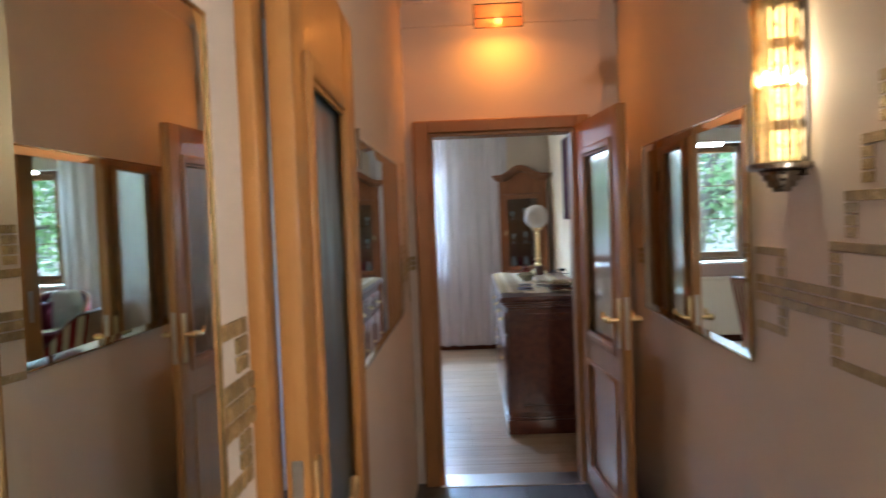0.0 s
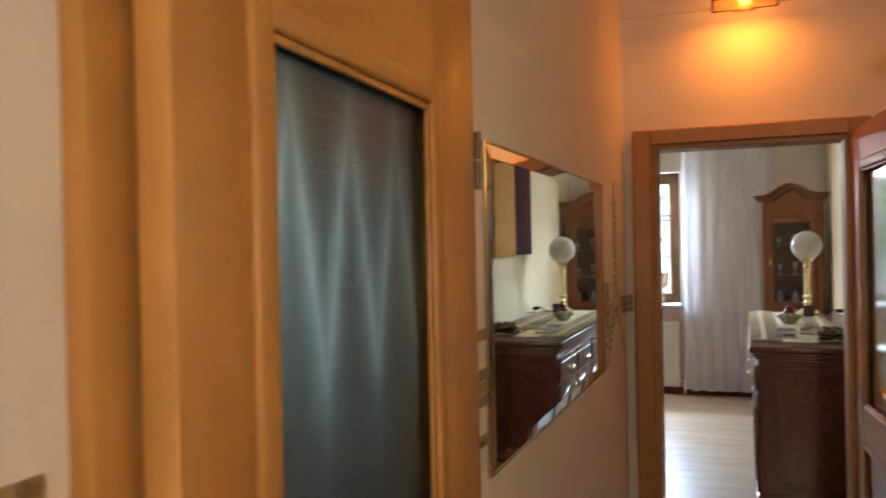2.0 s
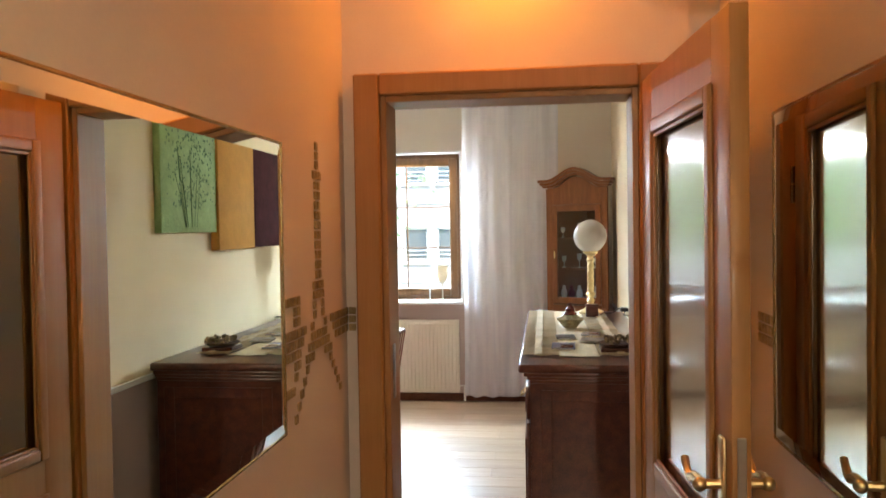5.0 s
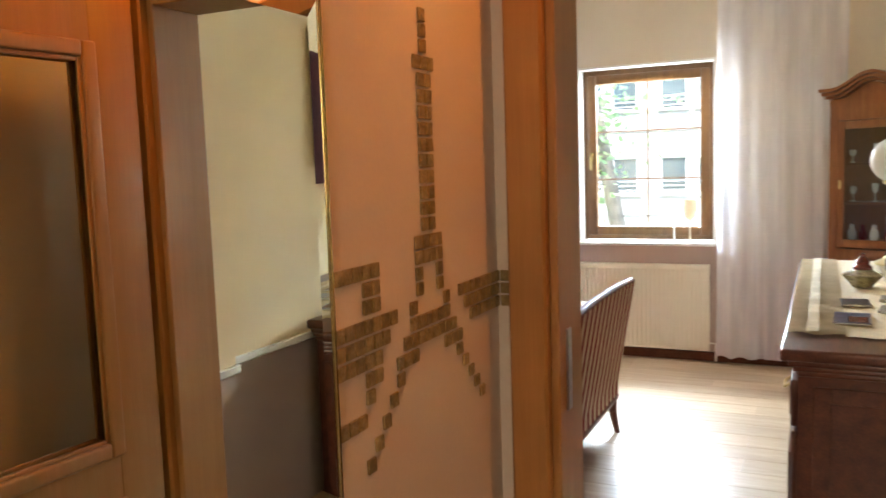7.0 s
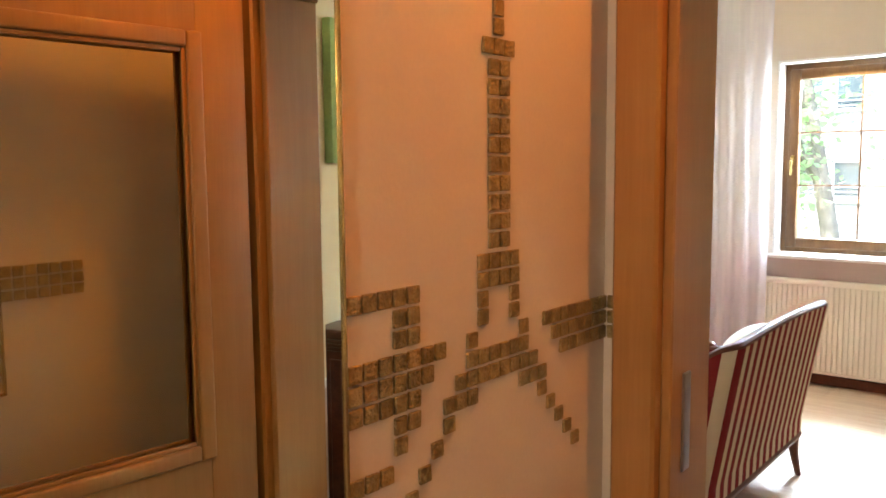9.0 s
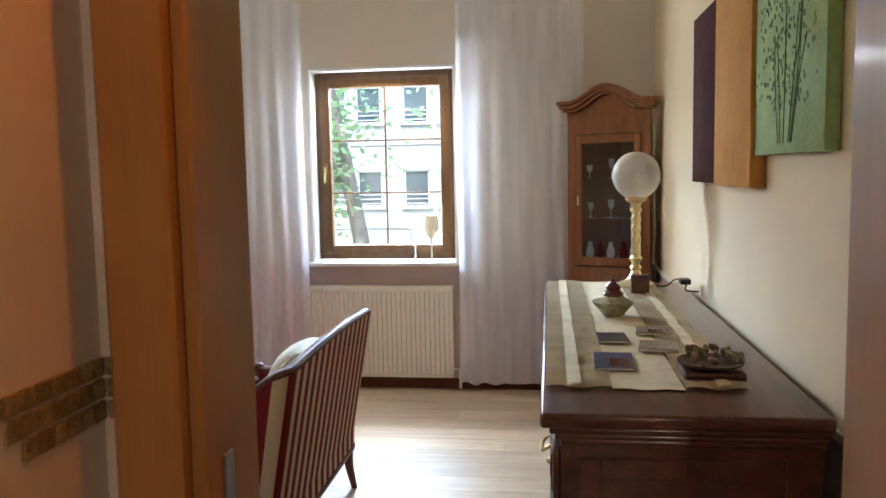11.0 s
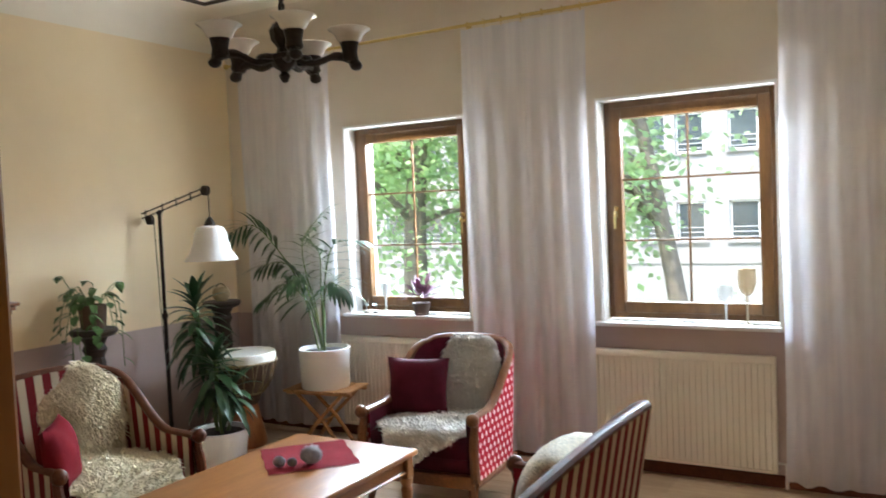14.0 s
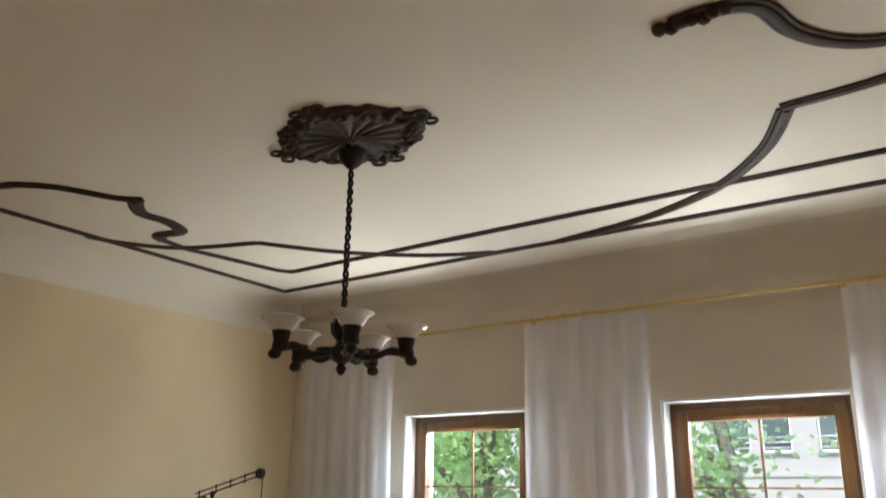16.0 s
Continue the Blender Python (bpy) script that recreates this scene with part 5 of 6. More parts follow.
CL = pose(-3.04, 6.80, 0, 0, 0, 84)
seat("armchair", "mahogany tub armchair in cream and maroon stripes", "armchair", CL, 0.70, 0.62, 0.87, 0.58, M["stripe"], M["stripe"], M["chairwood"], 0.10, "tub armchairs", 0.03)
fleece("sheepskin", "cream sheepskin draped over the striped armchair back", CL, chair_drape(0.70, 0.62, 0.46, True), M["fleece"], 6000, 6)
fleece("sheepskin", "cream sheepskin lying on the striped armchair seat", CL, chair_drape(0.70, 0.62, 0.45, False), M["fleece"], 6000, 7)
pad("cushion", "red velvet cushion against the striped armchair arm", CL @ pose(-0.19, -0.12, 0.47, -14, 0, 50), 0.36, 0.30, 0.13, M["red"])

# ---------- coffee table and what lies on it ----------
ct = thing("coffee_table", "polished cherry coffee table with tapered legs and shelf", "coffee table", Matrix.Translation((-2.03, 6.85, 0)))
bm = B()
box(bm, -0.36, -0.65, 0.500, 0.36, 0.65, 0.527, 0.008, 3)
part("tabletop", bm, M["table"], ct)
bm = B()
for q in ((-0.32, -0.61, 0.32, -0.59), (-0.32, 0.59, 0.32, 0.61), (-0.32, -0.59, -0.30, 0.59), (0.30, -0.59, 0.32, 0.59)):
    box(bm, q[0], q[1], 0.435, q[2], q[3], 0.499)
for q in ((-0.33, -0.62, 0.33, -0.585), (-0.33, 0.585, 0.33, 0.62), (-0.33, -0.585, -0.295, 0.585), (0.295, -0.585, 0.33, 0.585)):
    box(bm, q[0], q[1], 0.425, q[2], q[3], 0.436, 0.003)
part("apron", bm, M["table"], ct)
for sx in (-1, 1):
    for sy in (-1, 1):
        bm = B()
        x, y = sx * 0.315, sy * 0.605
        box(bm, x - 0.026, y - 0.026, 0.40, x + 0.026, y + 0.026, 0.498, 0.004)
        lathe(bm, [(0.0, 0.0), (0.016, 0.0), (0.026, 0.33), (0.029, 0.345), (0.022, 0.36), (0.030, 0.38), (0.030, 0.40), (0.0, 0.40)], 12, (x, y, 0))
        part("leg", bm, M["table"], ct)
bm = B()
box(bm, -0.33, -0.62, 0.105, 0.33, 0.62, 0.125, 0.006, 2)
part("lower_shelf", bm, M["table"], ct)
pm = thing("placemat", "square red woven placemat on the coffee table", "placemat", pose(-2.08, 7.20, 0.5275, 0, 0, 48))
bm = B()
n = 16
vs = [[bm.verts.new((-0.20 + 0.40 * i / n + 0.004 * math.sin(j), -0.20 + 0.40 * j / n + 0.004 * math.sin(i * 1.3), 0.0015 + 0.001 * math.sin(i * 0.9) * math.sin(j * 0.7))) for i in range(n + 1)] for j in range(n + 1)]
for j in range(n):
    for i in range(n):
        bm.faces.new((vs[j][i], vs[j][i + 1], vs[j + 1][i + 1], vs[j + 1][i]))
part("cloth", bm, M["red"], pm)
for s in (-1, 1):
    bm = B()
    for k in range(40):
        x = -0.195 + 0.39 * k / 39
        box(bm, x, min(s * 0.20, s * 0.214), 0.0005, x + 0.003, max(s * 0.20, s * 0.214), 0.002)
    part("fringe", bm, M["red"], pm)


def tuft(x, y, r, seed):
    t = thing("fluffy_ornament", "fluffy grey and white ball ornament on the red mat", "ornament", Matrix.Translation((x, y, 0.53)), "fluffy ornaments")
    rnd = random.Random(seed)
    bm = B()
    bmesh.ops.create_icosphere(bm, subdivisions=2, radius=r * 0.8, matrix=Matrix.Translation((0, 0, r * 0.8)))
    part("core", bm, M["fluff"], t)
    bm = B()
    for k in range(420):
        d = Vector((rnd.gauss(0, 1), rnd.gauss(0, 1), rnd.gauss(0, 1))).normalized()
        p = Vector((0, 0, r * 0.8)) + d * r * 0.72
        s = d.orthogonal().normalized() * 0.003
        q = d.cross(s)
        a, b, c = bm.verts.new(p + s), bm.verts.new(p - s * 0.5 + q), bm.verts.new(p - s * 0.5 - q)
        e = bm.verts.new(p + d * r * rnd.uniform(0.2, 0.42) + Vector((0, 0, max(0.0, -d.z) * r * 0.35)))
        bm.faces.new((a, b, e)), bm.faces.new((b, c, e)), bm.faces.new((c, a, e))
    part("fluff", bm, M["fluff"], t, angle=180)


tuft(-1.985, 7.11, 0.05, 1)
tuft(-2.09, 7.02, 0.028, 2)
tuft(-2.045, 7.05, 0.022, 3)

# ---------- left side of the room ----------
sb = thing("chest", "honey-brown wooden chest with moulded top", "chest", Matrix.Translation((-4.145, 6.30, 0)))
bm = B()
box(bm, -0.235, -0.66, 0.10, 0.20, 0.66, 1.16)
part("carcass", bm, M["cabinet"], sb)
bm = B()
for o, z0, z1 in ((0.0, 1.16, 1.18), (0.015, 1.18, 1.205), (0.03, 1.205, 1.225)):
    box(bm, -0.235, -0.68 - o, z0, 0.215 + o, 0.68 + o, z1, 0.006, 2)
part("top", bm, M["cabinet"], sb)
bm = B()
box(bm, -0.235, -0.68, 0.0, 0.22, 0.68, 0.10, 0.008, 2)
part("plinth", bm, M["cabinet"], sb)
for k in range(2):
    bm = B()
    y0 = -0.63 + k * 0.64
    box(bm, 0.20, y0, 0.14, 0.218, y0 + 0.62, 1.12, 0.005, 2)
    box(bm, 0.215, y0 + 0.09, 0.24, 0.228, y0 + 0.53, 1.02, 0.006, 2)
    d = part("door", bm, M["cabinet"], sb)
    bm = B()
    bmesh.ops.create_uvsphere(bm, u_segments=10, v_segments=6, radius=0.014, matrix=Matrix.Translation((0.232, y0 + (0.57 if k == 0 else 0.05), 0.65)))
    part("knob", bm, M["brass"], d)
bm = B()
for z in (0.22, 0.92):
    box(bm, -0.18, 0.66, z, 0.15, 0.668, z + 0.06, 0.003)
for x in (-0.18, 0.09):
    box(bm, x, 0.66, 0.28, x + 0.06, 0.668, 0.92, 0.003)
part("side_framing", bm, M["cabinet"], sb)
gb = thing("wicker_bowl", "small woven gold-brown bowl on the chest", "bowl", Matrix.Translation((-4.12, 6.80, 1.225)))
bm = B()
lathe(bm, [(0.0, 0.0), (0.035, 0.0), (0.05, 0.03), (0.058, 0.075), (0.056, 0.10), (0.05, 0.10), (0.05, 0.05), (0.0, 0.01)], 20, (0, 0, 0), lambda a, z: 1 + 0.03 * math.sin(9 * a + z * 80))
part("bowl", bm, M["ceramic_green"], gb)


def pedestal(x, y, h, label):
    t = thing("plant_pedestal", label, "pedestal", Matrix.Translation((x, y, 0)), "carved pedestals")
    bm = B()
    box(bm, -0.13, -0.13, 0.0, 0.13, 0.13, 0.05, 0.01, 2)
    box(bm, -0.10, -0.10, 0.05, 0.10, 0.10, 0.08, 0.008, 2)
    part("foot", bm, M["carved"], t)
    bm = B()
    lathe(bm, [(0.0, 0.08), (0.085, 0.08), (0.075, 0.12), (0.06, 0.16), (0.068, 0.22), (0.065, h - 0.22), (0.055, h - 0.18), (0.075, h - 0.13), (0.06, h - 0.10), (0.085, h - 0.05), (0.0, h - 0.05)], 24, (0, 0, 0), lambda a, z: 1 + 0.06 * math.cos(10 * a) * (1 if 0.16 < z < h - 0.2 else 0))
    part("column", bm, M["carved"], t)
    bm = B()
    lathe(bm, [(0.0, h - 0.05), (0.11, h - 0.05), (0.135, h - 0.035), (0.145, h - 0.012), (0.135, h), (0.0, h)], 28)
    part("top", bm, M["carved"], t)


def leaf_blade(bm, base, tip_dir, length, width, droop, fold=0.25, n=6, up=Vector((0, 0, 1))):
    """A pointed leaf folded along its midrib and bending under its weight."""
    d = tip_dir.normalized()
    side = d.cross(up)
    side = side.normalized() if side.length > 1e-3 else Vector((1, 0, 0))
    rows = []
    p = Vector(base)
    for k in range(n + 1):
        f = k / n
        wd = width * (math.sin(math.pi * min(1.0, f * 0.93 + 0.05)) ** 0.8) * (1 - 0.25 * f)
        nr = side.cross(d).normalized()
        rows.append((p.copy(), side * wd, nr * wd * fold))
        d = (d + Vector((0, 0, -droop / n))).normalized()
        p = p + d * (length / n)
    vs = [(bm.verts.new(c + s + q), bm.verts.new(c), bm.verts.new(c - s + q)) for c, s, q in rows]
    for a, b in zip(vs, vs[1:]):
        bm.faces.new((a[0], a[1], b[1], b[0]))
        bm.faces.new((a[1], a[2], b[2], b[1]))


def planter(t, r0, r1, h, mat, soil=True):
    bm = B()
    lathe(bm, [(0.0, 0.0), (r0, 0.0), (r0 + 0.004, 0.01), (r1, h - 0.012), (r1 + 0.003, h), (r1 - 0.012, h), (r1 - 0.016, h - 0.03), (0.0, h - 0.035)], 32)
    p = part("pot", bm, mat, t)
    bm = B()
    lathe(bm, [(0.0, h - 0.028), (r1 - 0.02, h - 0.03), (r1 - 0.03, h - 0.024), (0.0, h - 0.02)], 20)
    part("soil", bm, M["soil"], p)


pedestal(-4.13, 7.62, 0.98, "dark carved wooden pedestal against the dado")
pedestal(-4.20, 8.78, 1.02, "dark carved wooden pedestal in the corner")
iv = thing("trailing_plant", "trailing ivy-like plant in a brown clay pot", "plant", Matrix.Translation((-4.13, 7.62, 0.98)))
planter(iv, 0.07, 0.085, 0.15, M["clay"])
rnd = random.Random(21)
bm, bl = B(), B()
for k in range(20):
    a = rnd.uniform(0, 6.28)
    trailing = k < 12
    r = rnd.uniform(0.10, 0.19)
    drop = rnd.uniform(0.15, 0.55) if trailing else -rnd.uniform(0.08, 0.20)
    pts = smooth_path([(0.03 * math.cos(a), 0.03 * math.sin(a), 0.13), (r * 0.7 * math.cos(a), r * 0.7 * math.sin(a), 0.22), (r * math.cos(a), r * math.sin(a), 0.10 if trailing else 0.24 - drop * 0.2), (r * 1.12 * math.cos(a + 0.2), r * 1.1 * math.sin(a + 0.2), 0.14 - drop)], 5)
    pts = [Vector((max(p.x, -0.24), p.y, p.z)) for p in pts]
    tube(bm, pts, 0.0025, 5)
    for q in pts[4::2] if trailing else pts[-2:]:
        d = Vector((math.cos(a + rnd.uniform(-1, 1)), math.sin(a + rnd.uniform(-1, 1)), rnd.uniform(-0.6, 0.1)))
        leaf_blade(bl, q, d, rnd.uniform(0.05, 0.09), rnd.uniform(0.018, 0.032), 0.8, 0.2, 4)
part("stems", bm, M["stem"], iv)
part("leaves", bl, M["leaf_light"], iv, angle=60)
lb = thing("basket", "small round woven basket on the carved pedestal", "basket", Matrix.Translation((-4.20, 8.78, 1.02)))
bm = B()
lathe(bm, [(0.0, 0.0), (0.04, 0.0), (0.062, 0.03), (0.066, 0.06), (0.055, 0.09), (0.045, 0.10), (0.04, 0.095), (0.05, 0.06), (0.0, 0.02)], 22, (0, 0, 0), lambda a, z: 1 + 0.03 * math.sin(11 * a + z * 90))
part("body", bm, M["rope"], lb)
bm = B()
tube(bm, [(0.05 * math.cos(math.pi * k / 12), 0.0, 0.09 + 0.04 * math.sin(math.pi * k / 12)) for k in range(13)], 0.005, 6)
part("handle", bm, M["rope"], lb)

fl = thing("floor_lamp", "dark iron balance-arm floor lamp with bell glass shade", "floor lamp", Matrix.Translation((-4.22, 8.26, 0)))
bm = B()
lathe(bm, [(0.0, 0.0), (0.14, 0.0), (0.145, 0.012), (0.10, 0.03), (0.04, 0.05), (0.025, 0.10), (0.0, 0.10)], 28)
part("base", bm, M["iron"], fl)
bm = B()
lathe(bm, [(0.0, 0.08), (0.014, 0.08), (0.014, 0.95), (0.02, 0.96), (0.02, 0.99), (0.012, 1.0), (0.012, 1.68), (0.018, 1.69), (0.018, 1.71), (0.0, 1.72)], 14)
part("pole", bm, M["iron"], fl)
bm = B()
for o in (-0.012, 0.022):
    tube(bm, [(-0.26, 0.0, 1.655 + o), (0.44, 0.0, 1.825 + o)], 0.005, 6)
for f in (0.0, 0.17, 0.42, 0.62, 0.82):
    x = -0.26 + 0.70 * f
    tube(bm, [(x, 0, 1.63 + 0.17 * f), (x, 0, 1.69 + 0.17 * f)], 0.0055, 6)
part("balance_arm", bm, M["iron"], fl)
for x, z in ((-0.27, 1.645), (-0.10, 1.65), (0.46, 1.83)):
    bm = B()
    lathe(bm, [(0.0, -0.012), (0.034, -0.012), (0.028, -0.004), (0.028, 0.004), (0.034, 0.012), (0.0, 0.012)], 18)
    bmesh.ops.transform(bm, matrix=pose(x, 0, z, 90, 0, 0), verts=bm.verts[:])
    part("pulley", bm, M["iron"], fl)
bm = B()
tube(bm, [(-0.06, 0.0, 1.66), (-0.04, 0.0, 1.0), (-0.012, 0.0, 0.5)], 0.003, 5)
tube(bm, [(0.485, 0.0, 1.82), (0.485, 0.0, 1.64)], 0.0035, 5)
part("cord", bm, M["iron"], fl)
bm = B()
lathe(bm, [(0.0, 1.58), (0.035, 1.58), (0.04, 1.60), (0.025, 1.63), (0.012, 1.65), (0.0, 1.66)], 16, (0.485, 0, 0))
part("shade_holder", bm, M["iron"], fl)
bm = B()
lathe(bm, [(0.05, 1.595), (0.085, 1.585), (0.105, 1.55), (0.118, 1.48), (0.135, 1.42), (0.168, 1.378), (0.176, 1.362), (0.170, 1.362), (0.128, 1.42), (0.110, 1.48), (0.098, 1.55), (0.05, 1.58)], 32, (0.485, 0, 0))
part("bell_shade", bm, M["opal"], fl, "white opal bell glass shade")

# djembe
dj = thing("djembe_drum", "roped djembe drum with pale hide and brown wood", "drum", Matrix.Translation((-3.86, 8.62, 0)))
bm = B()
lathe(bm, [(0.0, 0.0), (0.145, 0.0), (0.15, 0.02), (0.13, 0.12), (0.105, 0.24), (0.10, 0.30), (0.0, 0.30)], 36)
part("foot", bm, M["drumwood"], dj, "orange-brown carved foot")
bm = B()
lathe(bm, [(0.0, 0.30), (0.10, 0.30), (0.13, 0.37), (0.19, 0.46), (0.225, 0.56), (0.232, 0.64), (0.0, 0.64)], 36)
part("bowl", bm, M["clay"], dj, "dark brown wooden bowl")
bm = B()
lathe(bm, [(0.232, 0.60), (0.240, 0.60), (0.242, 0.655), (0.235, 0.675), (0.0, 0.683)], 36)
part("drum_head", bm, M["hide"], dj, "pale stretched hide")
bm = B()
for k in range(36):
    a, b = 2 * math.pi * k / 36, 2 * math.pi * (k + (0.5 if k % 2 else -0.5)) / 36
    tube(bm, [(0.245 * math.cos(a), 0.245 * math.sin(a), 0.61), (0.20 * math.cos(b), 0.20 * math.sin(b), 0.46), (0.145 * math.cos(b), 0.145 * math.sin(b), 0.385)], 0.004, 5)
part("tension_ropes", bm, M["rope"], dj)
for z, r in ((0.61, 0.243), (0.385, 0.142)):
    bm = B()
    tube(bm, [(r * math.cos(2 * math.pi * k / 36), r * math.sin(2 * math.pi * k / 36), z) for k in range(37)], 0.008, 6)
    part("rope_ring", bm, M["rope"], dj)
bm = B()
box(bm, -0.04, -0.145, 0.10, 0.04, -0.11, 0.20, 0.01, 2)
part("carved_motif", bm, M["carved"], dj, "dark carved motif")

# dracaena in a white pot on the floor
da = thing("dracaena", "bushy dark green dracaena in a white pot", "plant", Matrix.Translation((-3.62, 8.14, 0)))
planter(da, 0.15, 0.185, 0.26, M["pot"])
rnd = random.Random(31)
# foot, crown place, and leaves of each cane
for fx, fy, cx, cy, h, n, long in ((-0.04, 0.02, -0.17, 0.0, 1.13, 56, 0.33), (0.04, -0.02, 0.05, -0.06, 0.76, 52, 0.30), (0.0, 0.05, 0.10, 0.06, 0.58, 22, 0.26)):
    bm = B()
    tube(bm, smooth_path([(fx, fy, 0.22), (fx * 0.6 + cx * 0.4, fy * 0.6 + cy * 0.4, h * 0.5), (cx, cy, h)], 4), 0.013, 6)
    cane = part("stem", bm, M["stem"], da)
    for k in range(n):
        turn = k * 2.4 + rnd.uniform(-0.25, 0.25)
        f = k / n
        e = -0.05 + 1.25 * f * f + rnd.uniform(-0.1, 0.1)
        d = Vector((math.cos(turn) * math.cos(e), math.sin(turn) * math.cos(e), math.sin(e)))
        bl = B()
        leaf_blade(bl, (cx + (fx - cx) * 0.5 * (1 - f) * 0.6, cy, h - 0.34 * h * (1 - f)), d, long * rnd.uniform(0.7, 1.05) * (1 - 0.25 * f), rnd.uniform(0.022, 0.034), 1.4 * (1 - f) + 0.5, 0.28, 6)
        part("leaf", bl, M["leaf_dark"], cane, angle=60)

# stool and palm
st = thing("folding_stool", "light wooden folding stool under the palm", "stool", pose(-3.25, 8.80, 0, 0, 0, 8))
for k in range(5):
    bm = B()
    x = -0.255 + 0.105 * k
    box(bm, x, -0.16, 0.415, x + 0.09, 0.16, 0.432, 0.004)
    part("slat", bm, M["stoolwood"], st)
bm = B()
box(bm, -0.25, -0.13, 0.395, 0.26, -0.10, 0.415, 0.004)
box(bm, -0.25, 0.10, 0.395, 0.26, 0.13, 0.415, 0.004)
part("top_rail", bm, M["stoolwood"], st)
for s in (-1, 1):
    for f in (-1, 1):
        bm = B()
        tube(bm, [(f * 0.19, s * (0.12 if f > 0 else 0.09), 0.40), (-f * 0.02, s * (0.12 if f > 0 else 0.09), 0.20), (-f * 0.17 + f * 0.0, s * (0.12 if f > 0 else 0.09), 0.0)], 0.014, 6)
        part("leg", bm, M["stoolwood"], st)
bm = B()
for x in (-0.165, 0.165):
    tube(bm, [(x, -0.12, 0.03), (x, 0.12, 0.03)], 0.010, 6)
tube(bm, [(0, -0.13, 0.20), (0, 0.13, 0.20)], 0.008, 6)
part("crossbar", bm, M["stoolwood"], st)
pa = thing("palm", "slender green palm in a tall white pot", "plant", Matrix.Translation((-3.25, 8.80, 0.432)))
planter(pa, 0.165, 0.178, 0.275, M["pot"])
rnd = random.Random(44)
# where each frond begins, its middle, its tip, and its twist
for q0, q1, q2, twist in (((-0.32, -0.08, 0.98), (-0.50, -0.12, 1.15), (-0.70, -0.15, 1.10), 0.8), ((-0.09, -0.05, 0.80), (-0.08, -0.08, 1.03), (0.10, -0.10, 1.20), 0.5),
                          ((-0.08, -0.08, 0.72), (-0.22, -0.12, 0.88), (-0.40, -0.15, 0.86), 0.6), ((-0.06, -0.10, 0.62), (-0.18, -0.16, 0.73), (-0.36, -0.20, 0.62), -0.5),
                          ((0.08, -0.05, 0.78), (0.19, -0.08, 1.00), (0.38, -0.06, 1.02), -0.4), ((0.06, -0.06, 0.60), (0.15, -0.10, 0.74), (0.30, -0.12, 0.70), 0.5),
                          ((0.0, -0.12, 0.62), (0.02, -0.22, 0.80), (0.05, -0.38, 0.76), 0.3), ((-0.02, 0.02, 0.70), (-0.05, 0.06, 0.92), (-0.16, 0.10, 1.02), 0.4)):
    bm, bl = B(), B()
    q0, q1, q2 = Vector(q0), Vector(q1), Vector(q2)
    foot = Vector((q0.x * 0.12, q0.y * 0.12, 0.24))
    stem = smooth_path([tuple(foot), (q0.x * 0.45, q0.y * 0.45, 0.24 + (q0.z - 0.24) * 0.6), tuple(q0), tuple(q1), tuple(q2)], 6)
    stem = [Vector(p) for p in stem]
    tube(bm, stem, [0.0075 - 0.0055 * k / len(stem) for k in range(len(stem))], 6)
    part("frond_stem", bm, M["stem"], pa)
    rachis = [p for p in stem if (p - foot).length >= (q0 - foot).length * 0.97]
    last = len(rachis) - 1
    n = 11
    for k in range(n):
        f = k / (n - 1)
        i = min(int(f * last), last - 1)
        p = rachis[i].lerp(rachis[i + 1], f * last - i)
        d = (rachis[i + 1] - rachis[i]).normalized()
        flat = d.cross(Vector((0, 0, 1))).normalized()
        side = flat * math.cos(twist) + d.cross(flat) * math.sin(twist)
        for s in (-1, 1):
            v = d * (0.35 + 0.75 * f) + side * s * (0.95 - 0.5 * f)
            leaf_blade(bl, p, v, (0.29 - 0.11 * f) * rnd.uniform(0.85, 1.08), rnd.uniform(0.013, 0.018), 0.75, 0.15, 6)
    for lv in bl.verts:
        lv.co.y = min(lv.co.y, 0.22)
    part("frond_leaves", bl, M["leaf"], pa, angle=60)

# ---------- on the window sills ----------
sp = thing("purple_plant", "small purple-leaved plant in a dark pot on the sill", "plant", Matrix.Translation((-2.66, 9.17, 0.905)) @ Matrix.Scale(1.45, 4))
planter(sp, 0.032, 0.042, 0.06, M["clay"])
bl = B()
for k in range(46):
    a, e = rnd.uniform(0, 6.28), rnd.uniform(-0.3, 0.9)
    p = Vector((math.cos(a) * math.cos(e), math.sin(a) * math.cos(e), math.sin(e))) * rnd.uniform(0.02, 0.06) + Vector((0, 0, 0.07))
    leaf_blade(bl, p * 1.25, p - Vector((0, 0, 0.05)), rnd.uniform(0.045, 0.085), 0.016, 0.4, 0.2, 3)
part("leaves", bl, M["purple"], sp, angle=60)


def goblet(x, y, h, r, tint, label):
    t = thing("glass_goblet", label, "candle holder", Matrix.Translation((x, y, 0.905)), "glass goblets on the sills")
    bm = B()
    s = h * 0.52
    lathe(bm, [(0.0, 0.0), (r * 0.75, 0.0), (r * 0.75, 0.004), (0.008, 0.012), (0.0055, s * 0.5), (0.008, s), (r * 0.6, s + 0.02), (r, s + (h - s) * 0.45), (r * 0.92, h), (r * 0.86, h), (r * 0.92, s + (h - s) * 0.45), (r * 0.5, s + 0.026), (0.0, s + 0.016)], 22)
    ob = part("goblet", bm, tint, t)
    ob.visible_shadow = False


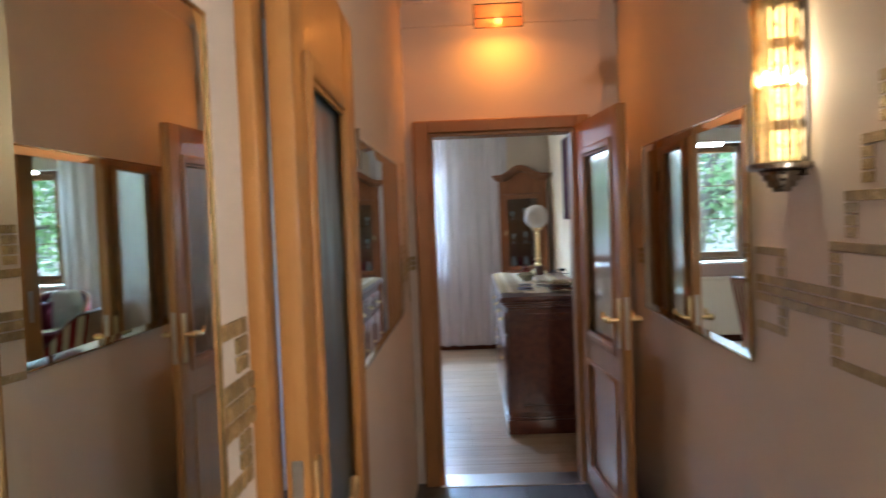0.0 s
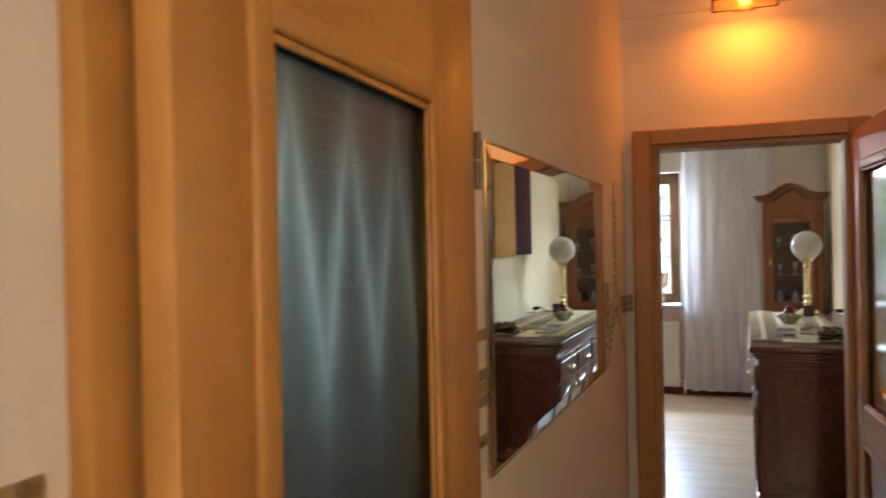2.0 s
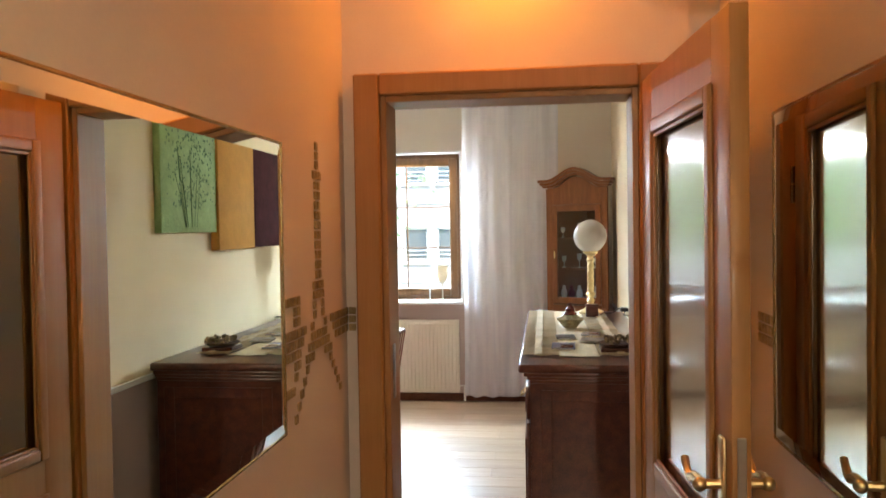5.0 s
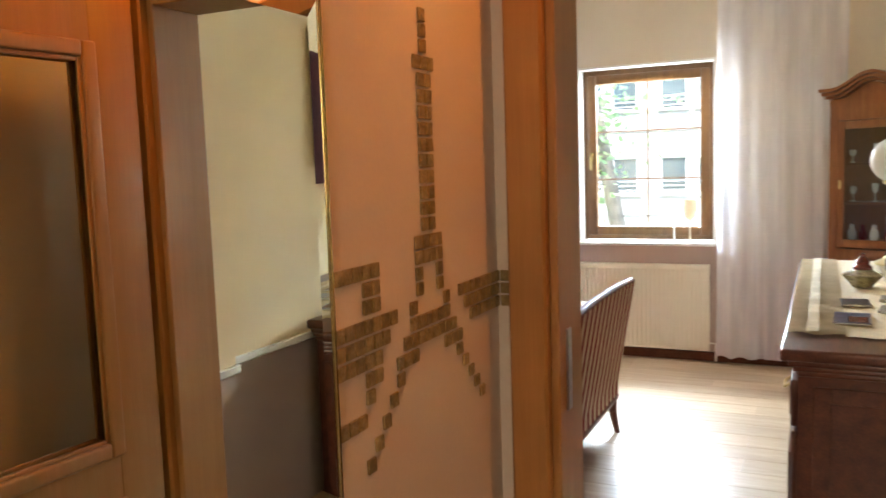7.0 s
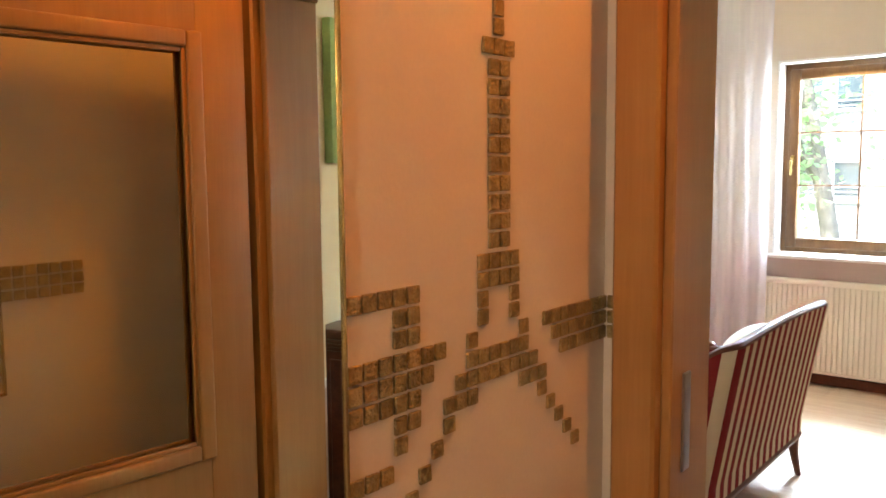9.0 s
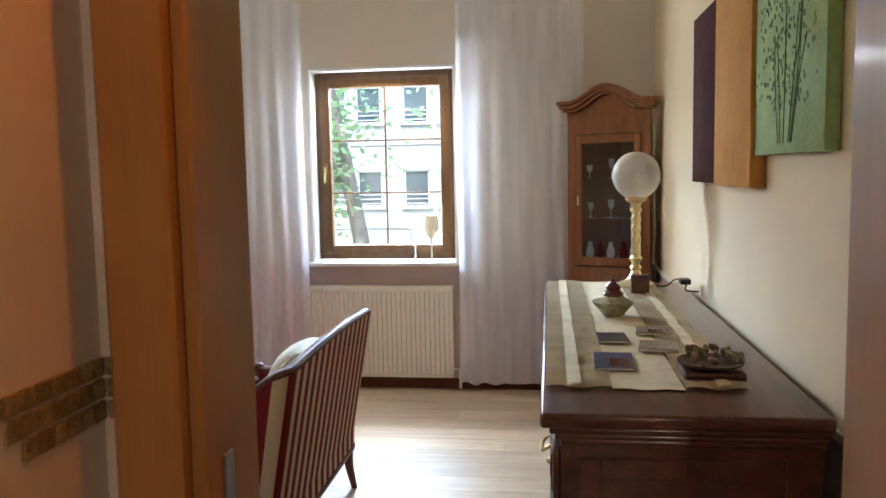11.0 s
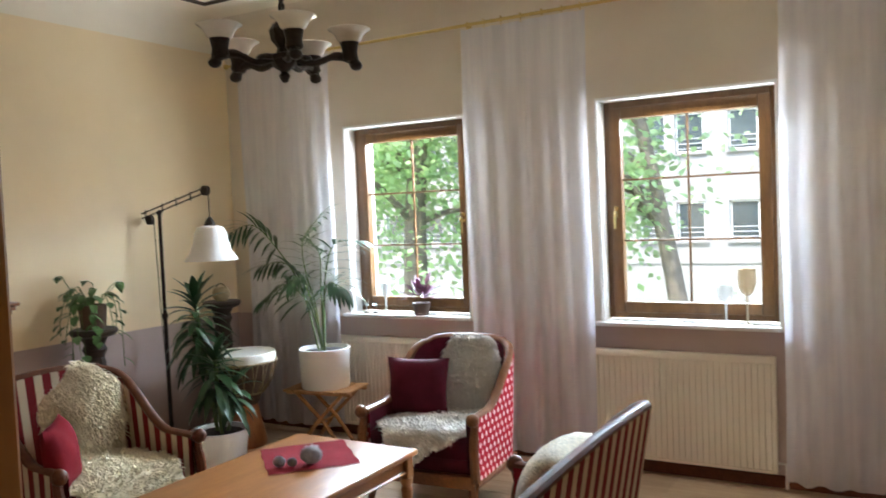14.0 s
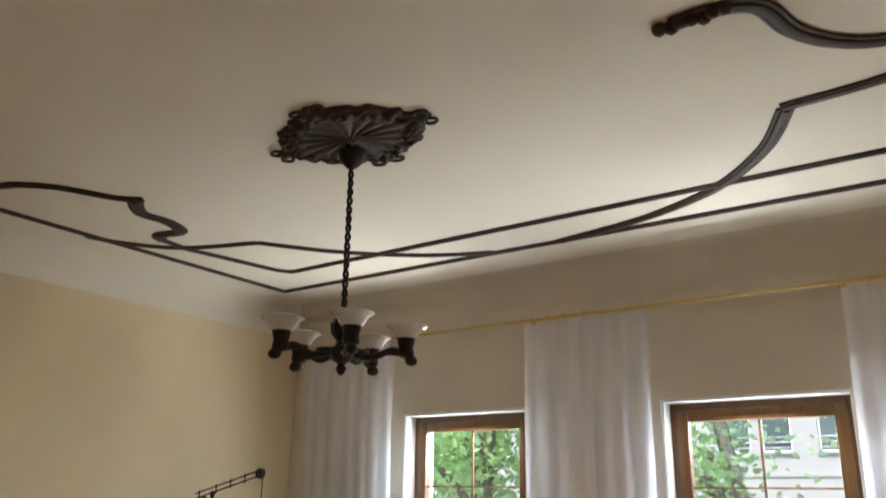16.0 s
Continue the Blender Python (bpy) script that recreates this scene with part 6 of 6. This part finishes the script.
goblet(-0.605, 9.18, 0.235, 0.047, M["goblet"], "tall clear stemmed glass candle holder")
goblet(-0.485, 9.16, 0.325, 0.052, M["goblet_amber"], "taller pale amber stemmed glass candle holder")
goblet(-3.06, 9.17, 0.09, 0.026, M["clear"], "small clear glass candle holder")
goblet(-2.97, 9.18, 0.22, 0.034, M["goblet"], "slim clear stemmed glass candle holder")
goblet(-3.14, 9.17, 0.085, 0.026, M["clear"], "small clear glass candle holder")

# ---------- chandelier ----------
CHX, CHY = -1.82, 6.87
chd = thing("chandelier", "dark bronze five-arm chandelier with milky glass bowls", "chandelier", Matrix.Translation((CHX, CHY, 2.155)))
bm = B()
lathe(bm, [(0.0, 0.0), (0.012, 0.008), (0.022, 0.03), (0.012, 0.045), (0.035, 0.06), (0.055, 0.085), (0.06, 0.10), (0.03, 0.115), (0.022, 0.14), (0.045, 0.17), (0.05, 0.21), (0.035, 0.235), (0.015, 0.25), (0.0, 0.26)], 24, (0, 0, 0), lambda a, z: 1 + 0.05 * math.cos(8 * a))
part("hub", bm, M["iron"], chd)
bm = B()
for k in range(5):
    a = 2 * math.pi * k / 5
    pts = [(0.10 * math.cos(a + 2 * math.pi / 5 * q / 6), 0.10 * math.sin(a + 2 * math.pi / 5 * q / 6), 0.088 + 0.008 * math.sin(math.pi * q / 6)) for q in range(7)]
    tube(bm, pts, 0.012, 8)
part("ring", bm, M["iron"], chd)
for k in range(5):
    a = 2 * math.pi * k / 5 + 0.55
    c, s = math.cos(a), math.sin(a)
    bm = B()
    pts = smooth_path([(0.03 * c, 0.03 * s, 0.10), (0.12 * c, 0.12 * s, 0.075), (0.20 * c, 0.20 * s, 0.10), (0.265 * c, 0.265 * s, 0.085), (0.29 * c, 0.29 * s, 0.05)], 5)
    tube(bm, pts, [0.014] * 10 + [0.018] * 6 + [0.022] * 4 + [0.012], 8)
    bmesh.ops.create_icosphere(bm, subdivisions=2, radius=0.026, matrix=Matrix.Translation((0.285 * c, 0.285 * s, 0.06)) @ Matrix.Diagonal((1, 1, 0.8, 1)))
    arm = part("arm", bm, M["iron"], chd)
    bm = B()
    lathe(bm, [(0.0, 0.075), (0.022, 0.075), (0.034, 0.09), (0.030, 0.115), (0.038, 0.15), (0.034, 0.16), (0.0, 0.16)], 16, (0.262 * c, 0.262 * s, 0))
    part("cup", bm, M["iron"], arm)
    bm = B()
    lathe(bm, [(0.034, 0.15), (0.048, 0.160), (0.056, 0.178), (0.072, 0.196), (0.086, 0.203), (0.081, 0.206), (0.052, 0.184), (0.040, 0.167), (0.0, 0.156)], 28, (0.262 * c, 0.262 * s, 0), lambda q, z: 1 + (0.02 * math.cos(6 * q) if z > 0.19 else 0))
    part("glass_bowl", bm, M["milk"], arm, "milky glass bowl shade")
bm = B()
n = 60
top_z = RZ - 2.155 - 0.05
for s in range(2):
    tube(bm, [(0.008 * math.cos(0.9 * k + math.pi * s), 0.008 * math.sin(0.9 * k + math.pi * s), 0.25 + (top_z - 0.25) * k / n) for k in range(n + 1)], 0.007, 5)
part("twisted_stem", bm, M["iron"], chd)
bm = B()
lathe(bm, [(0.0, top_z - 0.06), (0.02, top_z - 0.05), (0.05, top_z - 0.02), (0.065, top_z + 0.02), (0.0, top_z + 0.03)], 20)
part("canopy", bm, M["iron"], chd)

# ceiling rosette: a ribbed disc in a scrolled star outline
ro = thing("ceiling_rosette", "dark bronze ornate plaster rosette on the ceiling", "rosette", pose(CHX + 0.075, CHY - 0.10, RZ, 0, 0, 3) @ Matrix.Diagonal((1.02, 0.74, 1, 1)))
bm = B()
rings, seg = 28, 168
rows = []
for j in range(rings + 1):
    f = j / rings
    row = []
    for i in range(seg):
        a = 2 * math.pi * i / seg
        edge = 0.335 + 0.055 * max(0.0, math.cos(4 * a)) ** 3 + 0.010 * math.cos(16 * a) + 0.006 * math.sin(28 * a)
        r = edge * f
        h = 0.012 + 0.010 * abs(math.cos(8 * a)) * (1 if 0.15 < f < 0.70 else 0.3) + 0.022 * math.exp(-((f - 0.82) / 0.12) ** 2) * (0.6 + 0.4 * math.sin(26 * a + 22 * f) + 0.3 * math.sin(14 * a - 40 * f)) + 0.025 * math.exp(-(f / 0.14) ** 2)
        if j == rings:
            h = 0.0
        row.append(bm.verts.new((r * math.cos(a), r * math.sin(a), -h)))
    rows.append(row)
for a, b in zip(rows, rows[1:]):
    for i in range(seg):
        bm.faces.new((a[i], a[(i + 1) % seg], b[(i + 1) % seg], b[i]))
part("relief", bm, M["stucco"], ro, angle=50)
for k in range(4):
    bm = B()
    a = math.pi / 2 * k
    c, s = math.cos(a), math.sin(a)
    for side in (-1, 1):
        pts = []
        for q in range(16):
            w = q / 15 * 5.2
            rr = 0.045 * (1 - q / 20)
            pts.append((0.37 * c + side * (-s) * (0.055 - rr * math.cos(w)) + c * rr * math.sin(w), 0.37 * s + side * c * (0.055 - rr * math.cos(w)) + s * rr * math.sin(w), -0.014))
        tube(bm, pts, 0.008, 6)
    part("corner_scroll", bm, M["stucco"], ro)

# stucco lines on the ceiling
st_lines = thing("ceiling_stucco", "dark brown art nouveau stucco lines on the ceiling", "moulding")


def line(pts, r=0.018, curved=True):
    bm = B()
    q = [(x, y, RZ - 0.006) for x, y in pts]
    tube(bm, smooth_path(q, 7) if curved else q, r, 8, 0.7)
    for o in (-1, 1):
        pq = smooth_path(q, 7) if curved else [Vector(v) for v in q]
        off = []
        for i, p in enumerate(pq):
            d = (pq[min(i + 1, len(pq) - 1)] - pq[max(i - 1, 0)]).normalized()
            off.append(p + Vector((-d.y, d.x, 0)) * o * r * 1.2 + Vector((0, 0, 0.002)))
        tube(bm, off, r * 0.45, 6, 0.8)
    part("stucco_line", bm, M["stucco"], st_lines)


line([(-3.97, 5.05), (-3.97, 8.55)], 0.017, False)
line([(-3.97, 8.55), (0.62, 8.55)], 0.017, False)
line([(0.62, 8.55), (0.62, 5.05)], 0.017, False)
line([(0.62, 5.05), (-3.97, 5.05)], 0.017, False)
line([(-3.52, 8.185), (0.22, 8.16)], 0.017, False)
line([(-3.52, 8.185), (-3.58, 8.09), (-3.70, 7.44), (-3.67, 7.23)], 0.017, False)
line([(-3.67, 7.23), (-3.60, 7.18), (-3.44, 7.20), (-3.36, 7.05), (-3.36, 6.88), (-3.22, 6.74)], 0.026)
line([(-3.17, 6.76), (-3.27, 6.66), (-3.38, 6.42), (-3.52, 6.28), (-3.64, 6.22), (-3.75, 6.05)], 0.02)
line([(-4.0, 6.95), (-3.93, 7.15), (-3.70, 7.42), (-3.22, 7.60)], 0.017)
line([(-3.22, 7.60), (-2.98, 7.95), (-2.68, 8.24), (-2.40, 8.42), (-2.12, 8.53)], 0.017)
line([(-1.66, 8.55), (-1.2, 8.46), (-0.86, 8.33), (-0.58, 8.15), (-0.32, 7.85), (-0.16, 7.52)], 0.022)
line([(-0.17, 7.50), (0.22, 7.46), (0.5, 7.3)], 0.02)
line([(-0.32, 6.71), (-0.16, 6.71), (-0.06, 6.77), (-0.01, 6.95), (0.09, 7.10), (0.25, 7.19), (0.5, 7.15)], 0.024)
for k in range(7):
    bm = B()
    bmesh.ops.create_icosphere(bm, subdivisions=2, radius=0.026, matrix=Matrix.Translation((-0.36 + 0.035 * k, 6.705 + 0.012 * math.sin(k * 2), RZ - 0.012)))
    part("carved_bead", bm, M["stucco"], st_lines)

# ---------- outside ----------
GZ = -1.7
bm = B()
box(bm, -300, 9.5, GZ - 0.2, 300, 600, GZ)
solid("ground", bm, M["lawn"], "green front gardens across the street", "ground", "structure")
bm = B()
box(bm, -120, 18.5, GZ, 120, 25.5, GZ + 0.02)
solid("road", bm, M["asphalt"], "grey asphalt street", "road", "structure")
bm = B()
box(bm, -120, 16.9, GZ, 120, 18.5, GZ + 0.12, 0.01)
solid("pavement", bm, M["facade"], "pale paved footway with kerb", "pavement", "structure")
bm = B()
box(bm, -15, 9.51, GZ, 15, 9.9, GZ + 0.05)
solid("pavement", bm, M["facade"], "pale paved strip along the house", "pavement", "structure")


def far_house(x0, x1, y, base, storeys, cols, pitch, label):
    """A rendered apartment block: storeys of windows with sills, rails and curtains, and a roof."""
    h = thing("apartment_building", label, "building", Matrix.Translation(((x0 + x1) / 2, y, GZ)))
    w = (x1 - x0) / 2
    top = base + storeys * 2.92 + 0.5
    holes = []
    for c in range(cols[0], cols[1]):
        for s in range(storeys):
            cx = c * pitch - (x0 + x1) / 2 + (0.11 if c % 2 else -0.11)
            holes.append((cx - 0.46, cx + 0.46, base + s * 2.92, base + s * 2.92 + 1.30))
    xs = sorted({-w, w, *[q[0] for q in holes], *[q[1] for q in holes]})
    bm = B()
    for a, b in zip(xs, xs[1:]):
        col = sorted({(q[2], q[3]) for q in holes if q[0] - 1e-6 <= a and b <= q[1] + 1e-6})
        z = 0.0
        for lo, hi in col:
            box(bm, a, 0, z, b, 0.3, lo)
            z = hi
        box(bm, a, 0, z, b, 0.3, top)
    part("wall", bm, M["facade"], h)
    bm = B()
    for s in range(storeys):
        box(bm, -w, -0.05, base + s * 2.92 - 0.75, w, 0.0, base + s * 2.92 - 0.62, 0.01)
    part("string_course", bm, M["facade"], h)
    bm = B()
    box(bm, -w, 0.3, 0, w, 9, top)
    part("core", bm, M["facade_glass"], h)
    bm = B()
    prism(bm, [(-0.5, top), (9.5, top), (4.5, top + 3.2)], -w - 0.3, w + 0.3, "x")
    part("roof", bm, M["roof"], h)
    for q in holes:
        bm = B()
        for u in ((q[0], q[0] + 0.06), (q[1] - 0.06, q[1])):
            box(bm, u[0], 0.10, q[2], u[1], 0.16, q[3])
        box(bm, q[0], 0.10, q[2], q[1], 0.16, q[2] + 0.06)
        box(bm, q[0], 0.10, q[3] - 0.06, q[1], 0.16, q[3])
        wd = part("window", bm, M["white"], h)
        bm = B()
        box(bm, q[0] + 0.06, 0.12, q[2] + 0.06, q[1] - 0.06, 0.13, q[3] - 0.06)
        part("pane", bm, M["facade_glass"], wd)
        bm = B()
        box(bm, q[0] - 0.08, -0.10, q[2] - 0.07, q[1] + 0.08, 0.10, q[2])
        part("sill", bm, M["facade"], wd)
        bm = B()
        for z in (0.12, 0.28, 0.44):
            box(bm, q[0], -0.03, q[2] + z, q[1], -0.01, q[2] + z + 0.025)
        part("window_rail", bm, M["rail"], wd)
    return h


far_house(-26, 24, 31.5, 2.02, 4, (-17, 16), 1.46, "white rendered apartment block with rows of windows")


def tree(x, y, h, lean, crown_r, crown_z, leaves, seed, label, flat=0.9, girth=0.24, spare=0.09):
    t = thing("tree", label, "tree", Matrix.Translation((x, y, GZ)), "street trees")
    rnd = random.Random(seed)
    bm = B()
    trunk = smooth_path([(0, 0, 0), (lean * 0.15, 0.05, h * 0.25), (lean * 0.5, 0.0, h * 0.5), (lean, 0.1, h * 0.78), (lean * 1.2, 0.0, h)], 5)
    tube(bm, trunk, [girth - 0.66 * girth * k / len(trunk) for k in range(len(trunk))], 12)
    limbs = []
    for k in range(16):
        p = trunk[int(len(trunk) * rnd.uniform(0.42, 0.98))]
        a = rnd.uniform(0, 6.28) if x < -3 else rnd.uniform(1.9, 4.4)
        e = Vector((math.cos(a) * crown_r * rnd.uniform(0.5, 0.95), math.sin(a) * crown_r * rnd.uniform(0.4, 0.9), rnd.uniform(-0.2, 1.0) * crown_r * 0.6))
        pts = smooth_path([p, p + e * 0.4 + Vector((0, 0, 0.25)), p + e], 5)
        tube(bm, pts, [0.07 * (1 - 0.8 * q / len(pts)) for q in range(len(pts))], 6)
        limbs += pts[3:]
    part("trunk", bm, M["bark"], t)
    bl = B()
    c = Vector((lean, 0, crown_z))
    clumps = [p + Vector((rnd.gauss(0, 0.35), rnd.gauss(0, 0.35), rnd.gauss(0, 0.3))) for p in limbs for _ in range(2)]
    for k in range(60):
        a, b, r = rnd.uniform(0, 6.28), rnd.uniform(-1, 1), crown_r * rnd.uniform(0.5, 1.0)
        clumps.append(c + Vector((math.cos(a) * r, math.sin(a) * r, b * r * flat)))
    for k in range(int(leaves * 1.7)):
        q = rnd.choice(clumps)
        p = q + Vector((rnd.gauss(0, 0.30), rnd.gauss(0, 0.30), rnd.gauss(0, 0.24)))
        if x + p.x > -2.75 and rnd.random() > spare:
            continue
        d = Vector((rnd.gauss(0, 1), rnd.gauss(0, 1), rnd.gauss(-0.3, 0.6))).normalized()
        s = d.cross(Vector((rnd.gauss(0, 1), rnd.gauss(0, 1), 1.0))).normalized()
        ln, wd = rnd.uniform(0.09, 0.15), rnd.uniform(0.035, 0.062)
        v = [bl.verts.new(p), bl.verts.new(p + d * ln * 0.45 + s * wd), bl.verts.new(p + d * ln), bl.verts.new(p + d * ln * 0.45 - s * wd)]
        bl.faces.new(v)
    part("crown", bl, M["foliage"], t, "open crown of light green leaves", 180)


tree(-2.45, 16.0, 6.6, -0.75, 1.9, 5.0, 2600, 3, "street tree with a leaning trunk and light green leaves", 0.9, 0.17, 0.30)
tree(-6.6, 15.2, 7.0, 0.3, 2.7, 3.6, 9000, 7, "leafy street tree with a broad green crown", 0.95)
tree(-9.8, 17.0, 7.5, 0.2, 2.8, 3.9, 8000, 9, "leafy street tree with a broad green crown", 0.95)
hd = thing("hedge", "low leafy green hedge along the garden", "hedge", Matrix.Translation((-5.5, 13.6, GZ)))
bm = B()
rnd = random.Random(77)
for k in range(5200):
    p = Vector((rnd.uniform(-5, 5), rnd.gauss(0, 0.35), abs(rnd.gauss(0.9, 0.45))))
    d = Vector((rnd.gauss(0, 1), rnd.gauss(0, 1), rnd.gauss(0, 1))).normalized()
    s = d.orthogonal().normalized()
    v = [bm.verts.new(p), bm.verts.new(p + d * 0.07 + s * 0.05), bm.verts.new(p + d * 0.15), bm.verts.new(p + d * 0.07 - s * 0.05)]
    bm.faces.new(v)
part("leaves", bm, M["foliage"], hd, angle=180)
bm = B()
for k in range(20):
    tube(bm, [(-4.8 + 0.5 * k, 0, 0), (-4.75 + 0.5 * k, 0.05, 1.2)], 0.02, 5)
part("stems", bm, M["bark"], hd)

# ---------- floors, piece by piece ----------
rnd = random.Random(2)


def plank_mesh(w, d):
    bm = B()
    box(bm, -w / 2, -d / 2, -0.012, w / 2, d / 2, 0.0, 0.0012)
    return mesh_of("plank", bm, M["oak"])


PW, PL = 0.19, 1.28
full = plank_mesh(PL - 0.001, PW - 0.001)
row = 0
y = 4.64
while y < 9.15:
    d = min(PW, 9.15 - y)
    x = -4.4 - rnd.choice((0.0, 0.32, 0.64, 0.96))
    while x < 1.04:
        a, b = max(x, -4.4), min(x + PL, 1.04)
        if b - a > 0.02:
            me = full if (b - a > PL - 1e-4 and d > PW - 1e-4) else plank_mesh(b - a - 0.001, d - 0.001)
            ob = new("plank", me)
            ob.location, ob.parent = ((a + b) / 2, y + d / 2, 0.0), floor
        x += PL
    y += PW
bm = B()
box(bm, -0.149, -0.149, -0.012, 0.149, 0.149, 0.0, 0.002)
stone = mesh_of("floor_tile", bm, M["stone"])
for i in range(4):
    for j in range(20):
        ob = new("floor_tile", stone)
        ob.location, ob.parent = (-0.22 + 0.15 + 0.305 * i, -1.45 + 0.305 * j, 0.0), floor_hall

# ---------- gold mosaic on the hall walls ----------
PT = 0.0278
bm = B()
box(bm, -0.0028, -PT / 2 + 0.0021, -PT / 2 + 0.0021, 0.0028, PT / 2 - 0.0021, PT / 2 - 0.0021, 0.0012)
gold_mesh = mesh_of("tile", bm, M["gold"])
bm = B()
box(bm, -PT / 2 + 0.0021, -0.0028, -PT / 2 + 0.0021, PT / 2 - 0.0021, 0.0028, PT / 2 - 0.0021, 0.0012)
gold_mesh_end = mesh_of("tile", bm, M["gold"])
rnd = random.Random(6)


def put_tile(wall, x, y, z, me):
    ob = new("tile", me)
    ob.parent = wall
    ob.location = (x, y, z)
    ob.rotation_euler = (radians(rnd.uniform(-1.2, 1.2)), radians(rnd.uniform(-2, 2)), radians(rnd.uniform(-2, 2)))


def patch(wall, x, y0, ztop, cols, rows, p=PT):
    """A block of tiles: cols along the wall from y0, rows down from ztop."""
    for i in range(cols):
        for j in range(rows):
            put_tile(wall, x, y0 + (i + 0.5) * p, ztop - (j + 0.5) * p, gold_mesh)


L, R = HX0 + 0.003, HX1 - 0.003
# beside the tall mirror
patch(wall_hall_left, L, 1.008, 1.391, 5, 1)
patch(wall_hall_left, L, 1.092, 1.363, 2, 2)
patch(wall_hall_left, L, 1.008, 1.303, 6, 3)
patch(wall_hall_left, L, 1.092, 1.219, 2, 2)
patch(wall_hall_left, L, 1.008, 1.163, 5, 1)
# between the glazed door and the wide mirror
patch(wall_hall_left, L, 2.152, 1.385, 6, 1)
patch(wall_hall_left, L, 2.152, 1.357, 1, 2)
patch(wall_hall_left, L, 2.152, 1.301, 6, 3)
patch(wall_hall_left, L, 2.152, 1.217, 1, 2)
patch(wall_hall_left, L, 2.152, 1.161, 6, 1)
# beyond the wide mirror
patch(wall_hall_left, L, 3.836, 1.399, 5, 1)
patch(wall_hall_left, L, 3.9194, 1.371, 2, 2)
patch(wall_hall_left, L, 3.836, 1.312, 7, 1)
patch(wall_hall_left, L, 3.836, 1.284, 6, 1)
patch(wall_hall_left, L, 3.836, 1.256, 5, 1)
patch(wall_hall_left, L, 3.9194, 1.227, 2, 1)
patch(wall_hall_left, L, 3.9194, 1.199, 1, 1)
patch(wall_hall_left, L, 3.836, 1.165, 3, 1)
# the tower
T0, TP = 4.131, 0.0272
patch(wall_hall_left, L, T0 + TP * 0.5, 1.8265, 1, 3, TP)
patch(wall_hall_left, L, T0 - TP * 0.5, 1.743, 3, 1, TP)
patch(wall_hall_left, L, T0, 1.7135, 2, 10, 0.0284)
patch(wall_hall_left, L, T0 - TP, 1.427, 4, 2, TP)
patch(wall_hall_left, L, T0 - TP, 1.3715, 1, 2, TP)
patch(wall_hall_left, L, T0 + 2 * TP, 1.3715, 1, 2, TP)
patch(wall_hall_left, L, T0 - 2 * TP, 1.314, 1, 1, TP)
patch(wall_hall_left, L, T0 + 3 * TP, 1.314, 1, 1, TP)
patch(wall_hall_left, L, T0 - 2 * TP, 1.286, 6, 1, TP)
patch(wall_hall_left, L, T0 - 3 * TP, 1.2575, 8, 1, TP)
patch(wall_hall_left, L, T0 - 4 * TP, 1.229, 3, 1, TP)
patch(wall_hall_left, L, T0 + 3 * TP, 1.229, 3, 1, TP)
for k in range(5):
    if k != 0:
        patch(wall_hall_left, L, T0 - (4 + k) * TP, 1.2005 - 0.0282 * k, 1, 1, TP)
    patch(wall_hall_left, L, T0 + (5 + k) * TP, 1.2005 - 0.0282 * k, 1, 1, TP)
patch(wall_hall_left, L, T0 - 4 * TP, 1.2005, 1, 1, TP)
# band into the corner and round onto the door wall
patch(wall_hall_left, L, 4.281, 1.317, 8, 1, 0.0273)
patch(wall_hall_left, L, 4.308, 1.289, 7, 1, 0.0273)
patch(wall_hall_left, L, 4.335, 1.261, 6, 1, 0.0273)
for j in range(3):
    put_tile(wall_hall_end, HX0 + 0.020, HEND - 0.003, 1.303 - 0.0278 * j, gold_mesh_end)
# stepped pattern on the right wall
ends = (1.647, 1.731, 1.814, 1.898)
tops = (1.803, 1.678, 1.556, 1.438)
for k in range(4):
    cols = round((ends[k] - 1.531) / PT)
    patch(wall_hall_right, R, ends[k] - cols * PT, tops[k], cols, 1)
    patch(wall_hall_right, R, ends[k] - 2 * PT, tops[k] - PT, 2, 3)
patch(wall_hall_right, R, ends[3] - 13 * PT, 1.325, 13 + 18, 3)
patch(wall_hall_right, R, ends[3] - 2 * PT, 1.325 - 3 * PT, 2, 3)
patch(wall_hall_right, R, ends[3] - 13 * PT, 1.325 - 6 * PT, 13, 1)
patch(wall_hall_right, R, 2.176, 1.409, 8, 1)
patch(wall_hall_right, R, 2.176, 1.381, 2, 2)
patch(wall_hall_right, R, 2.176, 1.325 - 3 * PT, 2, 2)
patch(wall_hall_right, R, 2.176, 1.325 - 5 * PT, 8, 1)
patch(wall_hall_right, R, 3.916, 1.34, 7, 3)
